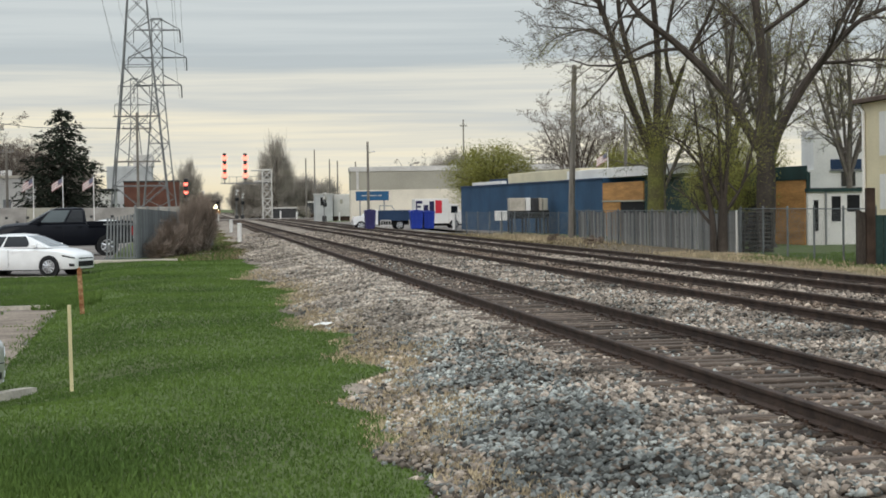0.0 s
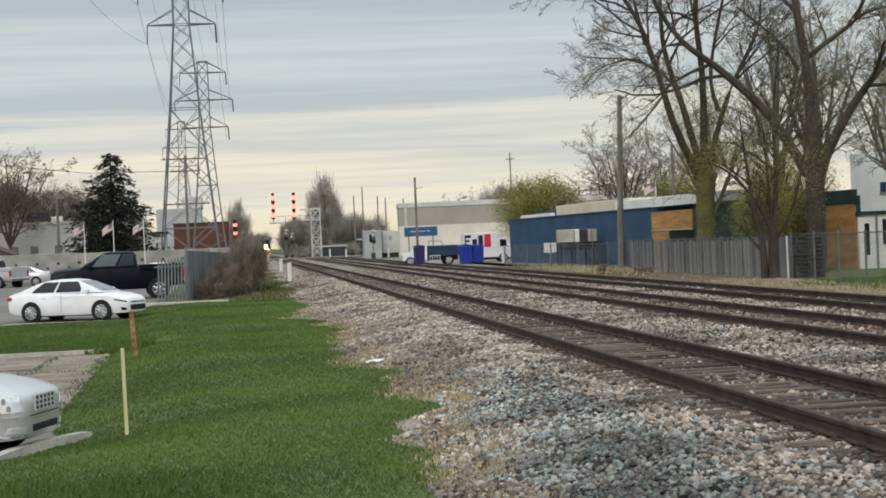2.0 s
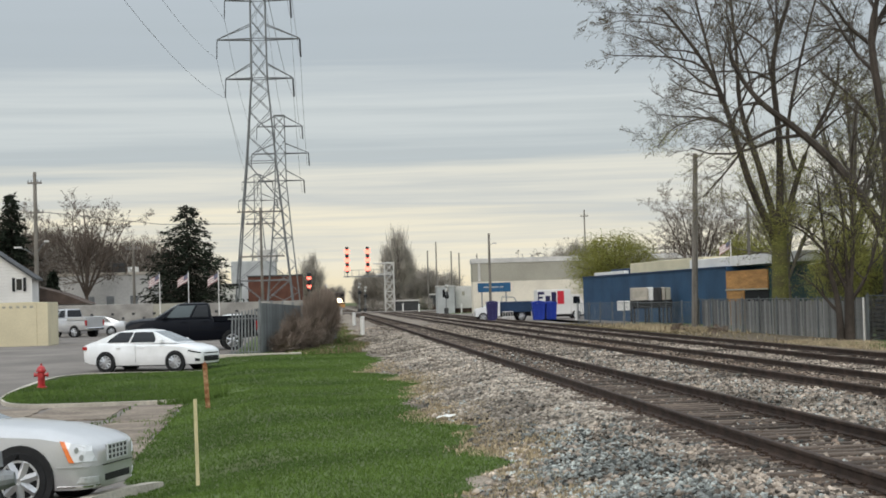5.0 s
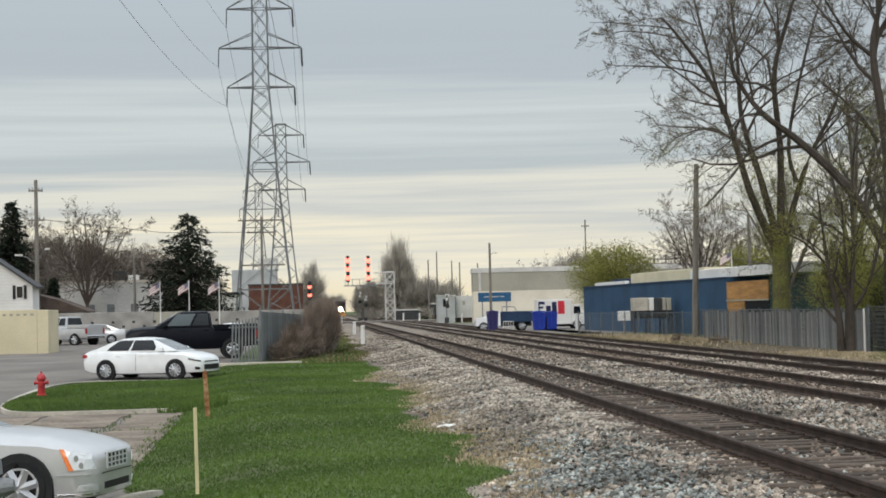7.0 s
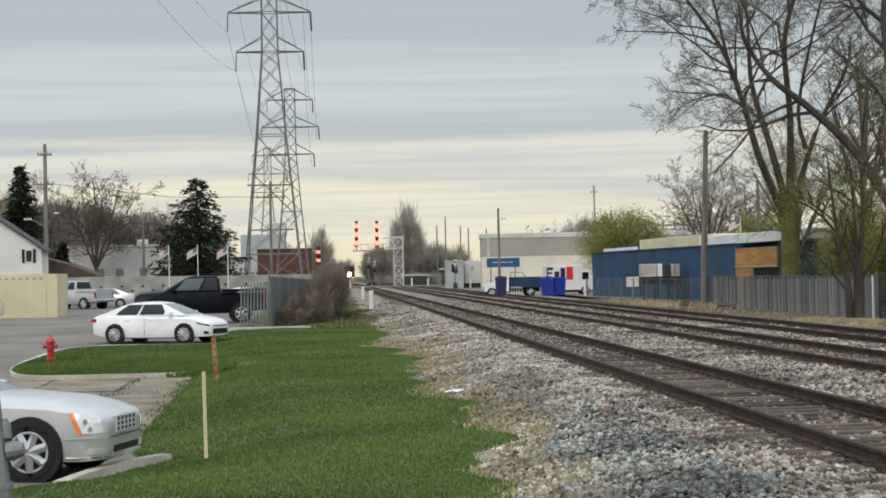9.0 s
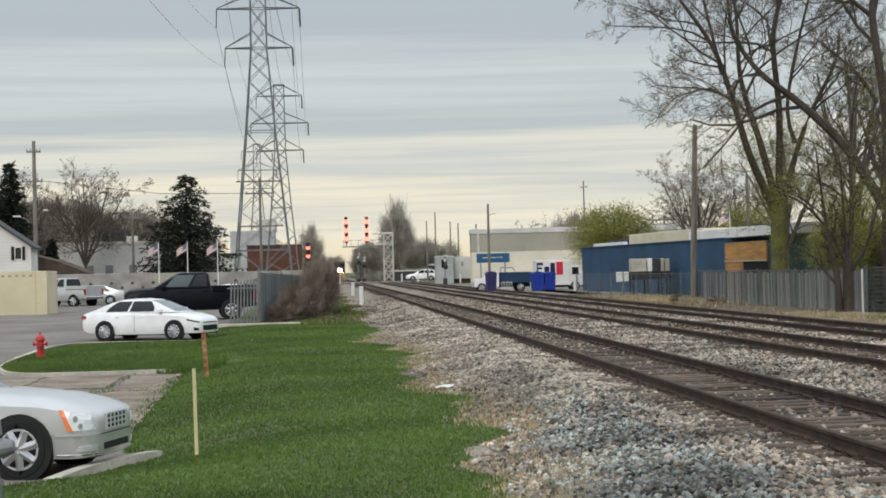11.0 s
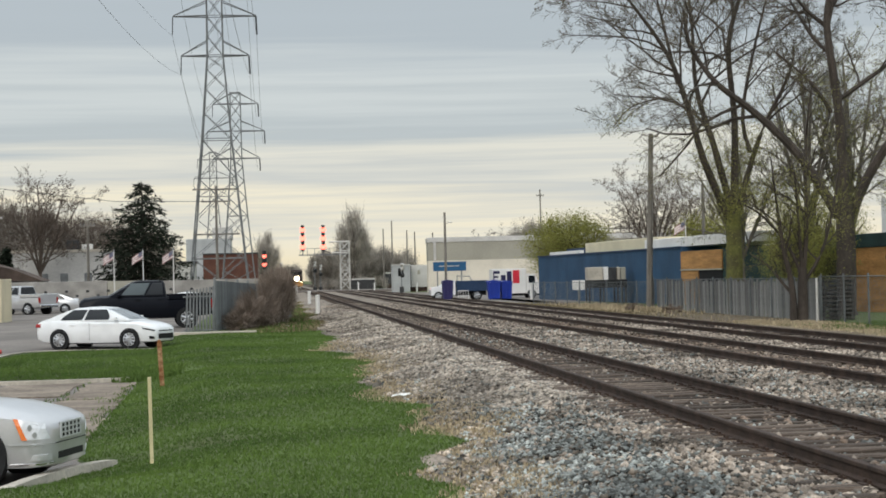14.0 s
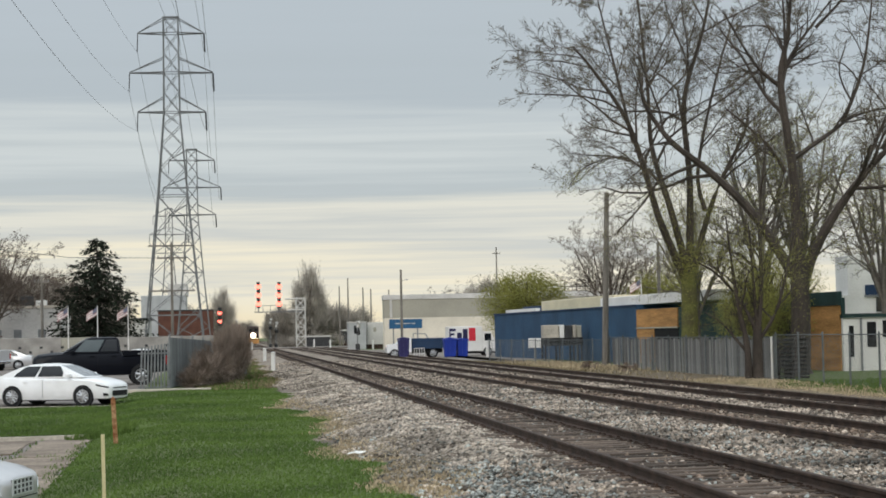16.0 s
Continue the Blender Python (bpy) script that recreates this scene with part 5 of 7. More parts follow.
def vehicle(name, label, category, at, mat, stations, levels, cuts, axles, r, width, spokes=10, lamps=True, screen=SCREEN, group=""):
    v = thing(name, label, category, at, group)
    part("body", lower_body(stations), mat, v, smooth=True)
    part("cabin", cabin(levels), mat, v, smooth=True)
    screen_window(v, levels, True, screen, "windscreen")
    screen_window(v, levels, False, GLASS, "rear_window")
    side_windows(v, levels, cuts)
    w = max(s[1] for s in stations)
    for x in axles:
        for side in (-1, 1):
            part("wheel_arch", Shape().disc((x, side * (w - 0.06), r * 1.03), (0, 1, 0), r * 1.17, 0.145, 24), BLACKTRIM, v)
            wheel_parts(v, x, side * (w - width / 2 + 0.025), r, width, spokes, side)
    xm = levels[0][2] - 0.55
    for side in (-1, 1):
        part("mirror", Shape().box(xm - 0.08, xm + 0.1, side * (w + 0.02) - 0.09, side * (w + 0.02) + 0.09, levels[0][0] + 0.02, levels[0][0] + 0.15, 0.03), mat, v)
        part("door_seam", Shape().box(xm - 1.046, xm - 1.040, side * w * 0.999 - 0.004, side * w * 0.999 + 0.004, stations[3][2] + 0.12, levels[0][0] - 0.06), BLACKTRIM, v)
        for dx in (-1.0, -1.95):
            part("door_handle", Shape().box(xm + dx + 0.1, xm + dx + 0.3, side * w - 0.015, side * w + 0.015, levels[0][0] - 0.16, levels[0][0] - 0.125), mat, v)
    return v


SEDAN = [(-2.44, 0.62, 0.42, 0.66, 0.80), (-2.38, 0.80, 0.34, 0.84, 1.02), (-2.10, 0.89, 0.25, 0.94, 1.09), (-1.40, 0.925, 0.20, 0.96, 1.08), (0.0, 0.93, 0.18, 0.92, 1.02), (1.05, 0.925, 0.20, 0.90, 1.02),
         (1.75, 0.915, 0.22, 0.86, 0.955), (2.12, 0.88, 0.22, 0.77, 0.865), (2.28, 0.81, 0.22, 0.70, 0.79), (2.36, 0.72, 0.23, 0.64, 0.72), (2.40, 0.60, 0.26, 0.58, 0.655)]
SEDAN_TOP = [(1.0, -2.18, 1.42, 0.83, 0.82), (1.18, -1.74, 1.00, 0.78, 0.77), (1.38, -1.20, 0.52, 0.70, 0.69), (1.47, -0.84, 0.20, 0.64, 0.63), (1.51, -0.45, -0.15, 0.42, 0.42)]
sedan = vehicle("sedan_car", "white four-door sedan parked beside the lawn island", "car", pose(-6.15, 66.6, -0.66, 0, 0, -24), CARWHITE, SEDAN, SEDAN_TOP,
                ((0.20, 0.46, 0.50, 0.13), (0.49, 0.78, 0.98, 0.53)), (-1.40, 1.43), 0.335, 0.22, 10)
part("grille", Shape().box(2.32, 2.415, -0.56, 0.56, 0.33, 0.52, 0.02), BLACKTRIM, sedan, "black lower grille")
part("upper_grille", Shape().box(2.30, 2.41, -0.52, 0.52, 0.60, 0.635, 0.012), BLACKTRIM, sedan)
part("bumper_lip", Shape().box(2.15, 2.37, -0.62, 0.62, 0.22, 0.255, 0.01), BLACKTRIM, sedan)
for side in (-1, 1):
    body_patch("headlight", SEDAN, [(1.94, 0.70), (2.35, 0.615), (2.34, 0.66), (1.90, 0.755)], side, GLASS, sedan)
    body_patch("fog_vent", SEDAN, [(2.18, 0.34), (2.33, 0.34), (2.33, 0.42), (2.18, 0.45)], side, BLACKTRIM, sedan)
    part("tail_light", Shape().box(-2.43, -2.2, side * 0.72 - 0.13, side * 0.72 + 0.13, 0.80, 0.92, 0.03), REDLENS, sedan)
    part("sill", Shape().box(-1.0, 1.05, side * 0.915 - 0.02, side * 0.915 + 0.02, 0.19, 0.22), BLACKTRIM, sedan)
part("aerial_fin", Shape().box(-0.75, -0.55, -0.02, 0.02, 1.40, 1.49, 0.01), CARWHITE, sedan)

LUXURY = [(-2.55, 0.62, 0.45, 0.66, 0.80), (-2.48, 0.80, 0.36, 0.82, 0.98), (-2.15, 0.90, 0.26, 0.90, 1.04), (-1.45, 0.945, 0.21, 0.92, 1.04), (0.0, 0.95, 0.19, 0.92, 1.02), (0.9, 0.945, 0.20, 0.91, 1.05),
          (1.70, 0.935, 0.20, 0.87, 0.975), (2.20, 0.90, 0.20, 0.80, 0.875), (2.42, 0.83, 0.21, 0.75, 0.82), (2.53, 0.73, 0.22, 0.71, 0.775), (2.585, 0.60, 0.24, 0.67, 0.745), (2.605, 0.48, 0.26, 0.63, 0.70)]
LUXURY_TOP = [(1.0, -2.2, 0.82, 0.80, 0.80), (1.18, -1.8, 0.38, 0.76, 0.76), (1.38, -1.35, -0.06, 0.68, 0.68), (1.46, -1.05, -0.33, 0.62, 0.62), (1.49, -0.8, -0.6, 0.42, 0.42)]
silver = vehicle("luxury_sedan", "silver luxury sedan with chrome mesh grille parked at the kerb", "car", pose(-4.92, 23.66, -0.81, 0, 0, -13), CARSILVER, LUXURY, LUXURY_TOP,
                 ((0.18, 0.46, 0.50, 0.13), (0.49, 0.78, 0.98, 0.53)), (-1.47, 1.47), 0.362, 0.235, 7)
g = part("grille", Shape().box(2.56, 2.615, -0.37, 0.37, 0.555, 0.745, 0.01), BLACKTRIM, silver, "black grille with chrome mesh")
for k in range(4):
    part("chrome_bar", Shape().box(2.60, 2.630, -0.37, 0.37, 0.552 + k * 0.061, 0.570 + k * 0.061), GRILLEBAR, g)
for k in range(6):
    part("chrome_bar", Shape().box(2.60, 2.626, -0.35 + k * 0.14 - 0.022, -0.35 + k * 0.14 + 0.022, 0.552, 0.750), GRILLEBAR, g)
part("lower_intake", Shape().box(2.50, 2.61, -0.46, 0.46, 0.31, 0.40, 0.01), BLACKTRIM, silver)
part("hood_seam", Shape().box(2.605, 2.62, -0.55, 0.55, 0.505, 0.515), BLACKTRIM, silver)
for side in (-1, 1):
    lamp = body_patch("headlight", LUXURY, [(2.20, 0.575), (2.565, 0.575), (2.49, 0.765), (2.05, 0.83)], side, LAMPGLASS, silver)
    body_patch("marker_lens", LUXURY, [(2.16, 0.57), (2.25, 0.57), (2.07, 0.83), (1.99, 0.835)], side, AMBER, lamp, "amber side lens", 0.018)
    for x, z in ((2.36, 0.63), (2.28, 0.72)):
        part("projector", Shape().disc((x + 0.02, side * (body_y(LUXURY, x, z) + 0.012), z), (0.5, side, 0), 0.038, 0.02, 14), ALLOY, lamp)
    body_patch("fog_lamp", LUXURY, [(2.28, 0.315), (2.57, 0.315), (2.57, 0.39), (2.34, 0.385)], side, GRILLEBAR, silver)
    body_patch("bumper_crease", LUXURY, [(1.95, 0.505), (2.58, 0.505), (2.58, 0.52), (1.95, 0.52)], side, CARSILVER, silver)
    body_patch("lower_strip", LUXURY, [(1.92, 0.255), (2.58, 0.265), (2.58, 0.285), (1.92, 0.275)], side, CHROME, silver)
    part("tail_light", Shape().box(-2.5, -2.3, side * 0.76 - 0.1, side * 0.76 + 0.1, 0.6, 0.96, 0.03), REDLENS, silver)
    part("side_moulding", Shape().box(-1.0, 1.0, side * 0.955 - 0.012, side * 0.955 + 0.012, 0.50, 0.53), CHROME, silver)

# a short front overhang
for o in silver.children:
    if o.type == "MESH":
        for v in o.data.vertices:
            if v.co.x > 1.88:
                v.co.x = 1.88 + (v.co.x - 1.88) * 0.68
        for c in o.children:
            for v in c.data.vertices:
                if v.co.x > 1.88:
                    v.co.x = 1.88 + (v.co.x - 1.88) * 0.68

PICKUP = [(-2.90, 0.92, 0.58, 1.18, 1.28), (-2.85, 0.97, 0.54, 1.20, 1.30), (-2.0, 0.98, 0.46, 1.22, 1.31), (-1.0, 0.99, 0.42, 1.22, 1.31), (-0.94, 0.99, 0.42, 1.28, 1.46), (0.9, 0.99, 0.42, 1.28, 1.46), (1.5, 0.98, 0.42, 1.27, 1.48),
          (2.2, 0.97, 0.46, 1.24, 1.45), (2.65, 0.93, 0.48, 1.18, 1.38), (2.83, 0.88, 0.50, 1.08, 1.26), (2.88, 0.80, 0.52, 0.98, 1.12)]
PICKUP_TOP = [(1.42, -0.92, 1.68, 0.88, 0.86), (1.66, -0.88, 1.24, 0.84, 0.82), (1.96, -0.84, 0.74, 0.77, 0.76), (2.08, -0.78, 0.50, 0.71, 0.71), (2.12, -0.5, 0.2, 0.5, 0.5)]
PICKUP_CUTS = ((0.06, 0.36, 0.36, 0.06), (0.40, 0.80, 0.95, 0.42))


def pickup(label, at, mat):
    p = vehicle("pickup_truck", label, "pickup truck", at, mat, PICKUP, PICKUP_TOP, PICKUP_CUTS, (-1.80, 1.90), 0.41, 0.28, 6, group="pickup trucks in the lot")
    part("bed_floor", Shape().box(-2.80, -1.02, -0.78, 0.78, 1.312, 1.322), BLACKTRIM, p)
    for side in (-1, 1):
        part("bed_rail", Shape().box(-2.88, -1.0, side * 0.9 - 0.06, side * 0.9 + 0.06, 1.28, 1.50, 0.02), mat, p)
        part("tail_light", Shape().box(-2.93, -2.80, side * 0.88 - 0.08, side * 0.88 + 0.08, 0.85, 1.25, 0.02), REDLENS, p)
        part("headlight", Shape().box(2.70, 2.86, side * 0.68 - 0.17, side * 0.68 + 0.17, 0.82, 0.98, 0.02), LAMPGLASS, p)
    part("tailgate", Shape().box(-2.92, -2.84, -0.80, 0.80, 0.82, 1.50, 0.02), mat, p)
    part("rear_bumper", Shape().box(-3.02, -2.90, -0.90, 0.90, 0.52, 0.72, 0.03), CHROME, p)
    part("front_bumper", Shape().box(2.84, 2.95, -0.88, 0.88, 0.5, 0.72, 0.03), CHROME, p)
    part("grille", Shape().box(2.83, 2.91, -0.5, 0.5, 0.75, 0.98, 0.02), BLACKTRIM, p)
    return p


black = pickup("black extended-cab pickup truck parked behind the white sedan", pose(-5.8, 81.5, -0.33, 0, 0, 186), CARBLACK)
for o in [o for o in black.children if o.name.startswith("side_window")][2:]:
    o.data.materials[0] = SCREEN
pickup("silver pickup truck parked far across the lot", pose(-18.66, 134.5, -0.40, 0, 0, 143), CARSILVER)
far_car = vehicle("sedan_car", "pale silver sedan parked beside the silver pickup", "car", pose(-17.1, 138.6, -0.40, 0, 0, 178), CARSILVER, SEDAN, SEDAN_TOP, ((0.20, 0.46, 0.50, 0.13), (0.49, 0.78, 0.98, 0.53)), (-1.40, 1.43), 0.335, 0.22, 8)
vehicle("sedan_car", "white sedan parked behind the black pickup", "car", pose(-6.0, 118, -0.45, 0, 0, 175), CARWHITE, SEDAN, SEDAN_TOP, ((0.20, 0.46, 0.50, 0.13), (0.49, 0.78, 0.98, 0.53)), (-1.40, 1.43), 0.335, 0.22, 8)
tagged(far_car, group="cars in the lot")

# white delivery truck with coloured side marks
truck = thing("delivery_truck", "white delivery truck with navy and red block marks on its side", "truck", pose(18.05, 150, -0.32))
part("cargo_box", Shape().box(0, 2.85, 0, 2.2, 0.45, 2.52, 0.04), WHITE, truck)
part("cab", Shape().prism([(2.87, 0.4), (4.3, 0.4), (4.3, 1.2), (3.9, 1.35), (3.6, 2.05), (2.87, 2.1)], 0.1, 2.1), WHITE, truck)
part("cab_window", Shape().box(3.05, 3.6, 0.06, 0.098, 1.3, 1.9), GLASS, truck)
part("chassis", Shape().box(0.1, 4.2, 0.3, 1.9, 0.25, 0.44), BLACKTRIM, truck)
for x in (0.6, 3.3):
    for y, side in ((0.12, -1), (2.05, 1)):
        wheel_parts(truck, x, y, 0.38, 0.24, 6, side)
for x0, x1, z0, z1, m in ((0.08, 0.18, 1.35, 2.35, LOGONAVY), (0.18, 0.62, 2.12, 2.35, LOGONAVY), (0.18, 0.5, 1.78, 1.95, LOGONAVY), (0.72, 1.12, 1.35, 2.0, LOGONAVY), (1.22, 1.62, 1.35, 2.3, LOGONAVY), (1.72, 2.28, 1.3, 2.38, LOGORED)):
    part("side_mark", Shape().box(x0, x1, -0.012, 0.0, z0, z1), m, truck)

dump = thing("work_truck", "white-cab work truck with a blue open dump body", "truck", pose(12.4, 146, -0.30))
part("dump_body", Shape().box(2.2, 4.8, 0, 2.1, 0.75, 1.6, 0.04), DARKBLUE, dump, "blue steel dump body")
for k in range(5):
    part("body_rib", Shape().box(2.3 + k * 0.58, 2.38 + k * 0.58, -0.04, 0.0, 0.78, 1.58), DARKBLUE, dump)
part("cab", Shape().prism([(0.15, 0.45), (2.15, 0.45), (2.15, 1.65), (1.35, 1.68), (1.0, 1.2), (0.25, 1.1), (0.15, 0.9)], 0.1, 2.0), CARWHITE, dump)
part("cab_window", Shape().box(1.3, 1.95, 0.06, 0.098, 1.15, 1.55), GLASS, dump)
part("chassis", Shape().box(0.3, 4.7, 0.4, 1.7, 0.4, 0.74), BLACKTRIM, dump)
part("headlight", Shape().box(0.12, 0.2, 0.2, 0.5, 0.75, 0.95), LAMPGLASS, dump)
part("headboard", Shape().bar((2.3, 0.1, 1.6), (2.3, 0.1, 2.0), 0.05).bar((2.3, 0.1, 2.0), (3.3, 0.1, 1.95), 0.05).bar((3.3, 0.1, 1.95), (3.5, 0.1, 1.6), 0.05), STEEL, dump)
for x in (0.75, 3.9):
    for y, side in ((0.12, -1), (1.95, 1)):
        wheel_parts(dump, x, y, 0.38, 0.24, 6, side)


def wheelie_bin(x, y, w, h, mat, label):
    b = thing("waste_container", label, "waste container", pose(x, y, -0.30), group="waste containers")
    part("body", Shape().rings([[(-w * 0.42, -0.45, 0.1), (w * 0.42, -0.45, 0.1), (w * 0.42, 0.45, 0.1), (-w * 0.42, 0.45, 0.1)], [(-w * 0.5, -0.55, h * 0.88), (w * 0.5, -0.55, h * 0.88), (w * 0.5, 0.55, h * 0.88), (-w * 0.5, 0.55, h * 0.88)]]), mat, b)
    part("lid", Shape().prism([(-w * 0.54, h * 0.885), (w * 0.54, h * 0.885), (w * 0.5, h * 0.95), (0, h), (-w * 0.5, h * 0.95)], -0.6, 0.6), mat, b)
    for k in range(3):
        part("rib", Shape().box(-w * 0.4 + k * w * 0.36, -w * 0.4 + k * w * 0.36 + 0.07, -0.58, -0.50, 0.15, h * 0.85), mat, b)
    for sx in (-0.35, 0.35):
        part("castor", Shape().disc((sx * w, -0.4, 0.06), (1, 0, 0), 0.06, 0.05, 10), BLACKTRIM, b)
    return b


wheelie_bin(13.6, 143, 0.85, 1.72, PURPLE, "dark purple-navy waste container beside the work truck")
wheelie_bin(17.3, 143, 1.0, 1.62, ROYAL, "royal blue plastic waste container before the delivery truck")
wheelie_bin(18.3, 143.2, 0.9, 1.55, ROYAL, "second royal blue waste container beside its twin")
crate = thing("wire_crate", "white wire crate standing on the ground by the truck", "crate", pose(14.4, 142.5, -0.28))
for k in range(5):
    part("bar", Shape().bar((k * 0.2, 0, 0), (k * 0.2, 0, 0.8), 0.03), WHITE, crate)
for z in (0.02, 0.4, 0.8):
    part("rail", Shape().bar((0, 0, z), (0.8, 0, z), 0.03), WHITE, crate)

# vehicles that drive over the crossing, and the train
SUV = [(-2.45, 0.75, 0.45, 0.80, 1.0), (-2.38, 0.88, 0.38, 0.95, 1.12), (-1.9, 0.95, 0.30, 1.02, 1.16), (-0.9, 0.96, 0.28, 1.02, 1.14), (0.0, 0.96, 0.28, 1.0, 1.12), (1.0, 0.95, 0.28, 0.98, 1.12),
       (1.7, 0.93, 0.30, 0.94, 1.06), (2.2, 0.86, 0.32, 0.84, 0.94), (2.4, 0.74, 0.36, 0.72, 0.80), (2.46, 0.6, 0.40, 0.6, 0.66)]
SUV_TOP = [(1.08, -2.3, 1.25, 0.86, 0.84), (1.35, -2.15, 0.80, 0.82, 0.80), (1.62, -1.95, 0.40, 0.76, 0.74), (1.72, -1.8, 0.15, 0.68, 0.68), (1.76, -1.5, -0.1, 0.5, 0.5)]
suv = vehicle("suv_car", "white crossover car driving over the level crossing", "car", pose(30, 281, 0.02, 0, 0, 180), CARWHITE, SUV, SUV_TOP, ((0.08, 0.28, 0.30, 0.10), (0.31, 0.56, 0.60, 0.33), (0.59, 0.82, 0.98, 0.63)), (-1.42, 1.42), 0.36, 0.24, 5)
van = vehicle("utility_truck", "white utility truck with boxed service body on the level crossing", "truck", pose(30, 281, 0.02, 0, 0, 180), CARWHITE, PICKUP, PICKUP_TOP, PICKUP_CUTS, (-1.80, 1.90), 0.41, 0.28, 6)
part("service_body", Shape().box(-3.35, -0.98, -1.02, 1.02, 0.72, 2.16, 0.05), WHITE, van, "white boxed service body")
part("rear_step", Shape().box(-3.5, -3.3, -0.9, 0.9, 0.45, 0.60, 0.02), DARKSTEEL, van)
for side in (-1, 1):
    for x0 in (-3.25, -2.5, -1.75):
        part("locker_door", Shape().box(x0, x0 + 0.68, side * 1.03 - 0.012, side * 1.03 + 0.012, 0.95, 1.55, 0.01), OFFWHITE, van)

vehicle("suv_car", "dull grey crossover parked before the cream enclosure", "car", pose(-19.75, 97, -0.45, 0, 0, 180), CARSILVER, SUV, SUV_TOP, ((0.08, 0.28, 0.30, 0.10), (0.31, 0.56, 0.60, 0.33), (0.59, 0.82, 0.98, 0.63)), (-1.42, 1.42), 0.36, 0.24, 5)
train = thing("locomotive", "oncoming dark diesel locomotive with bright headlight on the near track", "locomotive", pose(5.58, 540, 0))
LOCO = material("dark_locomotive_paint", (0.075, 0.055, 0.050), 0.6, 0.1, var=0.25, scale=1, fine=10, bump=0.1)
part("underframe", Shape().box(-1.5, 1.5, 0.3, 18, 0.95, 1.55, 0.04), LOCO, train)
part("pilot", Shape().prism([(-1.45, 0.15), (1.45, 0.15), (1.5, 1.2), (-1.5, 1.2)], 0.0, 0.3), ORANGE, train, "orange front pilot")
part("nose", Shape().box(-0.95, 0.95, 0.6, 2.6, 1.56, 3.05, 0.15), LOCO, train)
part("cab", Shape().box(-1.5, 1.5, 2.6, 5.0, 1.56, 4.5, 0.18), LOCO, train)
for sx in (-0.75, 0.75):
    part("windscreen", Shape().box(sx - 0.5, sx + 0.5, 2.56, 2.6, 3.2, 3.95), GLASS, train)
part("hood", Shape().box(-0.95, 0.95, 5.0, 17.5, 1.56, 4.3, 0.15), LOCO, train)
for y in (2.5, 14.5):
    part("bogie", Shape().box(-1.2, 1.2, y - 1.6, y + 1.6, 0.35, 0.94, 0.05), DARKSTEEL, train)
    for dy in (-1.2, 1.2):
        part("wheelset", Shape().tube([(-0.8, y + dy, 0.5), (-0.7, y + dy, 0.5), (0.7, y + dy, 0.5), (0.8, y + dy, 0.5)], [0.5, 0.5, 0.5, 0.5], 16), RUST, train)
part("headlight", Shape().disc((0, 0.52, 2.15), (0, 1, 0), 0.62, 0.12, 20), HALO, train, "bright warm headlight")
for sx in (-0.95, 0.95):
    part("ditch_light", Shape().disc((sx, -0.05, 1.35), (0, 1, 0), 0.07, 0.08, 12), HALO, train)


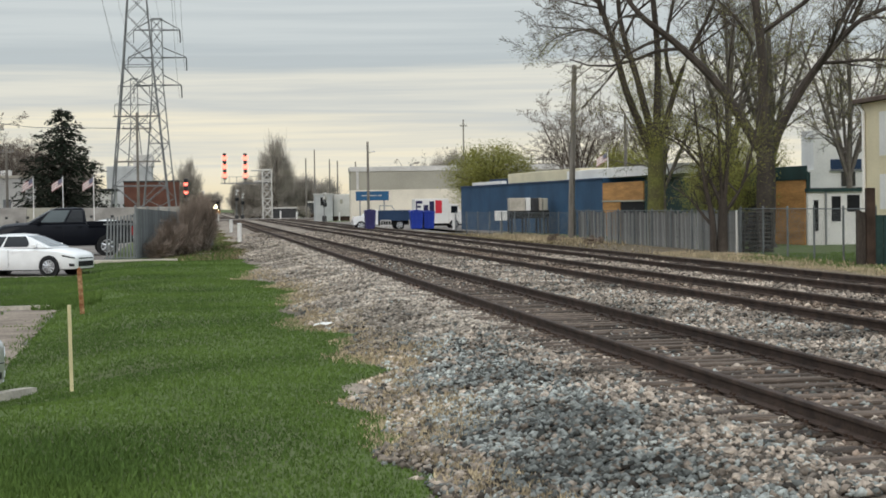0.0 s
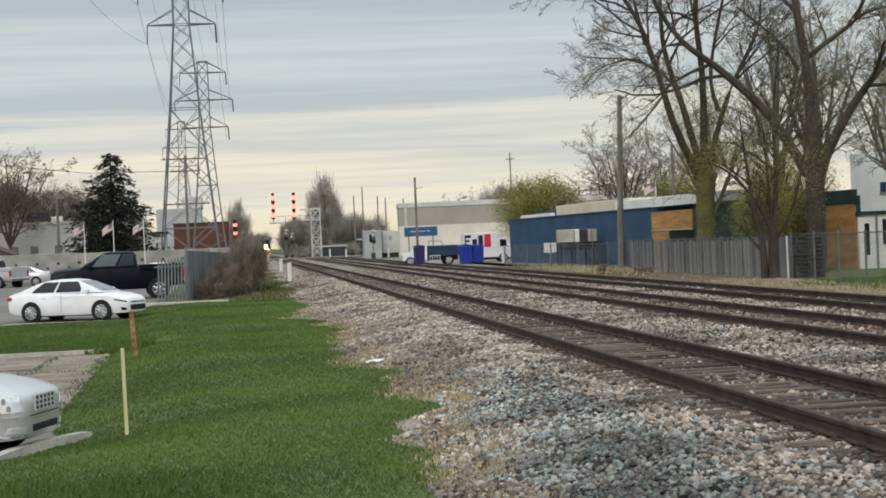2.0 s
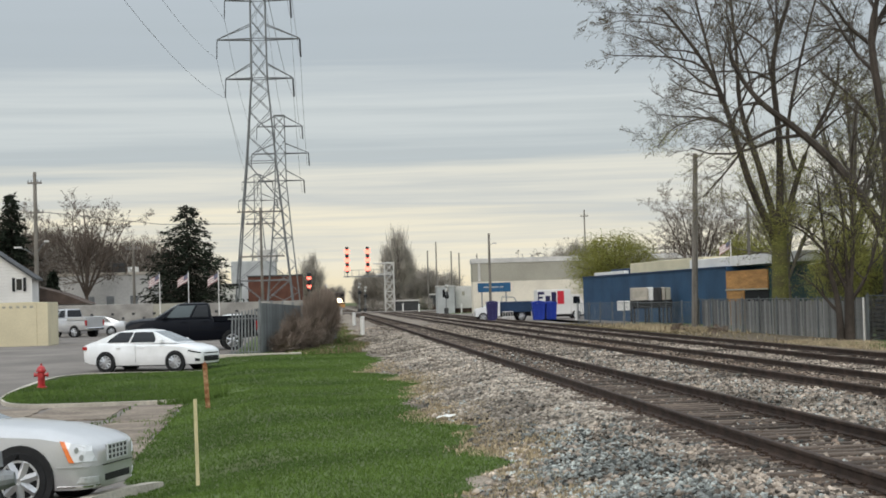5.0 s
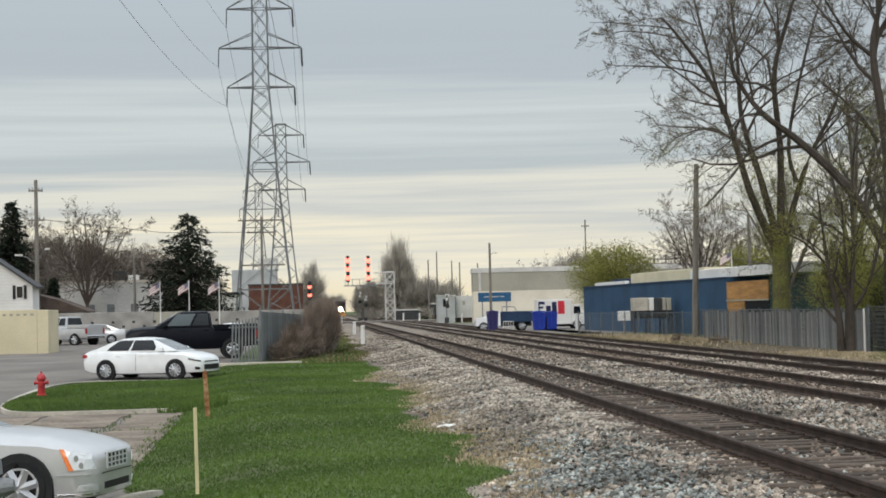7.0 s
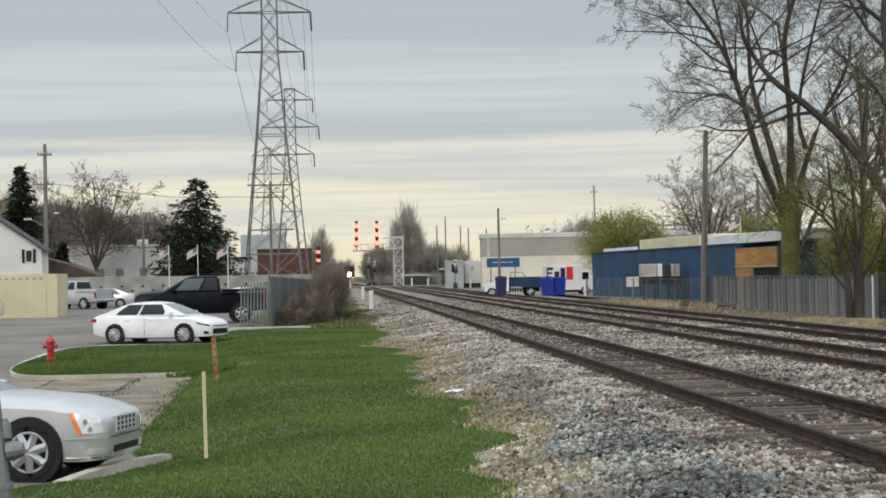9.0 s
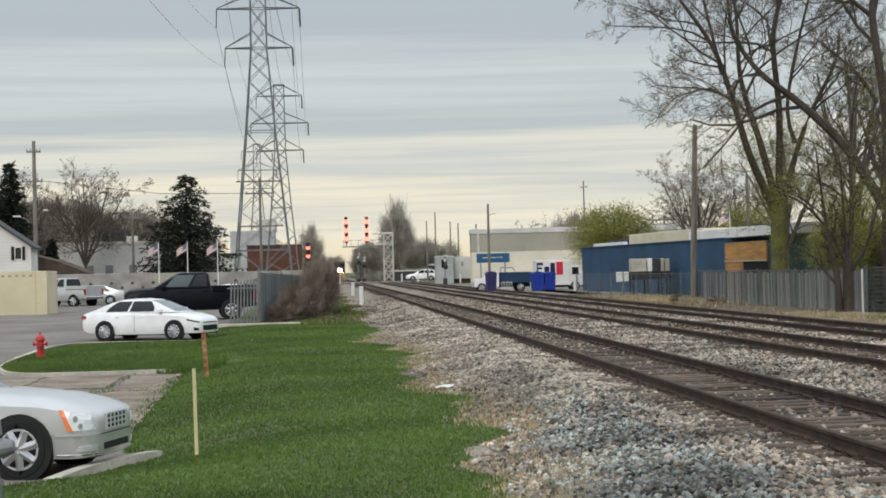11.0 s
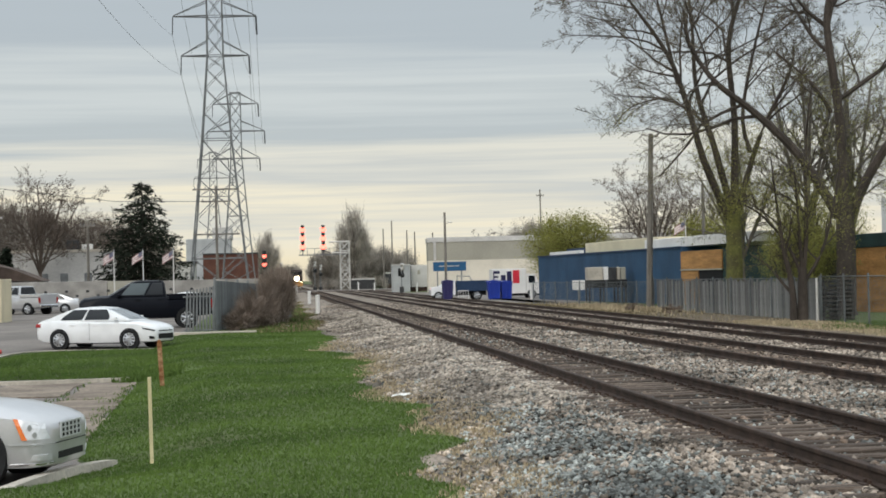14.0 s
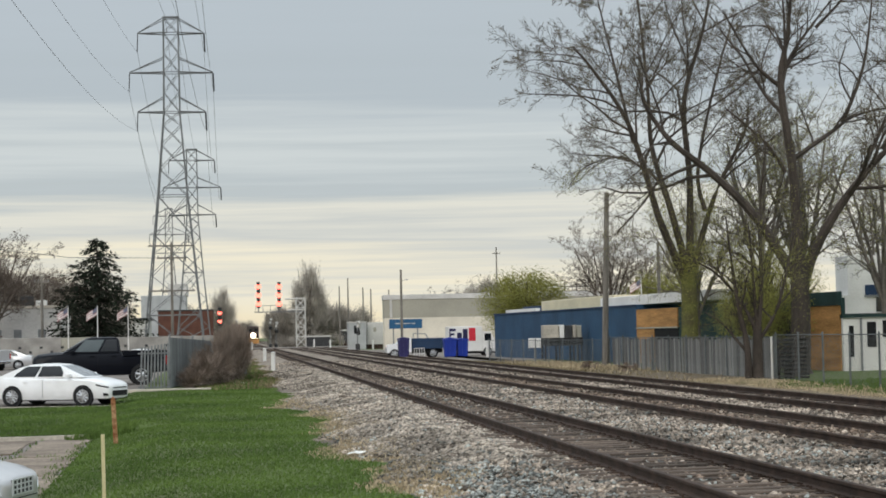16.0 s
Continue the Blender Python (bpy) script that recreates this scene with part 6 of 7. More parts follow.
# ---- trees and brush ----
class Tree:
    """Grows limbs, twigs and leaves from a few guiding lines; all in the tree's own space."""

    def __init__(self, seed, leaf=0.13, leaf_every=0.5, droop=0.0):
        self.rng, self.wood, self.twigs = random.Random(seed), Shape(), []
        self.leaves, self.leaf, self.leaf_every, self.droop = [], leaf, leaf_every, droop

    def line(self, p, d, length, r0, r1, steps, wander):
        pts, rad = [Vector(p)], [r0]
        d = Vector(d).normalized()
        for k in range(steps):
            d = (d + Vector((self.rng.gauss(0, wander), self.rng.gauss(0, wander), self.rng.gauss(0, wander) - self.droop))).normalized()
            pts.append(pts[-1] + d * length / steps)
            rad.append(r0 + (r1 - r0) * (k + 1) / steps)
        return pts, rad

    def along(self, pts, u):
        k = min(int(u * (len(pts) - 1)), len(pts) - 2)
        f = u * (len(pts) - 1) - k
        return pts[k].lerp(pts[k + 1], f), (pts[k + 1] - pts[k]).normalized()

    def side(self, d, spread, lift):
        a = self.rng.uniform(0, 6.283)
        u = d.cross(Vector((0.3, 0.2, 1))).normalized()
        w = d.cross(u)
        return (d * (1 - spread) + (u * math.cos(a) + w * math.sin(a)) * spread + Vector((0, 0, lift))).normalized()

    def branch(self, pts, rad, depth, kids, ratio):
        if len(rad) and rad[0] > 0.030:
            self.wood.tube(pts, rad, 7 if rad[0] > 0.12 else 5)
        else:
            self.twigs.append((pts, rad))
        length = sum((b - a).length for a, b in zip(pts[:-1], pts[1:]))
        if depth <= 0:
            n = int(length / self.leaf_every + self.rng.random())
            for _ in range(n):
                p, _d = self.along(pts, self.rng.random())
                self.leaves.append(p)
            return
        for k in range(kids):
            low = 0.34 if depth > 3 else 0.2
            u = low + (1 - low) * (k + self.rng.random()) / kids
            p, d = self.along(pts, min(u, 0.999))
            r = max(0.006, float(np.interp(u, np.linspace(0, 1, len(rad)), rad)) * 0.55)
            ln = length * ratio * self.rng.uniform(0.65, 1.2) * (1.15 - 0.5 * u)
            q, qr = self.line(p, self.side(d, self.rng.uniform(0.36, 0.66), 0.07), ln, r, max(0.005, r * 0.3), 5 if depth > 1 else 3, 0.15)
            self.branch(q, qr, depth - 1, kids if depth > 3 else max(3, kids - 1), ratio)

    def twig_mesh(self, name, mat):
        s = Shape()
        for pts, rad in self.twigs:
            s.tube(pts, [max(0.0068, r) for r in rad], 3, False)
        return s.mesh(name, mat)

    def leaf_mesh(self, name, mat, choose=lambda p: True, per=3, blob=0.09):
        r = np.random.RandomState(len(self.leaves) % 9973)
        at = np.array([p for p in self.leaves if choose(p)] or [Vector((0, 0, 0.1))], float)
        at = np.repeat(at, per, 0)
        c = at + np.clip(r.randn(*at.shape), -1.7, 1.7) * blob
        n = len(c)
        sz = self.leaf * (0.6 + 0.8 * r.rand(n, 1))
        a, b = r.randn(n, 3), r.randn(n, 3)
        a /= np.linalg.norm(a, axis=1)[:, None]
        b /= np.linalg.norm(b, axis=1)[:, None]
        v = np.stack([c + a * sz, c - a * sz * 0.5 + b * sz * 0.6, c - a * sz * 0.5 - b * sz * 0.6], 1).reshape(-1, 3)
        return arrays_mesh(name, v, np.arange(3 * n).reshape(-1, 3), mat)


def smooth_path(points, n=5):
    pts = [Vector(p) for p in points]
    out = []
    for i in range(len(pts) - 1):
        a, b, c, d = pts[max(i - 1, 0)], pts[i], pts[i + 1], pts[min(i + 2, len(pts) - 1)]
        for k in range(n):
            t = k / n
            out.append(0.5 * (2 * b + (c - a) * t + (2 * a - 5 * b + 4 * c - d) * t * t + (3 * b - a - 3 * c + d) * t ** 3))
    return out + [pts[-1]]


def big_tree(label, x, y, z, limbs, seed, kids, ratio, depth, bark=BARK, leaf=BUD, fresh=None, leaf_size=0.10, every=0.55, per=2, size=1.0, thin=1.0, ivy=0.0, wood=BARK):
    """limbs: (points, first radius, last radius) in the tree's own space; the first is the trunk."""
    root = thing("tree", label, "tree", pose(x, y, z), group="trees")
    t = Tree(seed, leaf_size, every)
    limbs = [([tuple(c * size for c in q) for q in pts], ra * size, rb * size) for pts, ra, rb in limbs]
    trunk_pts, ra, rb = limbs[0]
    p = smooth_path(trunk_pts)
    trunk = Shape().tube(p, [ra * 1.35] + list(np.linspace(ra, rb, len(p) - 1)), 12)
    part("trunk", trunk, bark, root, smooth=True)
    for points, ra, rb in limbs[1:]:
        p = smooth_path(points)
        rad = list(np.linspace(ra * thin, rb * thin, len(p)))
        t.wood = Shape()
        run = sum((b - a).length for a, b in zip(p[:-1], p[1:]))
        t.branch(p, rad, depth if run > 6.5 or depth < 4 else depth - 1, kids, ratio)
        if t.wood.v:
            part("limb", t.wood, BARK if wood is CROWNTWIG else wood, root)
    tagged(part("twig_spray", t.twig_mesh("twig_spray", wood), None, root), kind="stuff")
    tagged(part("crown", t.leaf_mesh("crown", leaf, (lambda q: not fresh or q.z > fresh), per), None, root, "sparse opening buds"), kind="stuff")
    if ivy:
        green = Tree(seed + 1, 0.036)
        for points, ra, rb in limbs:
            for q in smooth_path(points, 24):
                if 1.2 < q.z < ivy:
                    green.leaves += [q] * int(2 + 16 * math.sin(math.pi * (q.z - 1.2) / (ivy - 1.2)))
        tagged(part("ivy", green.leaf_mesh("ivy", FRESH, lambda q: True, 4, 0.30), None, root, "yellow-green climbing leaves"), kind="stuff")
    if fresh:
        tagged(part("fresh_leaves", t.leaf_mesh("fresh_leaves", FRESH, lambda q: q.z <= fresh, per + 4, 0.24), None, root, "fresh yellow-green leaves"), kind="stuff")
    return root


# two tall trees behind the fence; limbs by their run in x and z, their drift in y, first and last radius
def tall_limbs(runs, seed):
    r = random.Random(seed)
    out = []
    for k, (run, drift, ra, rb) in enumerate(runs):
        n = len(run) - 1
        out.append(([(x + r.gauss(0, 0.05) * (k > 0), drift * i / n + r.gauss(0, 0.12) * (k > 0), z) for i, (x, z) in enumerate(run)], ra, rb))
    return out


IVIED = tall_limbs([
    ([(0, 0), (0.05, 2.5), (0.06, 4.8)], 0, 0.40, 0.34),
    ([(-0.15, 4.2), (-1.31, 6.7), (-2.02, 9.2), (-2.8, 11.4), (-4.2, 13.4), (-5.2, 14.4)], -1.2, 0.22, 0.04),
    ([(-2.22, 10.3), (-2.88, 13.25), (-3.7, 17.2)], 0.8, 0.11, 0.03),
    ([(0, 4.6), (-0.76, 7.4), (-1.35, 10.1), (-1.55, 13), (-1.73, 18)], 0.9, 0.21, 0.04),
    ([(0.15, 4.6), (0.2, 8.5), (-0.08, 12), (0.77, 15.1), (1.45, 18)], -0.8, 0.21, 0.04),
    ([(0.25, 4.6), (1.53, 7.9), (2.99, 10.8), (3.5, 12.4)], 1.5, 0.17, 0.03),
    ([(0.84, 7.2), (0.75, 9.1), (1.68, 13.1), (2.75, 16.2)], 0.9, 0.13, 0.03),
    ([(-2.0, 9.1), (-3.0, 9.6), (-4.5, 9.2), (-5.5, 8.3)], -1.4, 0.06, 0.02),
    ([(-2.3, 10.6), (-3.9, 10.9), (-4.9, 11.3)], -0.8, 0.06, 0.02),
], 5)
big_tree("tall budding tree with ivy-green trunk and spreading limbs by the fence", 20.2, 78.5, -0.35, IVIED, 11, 8, 0.47, 4, MOSSBARK, BUD, 9.0, 0.028, 0.55, 1, 1.0, 0.9, 9.5, CROWNTWIG)
FORKED = tall_limbs([
    ([(0.15, 0), (0.25, 2.4), (0.22, 4.6)], 0, 0.43, 0.35),
    ([(0.1, 4.0), (-1.43, 6.5), (-3.24, 8.3), (-4.83, 9.5), (-5.7, 11), (-6, 12.6)], 0.6, 0.25, 0.04),
    ([(0.2, 4.3), (0, 8), (-0.43, 11.7), (-0.1, 13.8), (0.2, 17)], -0.5, 0.28, 0.04),
    ([(-0.33, 11.9), (0.4, 13.2), (2.1, 15.4)], 0.4, 0.12, 0.03),
    ([(0.4, 3.9), (1.55, 5.95), (2.6, 7.7), (4.2, 9.2), (6, 9.9)], -0.6, 0.27, 0.06),
    ([(2.98, 8.3), (4.37, 10.8), (5.0, 13)], 0.7, 0.12, 0.03),
    ([(-0.12, 8.6), (1.7, 9.75), (2.93, 10.5), (4.6, 10.9)], 0.8, 0.13, 0.03),
    ([(2.3, 10.2), (3.3, 12.6), (3.9, 16)], 0.5, 0.11, 0.03),
    ([(4.0, 9.1), (5.3, 12), (6.0, 16)], 0.4, 0.11, 0.03),
    ([(1.2, 14.1), (2.6, 15.6), (3.8, 18)], -0.4, 0.08, 0.02),
    ([(-0.43, 11.7), (-1.6, 12.6), (-2.8, 14.6)], -0.6, 0.11, 0.03),
    ([(-0.09, 8.2), (-1, 9.45), (-2.4, 10.9)], 0.6, 0.10, 0.03),
], 6)
big_tree("tall dark budding tree with a forked trunk by the fence", 22.5, 70.5, -0.35, FORKED, 12, 8, 0.47, 4, BARK, BUD, 7.5, 0.028, 0.55, 1, 1.0, 0.9, 5.0, CROWNTWIG)
big_tree("slim multi-stemmed tree with fresh leaves beside the fence", 18.72, 63.4, -0.35, [
    ([(0.08, 0, 0), (0.1, 0, 1.0), (0.12, 0, 2.0)], 0.21, 0.16),
    ([(0.1, 0, 1.6), (0.3, 0, 3.4), (0.4, 0.2, 6.2), (0.7, 0.2, 8.6)], 0.12, 0.02),
    ([(-0.25, 0, 0), (-0.3, 0, 1.4), (-0.7, -0.2, 3.2), (-1.0, -0.2, 6.0)], 0.16, 0.02),
    ([(0.1, 0, 1.8), (-0.5, 0.1, 3.0), (-1.4, 0.1, 4.0), (-2.2, 0.1, 4.4)], 0.08, 0.02),
    ([(0.1, 0, 1.4), (0.8, -0.2, 2.6), (1.3, -0.2, 4.4), (1.6, -0.2, 6.0)], 0.08, 0.02),
    ([(0.1, 0, 1.9), (-0.1, -0.4, 3.6), (-0.3, -0.7, 5.6)], 0.08, 0.02),
], 13, 8, 0.42, 3, BARK, FRESH, 5.0, 0.028, 0.09, 2)


def dense_tree(name, label, x, y, z, h, rx, rz, n, mat, seed, size, clumps=60, stem=True, flat=0.75, wispy=False):
    """A leafy or twiggy crown of many small sheets round scattered boughs, with gaps."""
    root = thing(name, label, "tree" if stem else "bush", pose(x, y, z))
    r = np.random.RandomState(seed)
    if stem:
        part("trunk", Shape().tube([(0, 0, -0.1), (0.1, 0, h * 0.3), (0, 0.1, h * 0.75)], [0.035 * h, 0.028 * h, 0.008 * h], 8), BARK, root)
    u = r.randn(clumps, 3)
    u /= np.linalg.norm(u, axis=1)[:, None]
    c = u * (0.35 + 0.65 * r.rand(clumps, 1) ** 0.5) * np.array([rx, rx, rz]) * 0.86 + np.array([0, 0, h - rz])
    c[:, 2] = np.maximum(c[:, 2], 0.15)
    boughs = Shape()
    for p in c[::2].tolist():
        a = Vector((0, 0, max(0.1, p[2] * 0.45 if stem else 0.0)))
        boughs.tube([a, a.lerp(Vector(p), 0.5) + Vector((0, 0, 0.08 * h)), Vector(p)], [0.012 * h, 0.008 * h, 0.002 * h], 4, False)
    tagged(part("bough_spray", boughs, BARK, root), kind="stuff")
    w = r.randint(0, clumps, n)
    q = c[w] + np.clip(r.randn(n, 3), -1.6, 1.6) * np.array([rx, rx, rz]) * 0.145 * (0.5 + r.rand(n, 1))
    q[:, 2] = np.maximum(q[:, 2], 0.04)
    a, b = r.randn(n, 3), r.randn(n, 3)
    a[:, 2] *= flat
    a /= np.linalg.norm(a, axis=1)[:, None]
    b /= np.linalg.norm(b, axis=1)[:, None]
    s = size * (0.5 + r.rand(n, 1))
    slim = 0.55
    if wispy:
        a = q - np.array([0, 0, h * 0.25]) + r.randn(n, 3) * np.array([rx, rx, rz]) * 0.35
        a /= np.linalg.norm(a, axis=1)[:, None]
        s, slim = s * 3.2, 0.034
    v = np.stack([q + a * s, q - a * s * 0.5 + b * s * slim, q - a * s * 0.5 - b * s * slim], 1).reshape(-1, 3)
    tagged(part("crown", arrays_mesh("crown", v, np.arange(3 * n).reshape(-1, 3), mat), None, root), kind="stuff")
    return root


def medium_tree(label, x, y, z, h, spread, seed, kids=5, depth=3, leaf=TWIG, size=0.12, every=0.7, per=2, stems=4, wood=FARBARK):
    r = random.Random(seed)
    limbs = [([(0, 0, 0), (0.05 * h * 0.1, 0, h * 0.15), (0, 0, h * 0.3)], h * 0.015, h * 0.012)]
    for k in range(stems):
        a = 2 * math.pi * (k + r.random() * 0.5) / stems
        w = spread * r.uniform(0.6, 1.0)
        limbs.append(([(0, 0, h * 0.26), (math.cos(a) * w * 0.35, math.sin(a) * w * 0.35, h * 0.52), (math.cos(a) * w * 0.75, math.sin(a) * w * 0.75, h * r.uniform(0.72, 0.86))], h * 0.010, h * 0.003))
    limbs.append(([(0, 0, h * 0.28), (0.1, 0, h * 0.6), (-0.1, 0.1, h * 0.93)], h * 0.014, h * 0.003))
    return big_tree(label, x, y, z, limbs, seed, kids, 0.48, depth, wood, leaf, None, size, every, per, wood=wood)


medium_tree("bare wide-crowned tree beyond the parking lot", -21.0, 165, -0.4, 12.0, 5.6, 21, 8, 3, DARKTWIG, 0.10, 0.7, 2, 9, DARKTWIG)
medium_tree("bare rounded tree beyond the white house", -25.5, 160, -0.4, 11.0, 4.0, 22, 8, 3, DARKTWIG, 0.10, 0.8, 2, 7, DARKTWIG)
medium_tree("bare brown tree behind the utility pole", -17.2, 175, -0.4, 9.0, 4.0, 23, 8, 3, DARKTWIG, 0.10, 0.8, 2, 7, DARKTWIG)
medium_tree("bare tree with early leaves behind the blue building", 31.8, 150, -0.4, 10.6, 4.4, 24, 8, 3, TWIG, 0.07, 0.22, 2, 8, DARKTWIG)
medium_tree("smaller bare tree behind the blue building", 35.5, 152, -0.4, 9.0, 3.4, 25, 8, 3, DARKTWIG, 0.08, 0.8, 2, 6, DARKTWIG)
medium_tree("bare tree behind the white building at the fence", 41.0, 112, -0.4, 10.5, 4.4, 26, 6, 3, BUD, 0.10, 0.8, 2, 5)
medium_tree("bare tree rising behind the cream building", 38.5, 92, -0.4, 11.0, 4.4, 27, 6, 3, BUD, 0.10, 0.8, 2, 5)
for k, (x, y, h) in enumerate(((25.2, 84, 13.0), (28.6, 88, 13.5), (30.5, 82, 11.5), (23.6, 90, 9.5))):
    medium_tree("slender budding screening tree behind the patched wall", x, y, -0.4, h, 3.4, 110 + k, 8, 3, FRESH, 0.045, 0.40, 3, 6)
for k, (x, y, h) in enumerate(((21.4, 73, 5.2), (22.9, 76, 5.8), (24.0, 78, 5.0), (20.6, 71, 4.0), (25.6, 80, 5.6))):
    dense_tree("bush", "loose yellow-green budding bush behind the fence", x, y, -0.4, h, 1.5, h * 0.42, 9000, FRESH, 120 + k, 0.036, 90)
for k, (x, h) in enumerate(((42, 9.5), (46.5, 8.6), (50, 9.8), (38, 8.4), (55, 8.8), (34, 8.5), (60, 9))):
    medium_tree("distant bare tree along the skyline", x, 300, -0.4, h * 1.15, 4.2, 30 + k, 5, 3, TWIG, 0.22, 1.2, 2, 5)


dense_tree("tree", "bright yellow-green spring tree behind the blue building", 25.0, 152, -0.35, 7.3, 4.0, 3.2, 52000, FRESH, 41, 0.075, 150)
dense_tree("tree", "yellow-green leafing tree behind the utility pole", 35.2, 146, -0.35, 6.9, 3.2, 2.9, 26000, FRESH, 42, 0.075, 90)
# distant crowns; their haze comes only from the pale twig colour
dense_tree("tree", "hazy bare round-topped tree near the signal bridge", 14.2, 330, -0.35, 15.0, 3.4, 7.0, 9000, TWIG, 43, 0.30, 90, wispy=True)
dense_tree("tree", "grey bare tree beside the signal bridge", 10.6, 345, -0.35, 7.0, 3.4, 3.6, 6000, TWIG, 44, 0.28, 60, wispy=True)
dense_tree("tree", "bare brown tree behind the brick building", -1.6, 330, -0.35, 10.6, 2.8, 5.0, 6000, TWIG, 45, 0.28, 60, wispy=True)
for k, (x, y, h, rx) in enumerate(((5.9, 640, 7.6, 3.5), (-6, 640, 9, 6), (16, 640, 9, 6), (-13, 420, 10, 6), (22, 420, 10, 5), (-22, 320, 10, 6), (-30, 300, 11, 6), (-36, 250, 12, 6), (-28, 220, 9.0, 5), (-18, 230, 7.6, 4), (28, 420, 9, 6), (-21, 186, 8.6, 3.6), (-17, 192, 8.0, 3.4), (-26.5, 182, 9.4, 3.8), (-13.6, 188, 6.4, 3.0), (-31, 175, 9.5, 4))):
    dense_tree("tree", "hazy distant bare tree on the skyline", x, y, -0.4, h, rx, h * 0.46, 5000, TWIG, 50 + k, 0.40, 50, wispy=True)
for k, (x, y, h, rx) in enumerate(((-22.5, 186, 9.6, 4.6), (-17.5, 190, 8.6, 4.4), (-27.5, 184, 10.0, 4.6), (-13.8, 192, 7.0, 3.6), (-32.5, 182, 10.5, 4.6), (-24.8, 194, 10.2, 4.4))):
    dense_tree("tree", "dark brown leafless tree behind the white building", x, y, -0.4, h, rx, h * 0.46, 12000, DARKTWIG, 140 + k, 0.26, 80, wispy=True)
rng = random.Random(77)
for k in range(20):
    y = 77.5 + 1.35 * k + rng.uniform(-0.5, 0.5)
    x = -2.5 + (y - 76.8) * 0.14 + 0.5 + rng.uniform(0.0, 0.9)
    h = rng.uniform(0.8, 1.2) + min(1.75, 0.42 * k)
    dense_tree("brush", "dry brown leafless brush against the fence", min(x, 0.35), y, -0.55, h, rng.uniform(0.4, 0.75), h * 0.5, 2600, BRUSH, 70 + k, 0.085, 36, False, 2.5, True)
for k, (x, y) in enumerate(((17.9, 81), (17.7, 88.5))):
    dense_tree("brush", "low dark weed clump in dry grass by the fence", x, y, -0.35, 0.5, 0.5, 0.25, 500, BRUSH, 80 + k, 0.06, 12, False)
for k, (x, h, rx) in enumerate(((7.9, 6.9, 1.7), (9.7, 7.3, 1.9), (11.9, 7.0, 1.8), (16.9, 8.5, 2.2), (20.9, 7.9, 2.2), (23.3, 6.2, 2.0))):
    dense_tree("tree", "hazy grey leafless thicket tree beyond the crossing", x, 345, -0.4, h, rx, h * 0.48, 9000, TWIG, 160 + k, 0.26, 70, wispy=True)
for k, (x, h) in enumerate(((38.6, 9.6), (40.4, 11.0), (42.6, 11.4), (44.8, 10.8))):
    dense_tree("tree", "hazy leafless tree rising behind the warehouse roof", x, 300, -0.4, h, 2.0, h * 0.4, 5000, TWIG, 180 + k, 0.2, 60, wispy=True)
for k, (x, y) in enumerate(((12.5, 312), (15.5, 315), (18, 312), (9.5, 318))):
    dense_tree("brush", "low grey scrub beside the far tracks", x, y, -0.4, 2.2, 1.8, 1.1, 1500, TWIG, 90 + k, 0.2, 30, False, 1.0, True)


def spruce(label, x, y, z, h, reach, seed):
    root = thing("spruce_tree", label, "tree", pose(x, y, z), group="spruce trees")
    r = random.Random(seed)
    part("trunk", Shape().tube([(0, 0, -0.1), (0, 0, h * 0.97)], [0.026 * h, 0.004 * h], 8), BARK, root)
    needles, boughs = [], Shape()
    zz = 0.10 * h
    while zz < h * 0.97:
        k = 1 - zz / h
        for _ in range(9 if k > 0.25 else 5):
            a, ln = r.uniform(0, 6.283), reach * (k ** 0.62 + 0.02) * r.uniform(0.62, 1.15)
            tip = Vector((math.cos(a) * ln, math.sin(a) * ln, zz - 0.12 * ln + r.uniform(-0.1, 0.2)))
            base = Vector((0, 0, zz + 0.05 * ln))
            boughs.tube([base, base.lerp(tip, 0.6) + Vector((0, 0, -0.03 * ln)), tip], [0.03, 0.02, 0.006], 3, False)
            n = int(8 + 34 * ln / reach)
            for _ in range(n):
                f = r.random() ** 0.7
                p = base.lerp(tip, f) + Vector((r.gauss(0, 0.10), r.gauss(0, 0.10), r.gauss(-0.08, 0.12))) * (0.6 + ln / reach)
                d = Vector((math.cos(a) + r.gauss(0, 0.5), math.sin(a) + r.gauss(0, 0.5), r.gauss(-0.25, 0.4))).normalized()
                w = d.cross(Vector((r.gauss(0, 1), r.gauss(0, 1), 1))).normalized()
                s = 0.20 * r.uniform(0.6, 1.3)
                needles += [p + d * s * 1.5, p - d * s * 0.4 + w * s * 0.4, p - d * s * 0.4 - w * s * 0.4]
        zz += h * 0.021
    tagged(part("bough_spray", boughs, BARK, root), kind="stuff")
    v = np.array([tuple(q) for q in needles])
    tagged(part("needles", arrays_mesh("needles", v, np.arange(len(v)).reshape(-1, 3), NEEDLE), None, root), kind="stuff")


spruce("dark dense spruce standing behind the flagpoles", -10.75, 150, -0.4, 10.6, 5.1, 61)
spruce("slim dark spruce beyond the house", -24.2, 145, -0.4, 11.6, 2.6, 62)
spruce("small clipped evergreen beside the house", -22.5, 155, -0.4, 5.4, 1.0, 63)


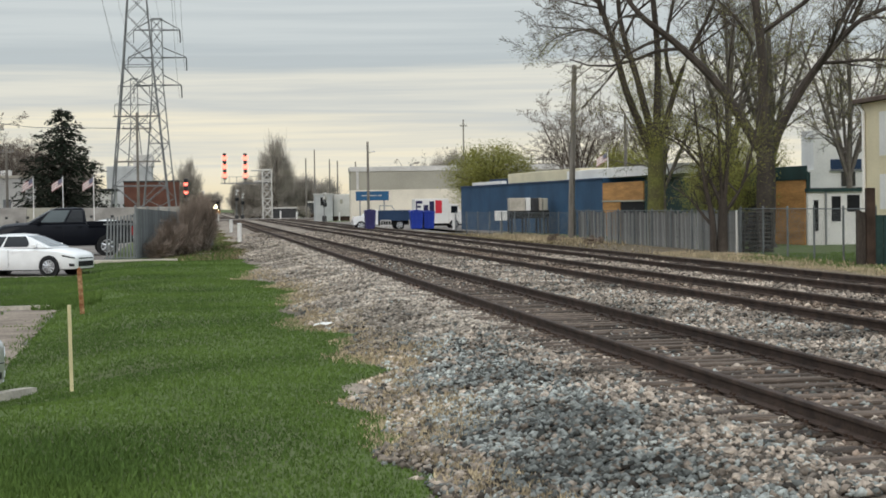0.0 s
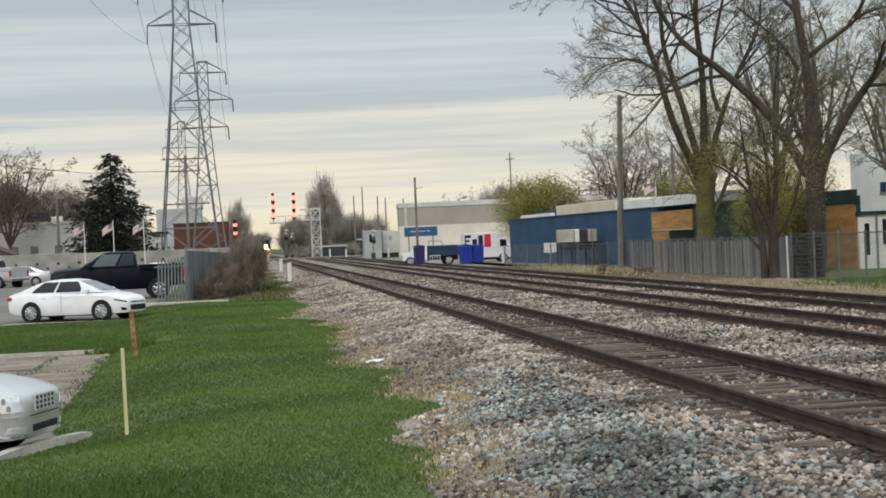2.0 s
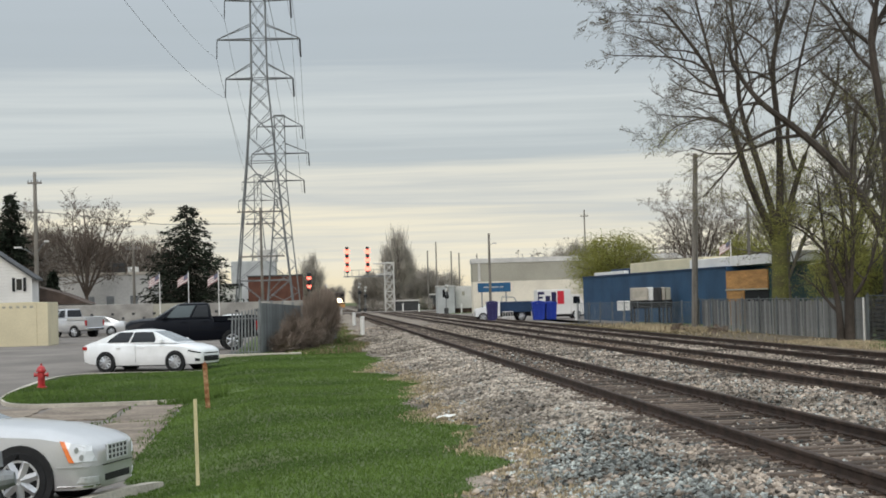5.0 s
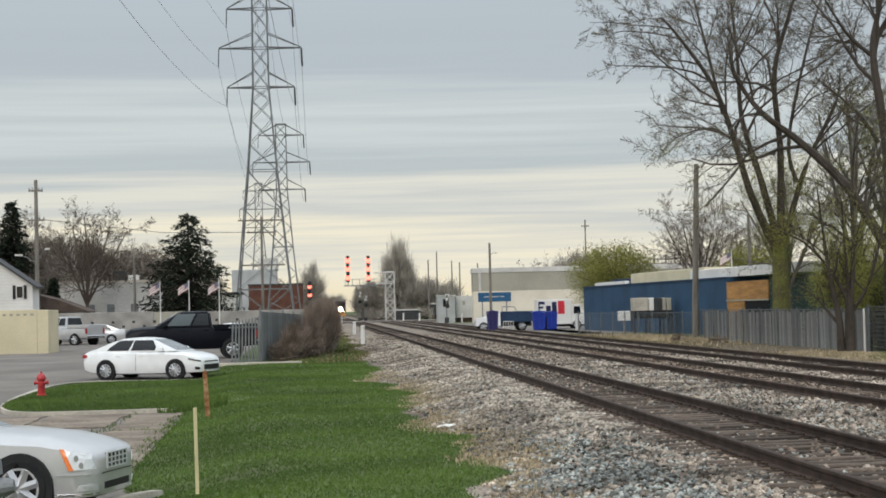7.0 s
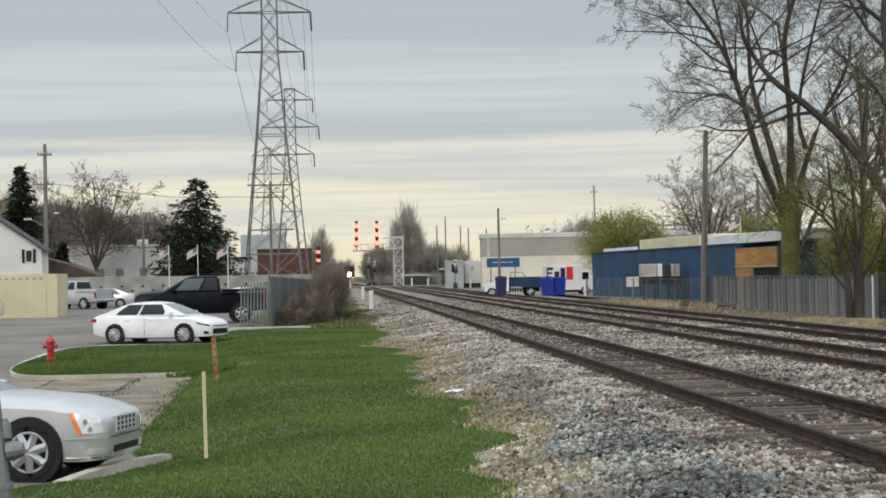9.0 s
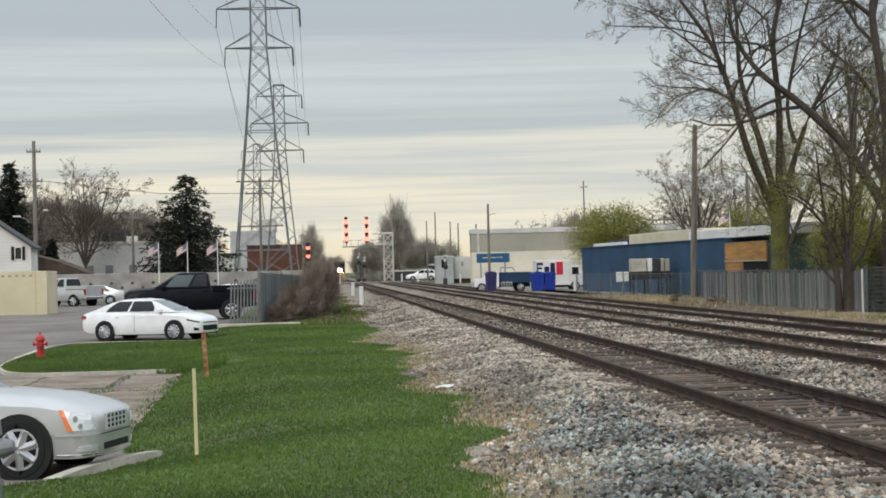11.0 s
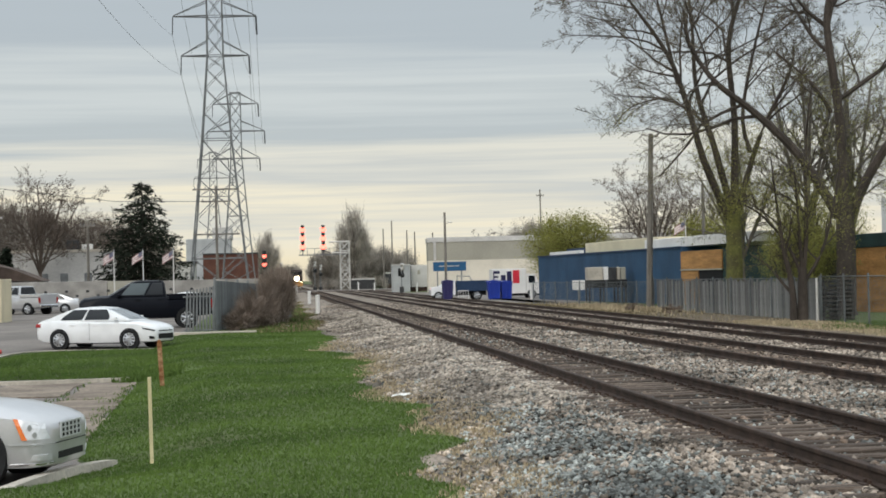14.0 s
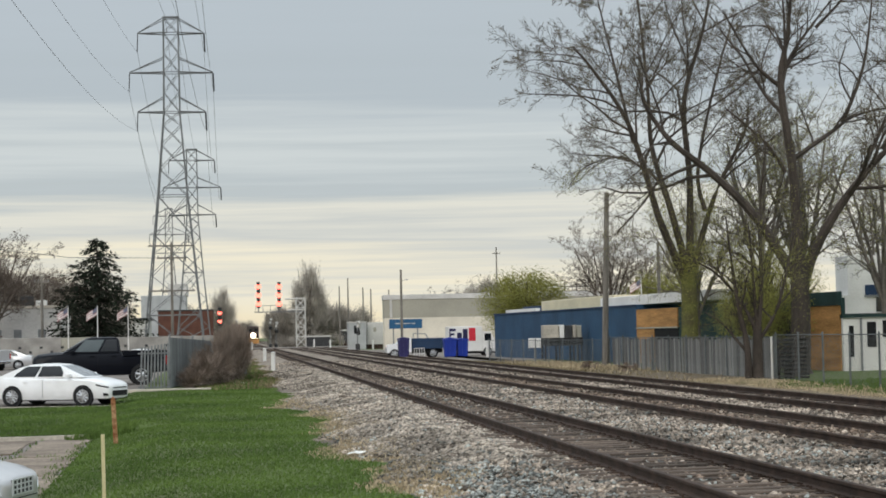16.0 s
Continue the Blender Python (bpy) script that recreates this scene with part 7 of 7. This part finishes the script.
# ---- flags ----
FLAGRED = material("flag_red_stripe", (0.40, 0.22, 0.22), 0.8, var=0.1, scale=3, fine=20, bump=0.1)
FLAGBLUE = material("flag_blue_field", (0.17, 0.17, 0.23), 0.8, var=0.1, scale=3, fine=20, bump=0.1)


def flagpole(x, y, z0, top, label):
    root = thing("flagpole", label, "flagpole", pose(x, y, z0), group="flagpoles")
    h = top - z0
    part("pole", Shape().tube([(0, 0, -0.1), (0, 0, h)], [0.05, 0.03], 8), WHITE, root)
    part("finial", Shape().tube([(0, 0, h), (0, 0, h + 0.05), (0, 0, h + 0.1)], [0.02, 0.06, 0.02], 8), STEEL, root)
    cols, rows_n = 8, 7
    for j in range(rows_n):
        s, b = Shape(), Shape()
        for i in range(cols):
            q = []
            for u, v in ((i, j), (i + 1, j), (i + 1, j + 1), (i, j + 1)):
                q.append((-0.04 - 0.10 * u, 0.07 * math.sin(u * 1.1), h - 0.06 - 0.085 * v - 0.062 * u - 0.02 * math.sin(u * 0.9)))
            t = b if i < 3 and j < 4 else s
            t.add(q + [(px, py + 0.006, pz) for px, py, pz in q], [(0, 1, 2, 3), (7, 6, 5, 4)])
        if s.v:
            part("stripe", s, FLAGRED if j % 2 == 0 else WHITE, root)
        if b.v:
            part("field", b, FLAGBLUE, root)


for x in (-12.25, -10.05, -7.75):
    flagpole(x, 140, -0.45, 4.25, "white flagpole flying a small striped flag before the spruce")
flagpole(29.95, 130, 0.0, 5.4, "thin flagpole with a drooping striped flag behind the roof")


# ---- what moves ----
def motions():
    drive = lambda x: pose(x, 281, 0.02, 0, 0, 180)
    walk(van, [(0.0, drive(74.0)), (3.5, drive(21.3)), (4.0, drive(13.6)), (4.5, drive(6.2)), (5.0, drive(-1.3)), (10.0, drive(-76)), (16.0, drive(-165))])
    walk(suv, [(0.0, drive(108.5)), (8.0, drive(41.5)), (11.0, drive(15.9)), (11.5, drive(11.7)), (12.0, drive(7.4)), (12.6, drive(2.3)), (16.0, drive(-27))])
    walk(train, [(0.0, pose(5.58, 557, 0)), (5.0, pose(5.58, 517, 0)), (11.0, pose(5.58, 489, 0)), (16.0, pose(5.58, 454, 0))])


motions()
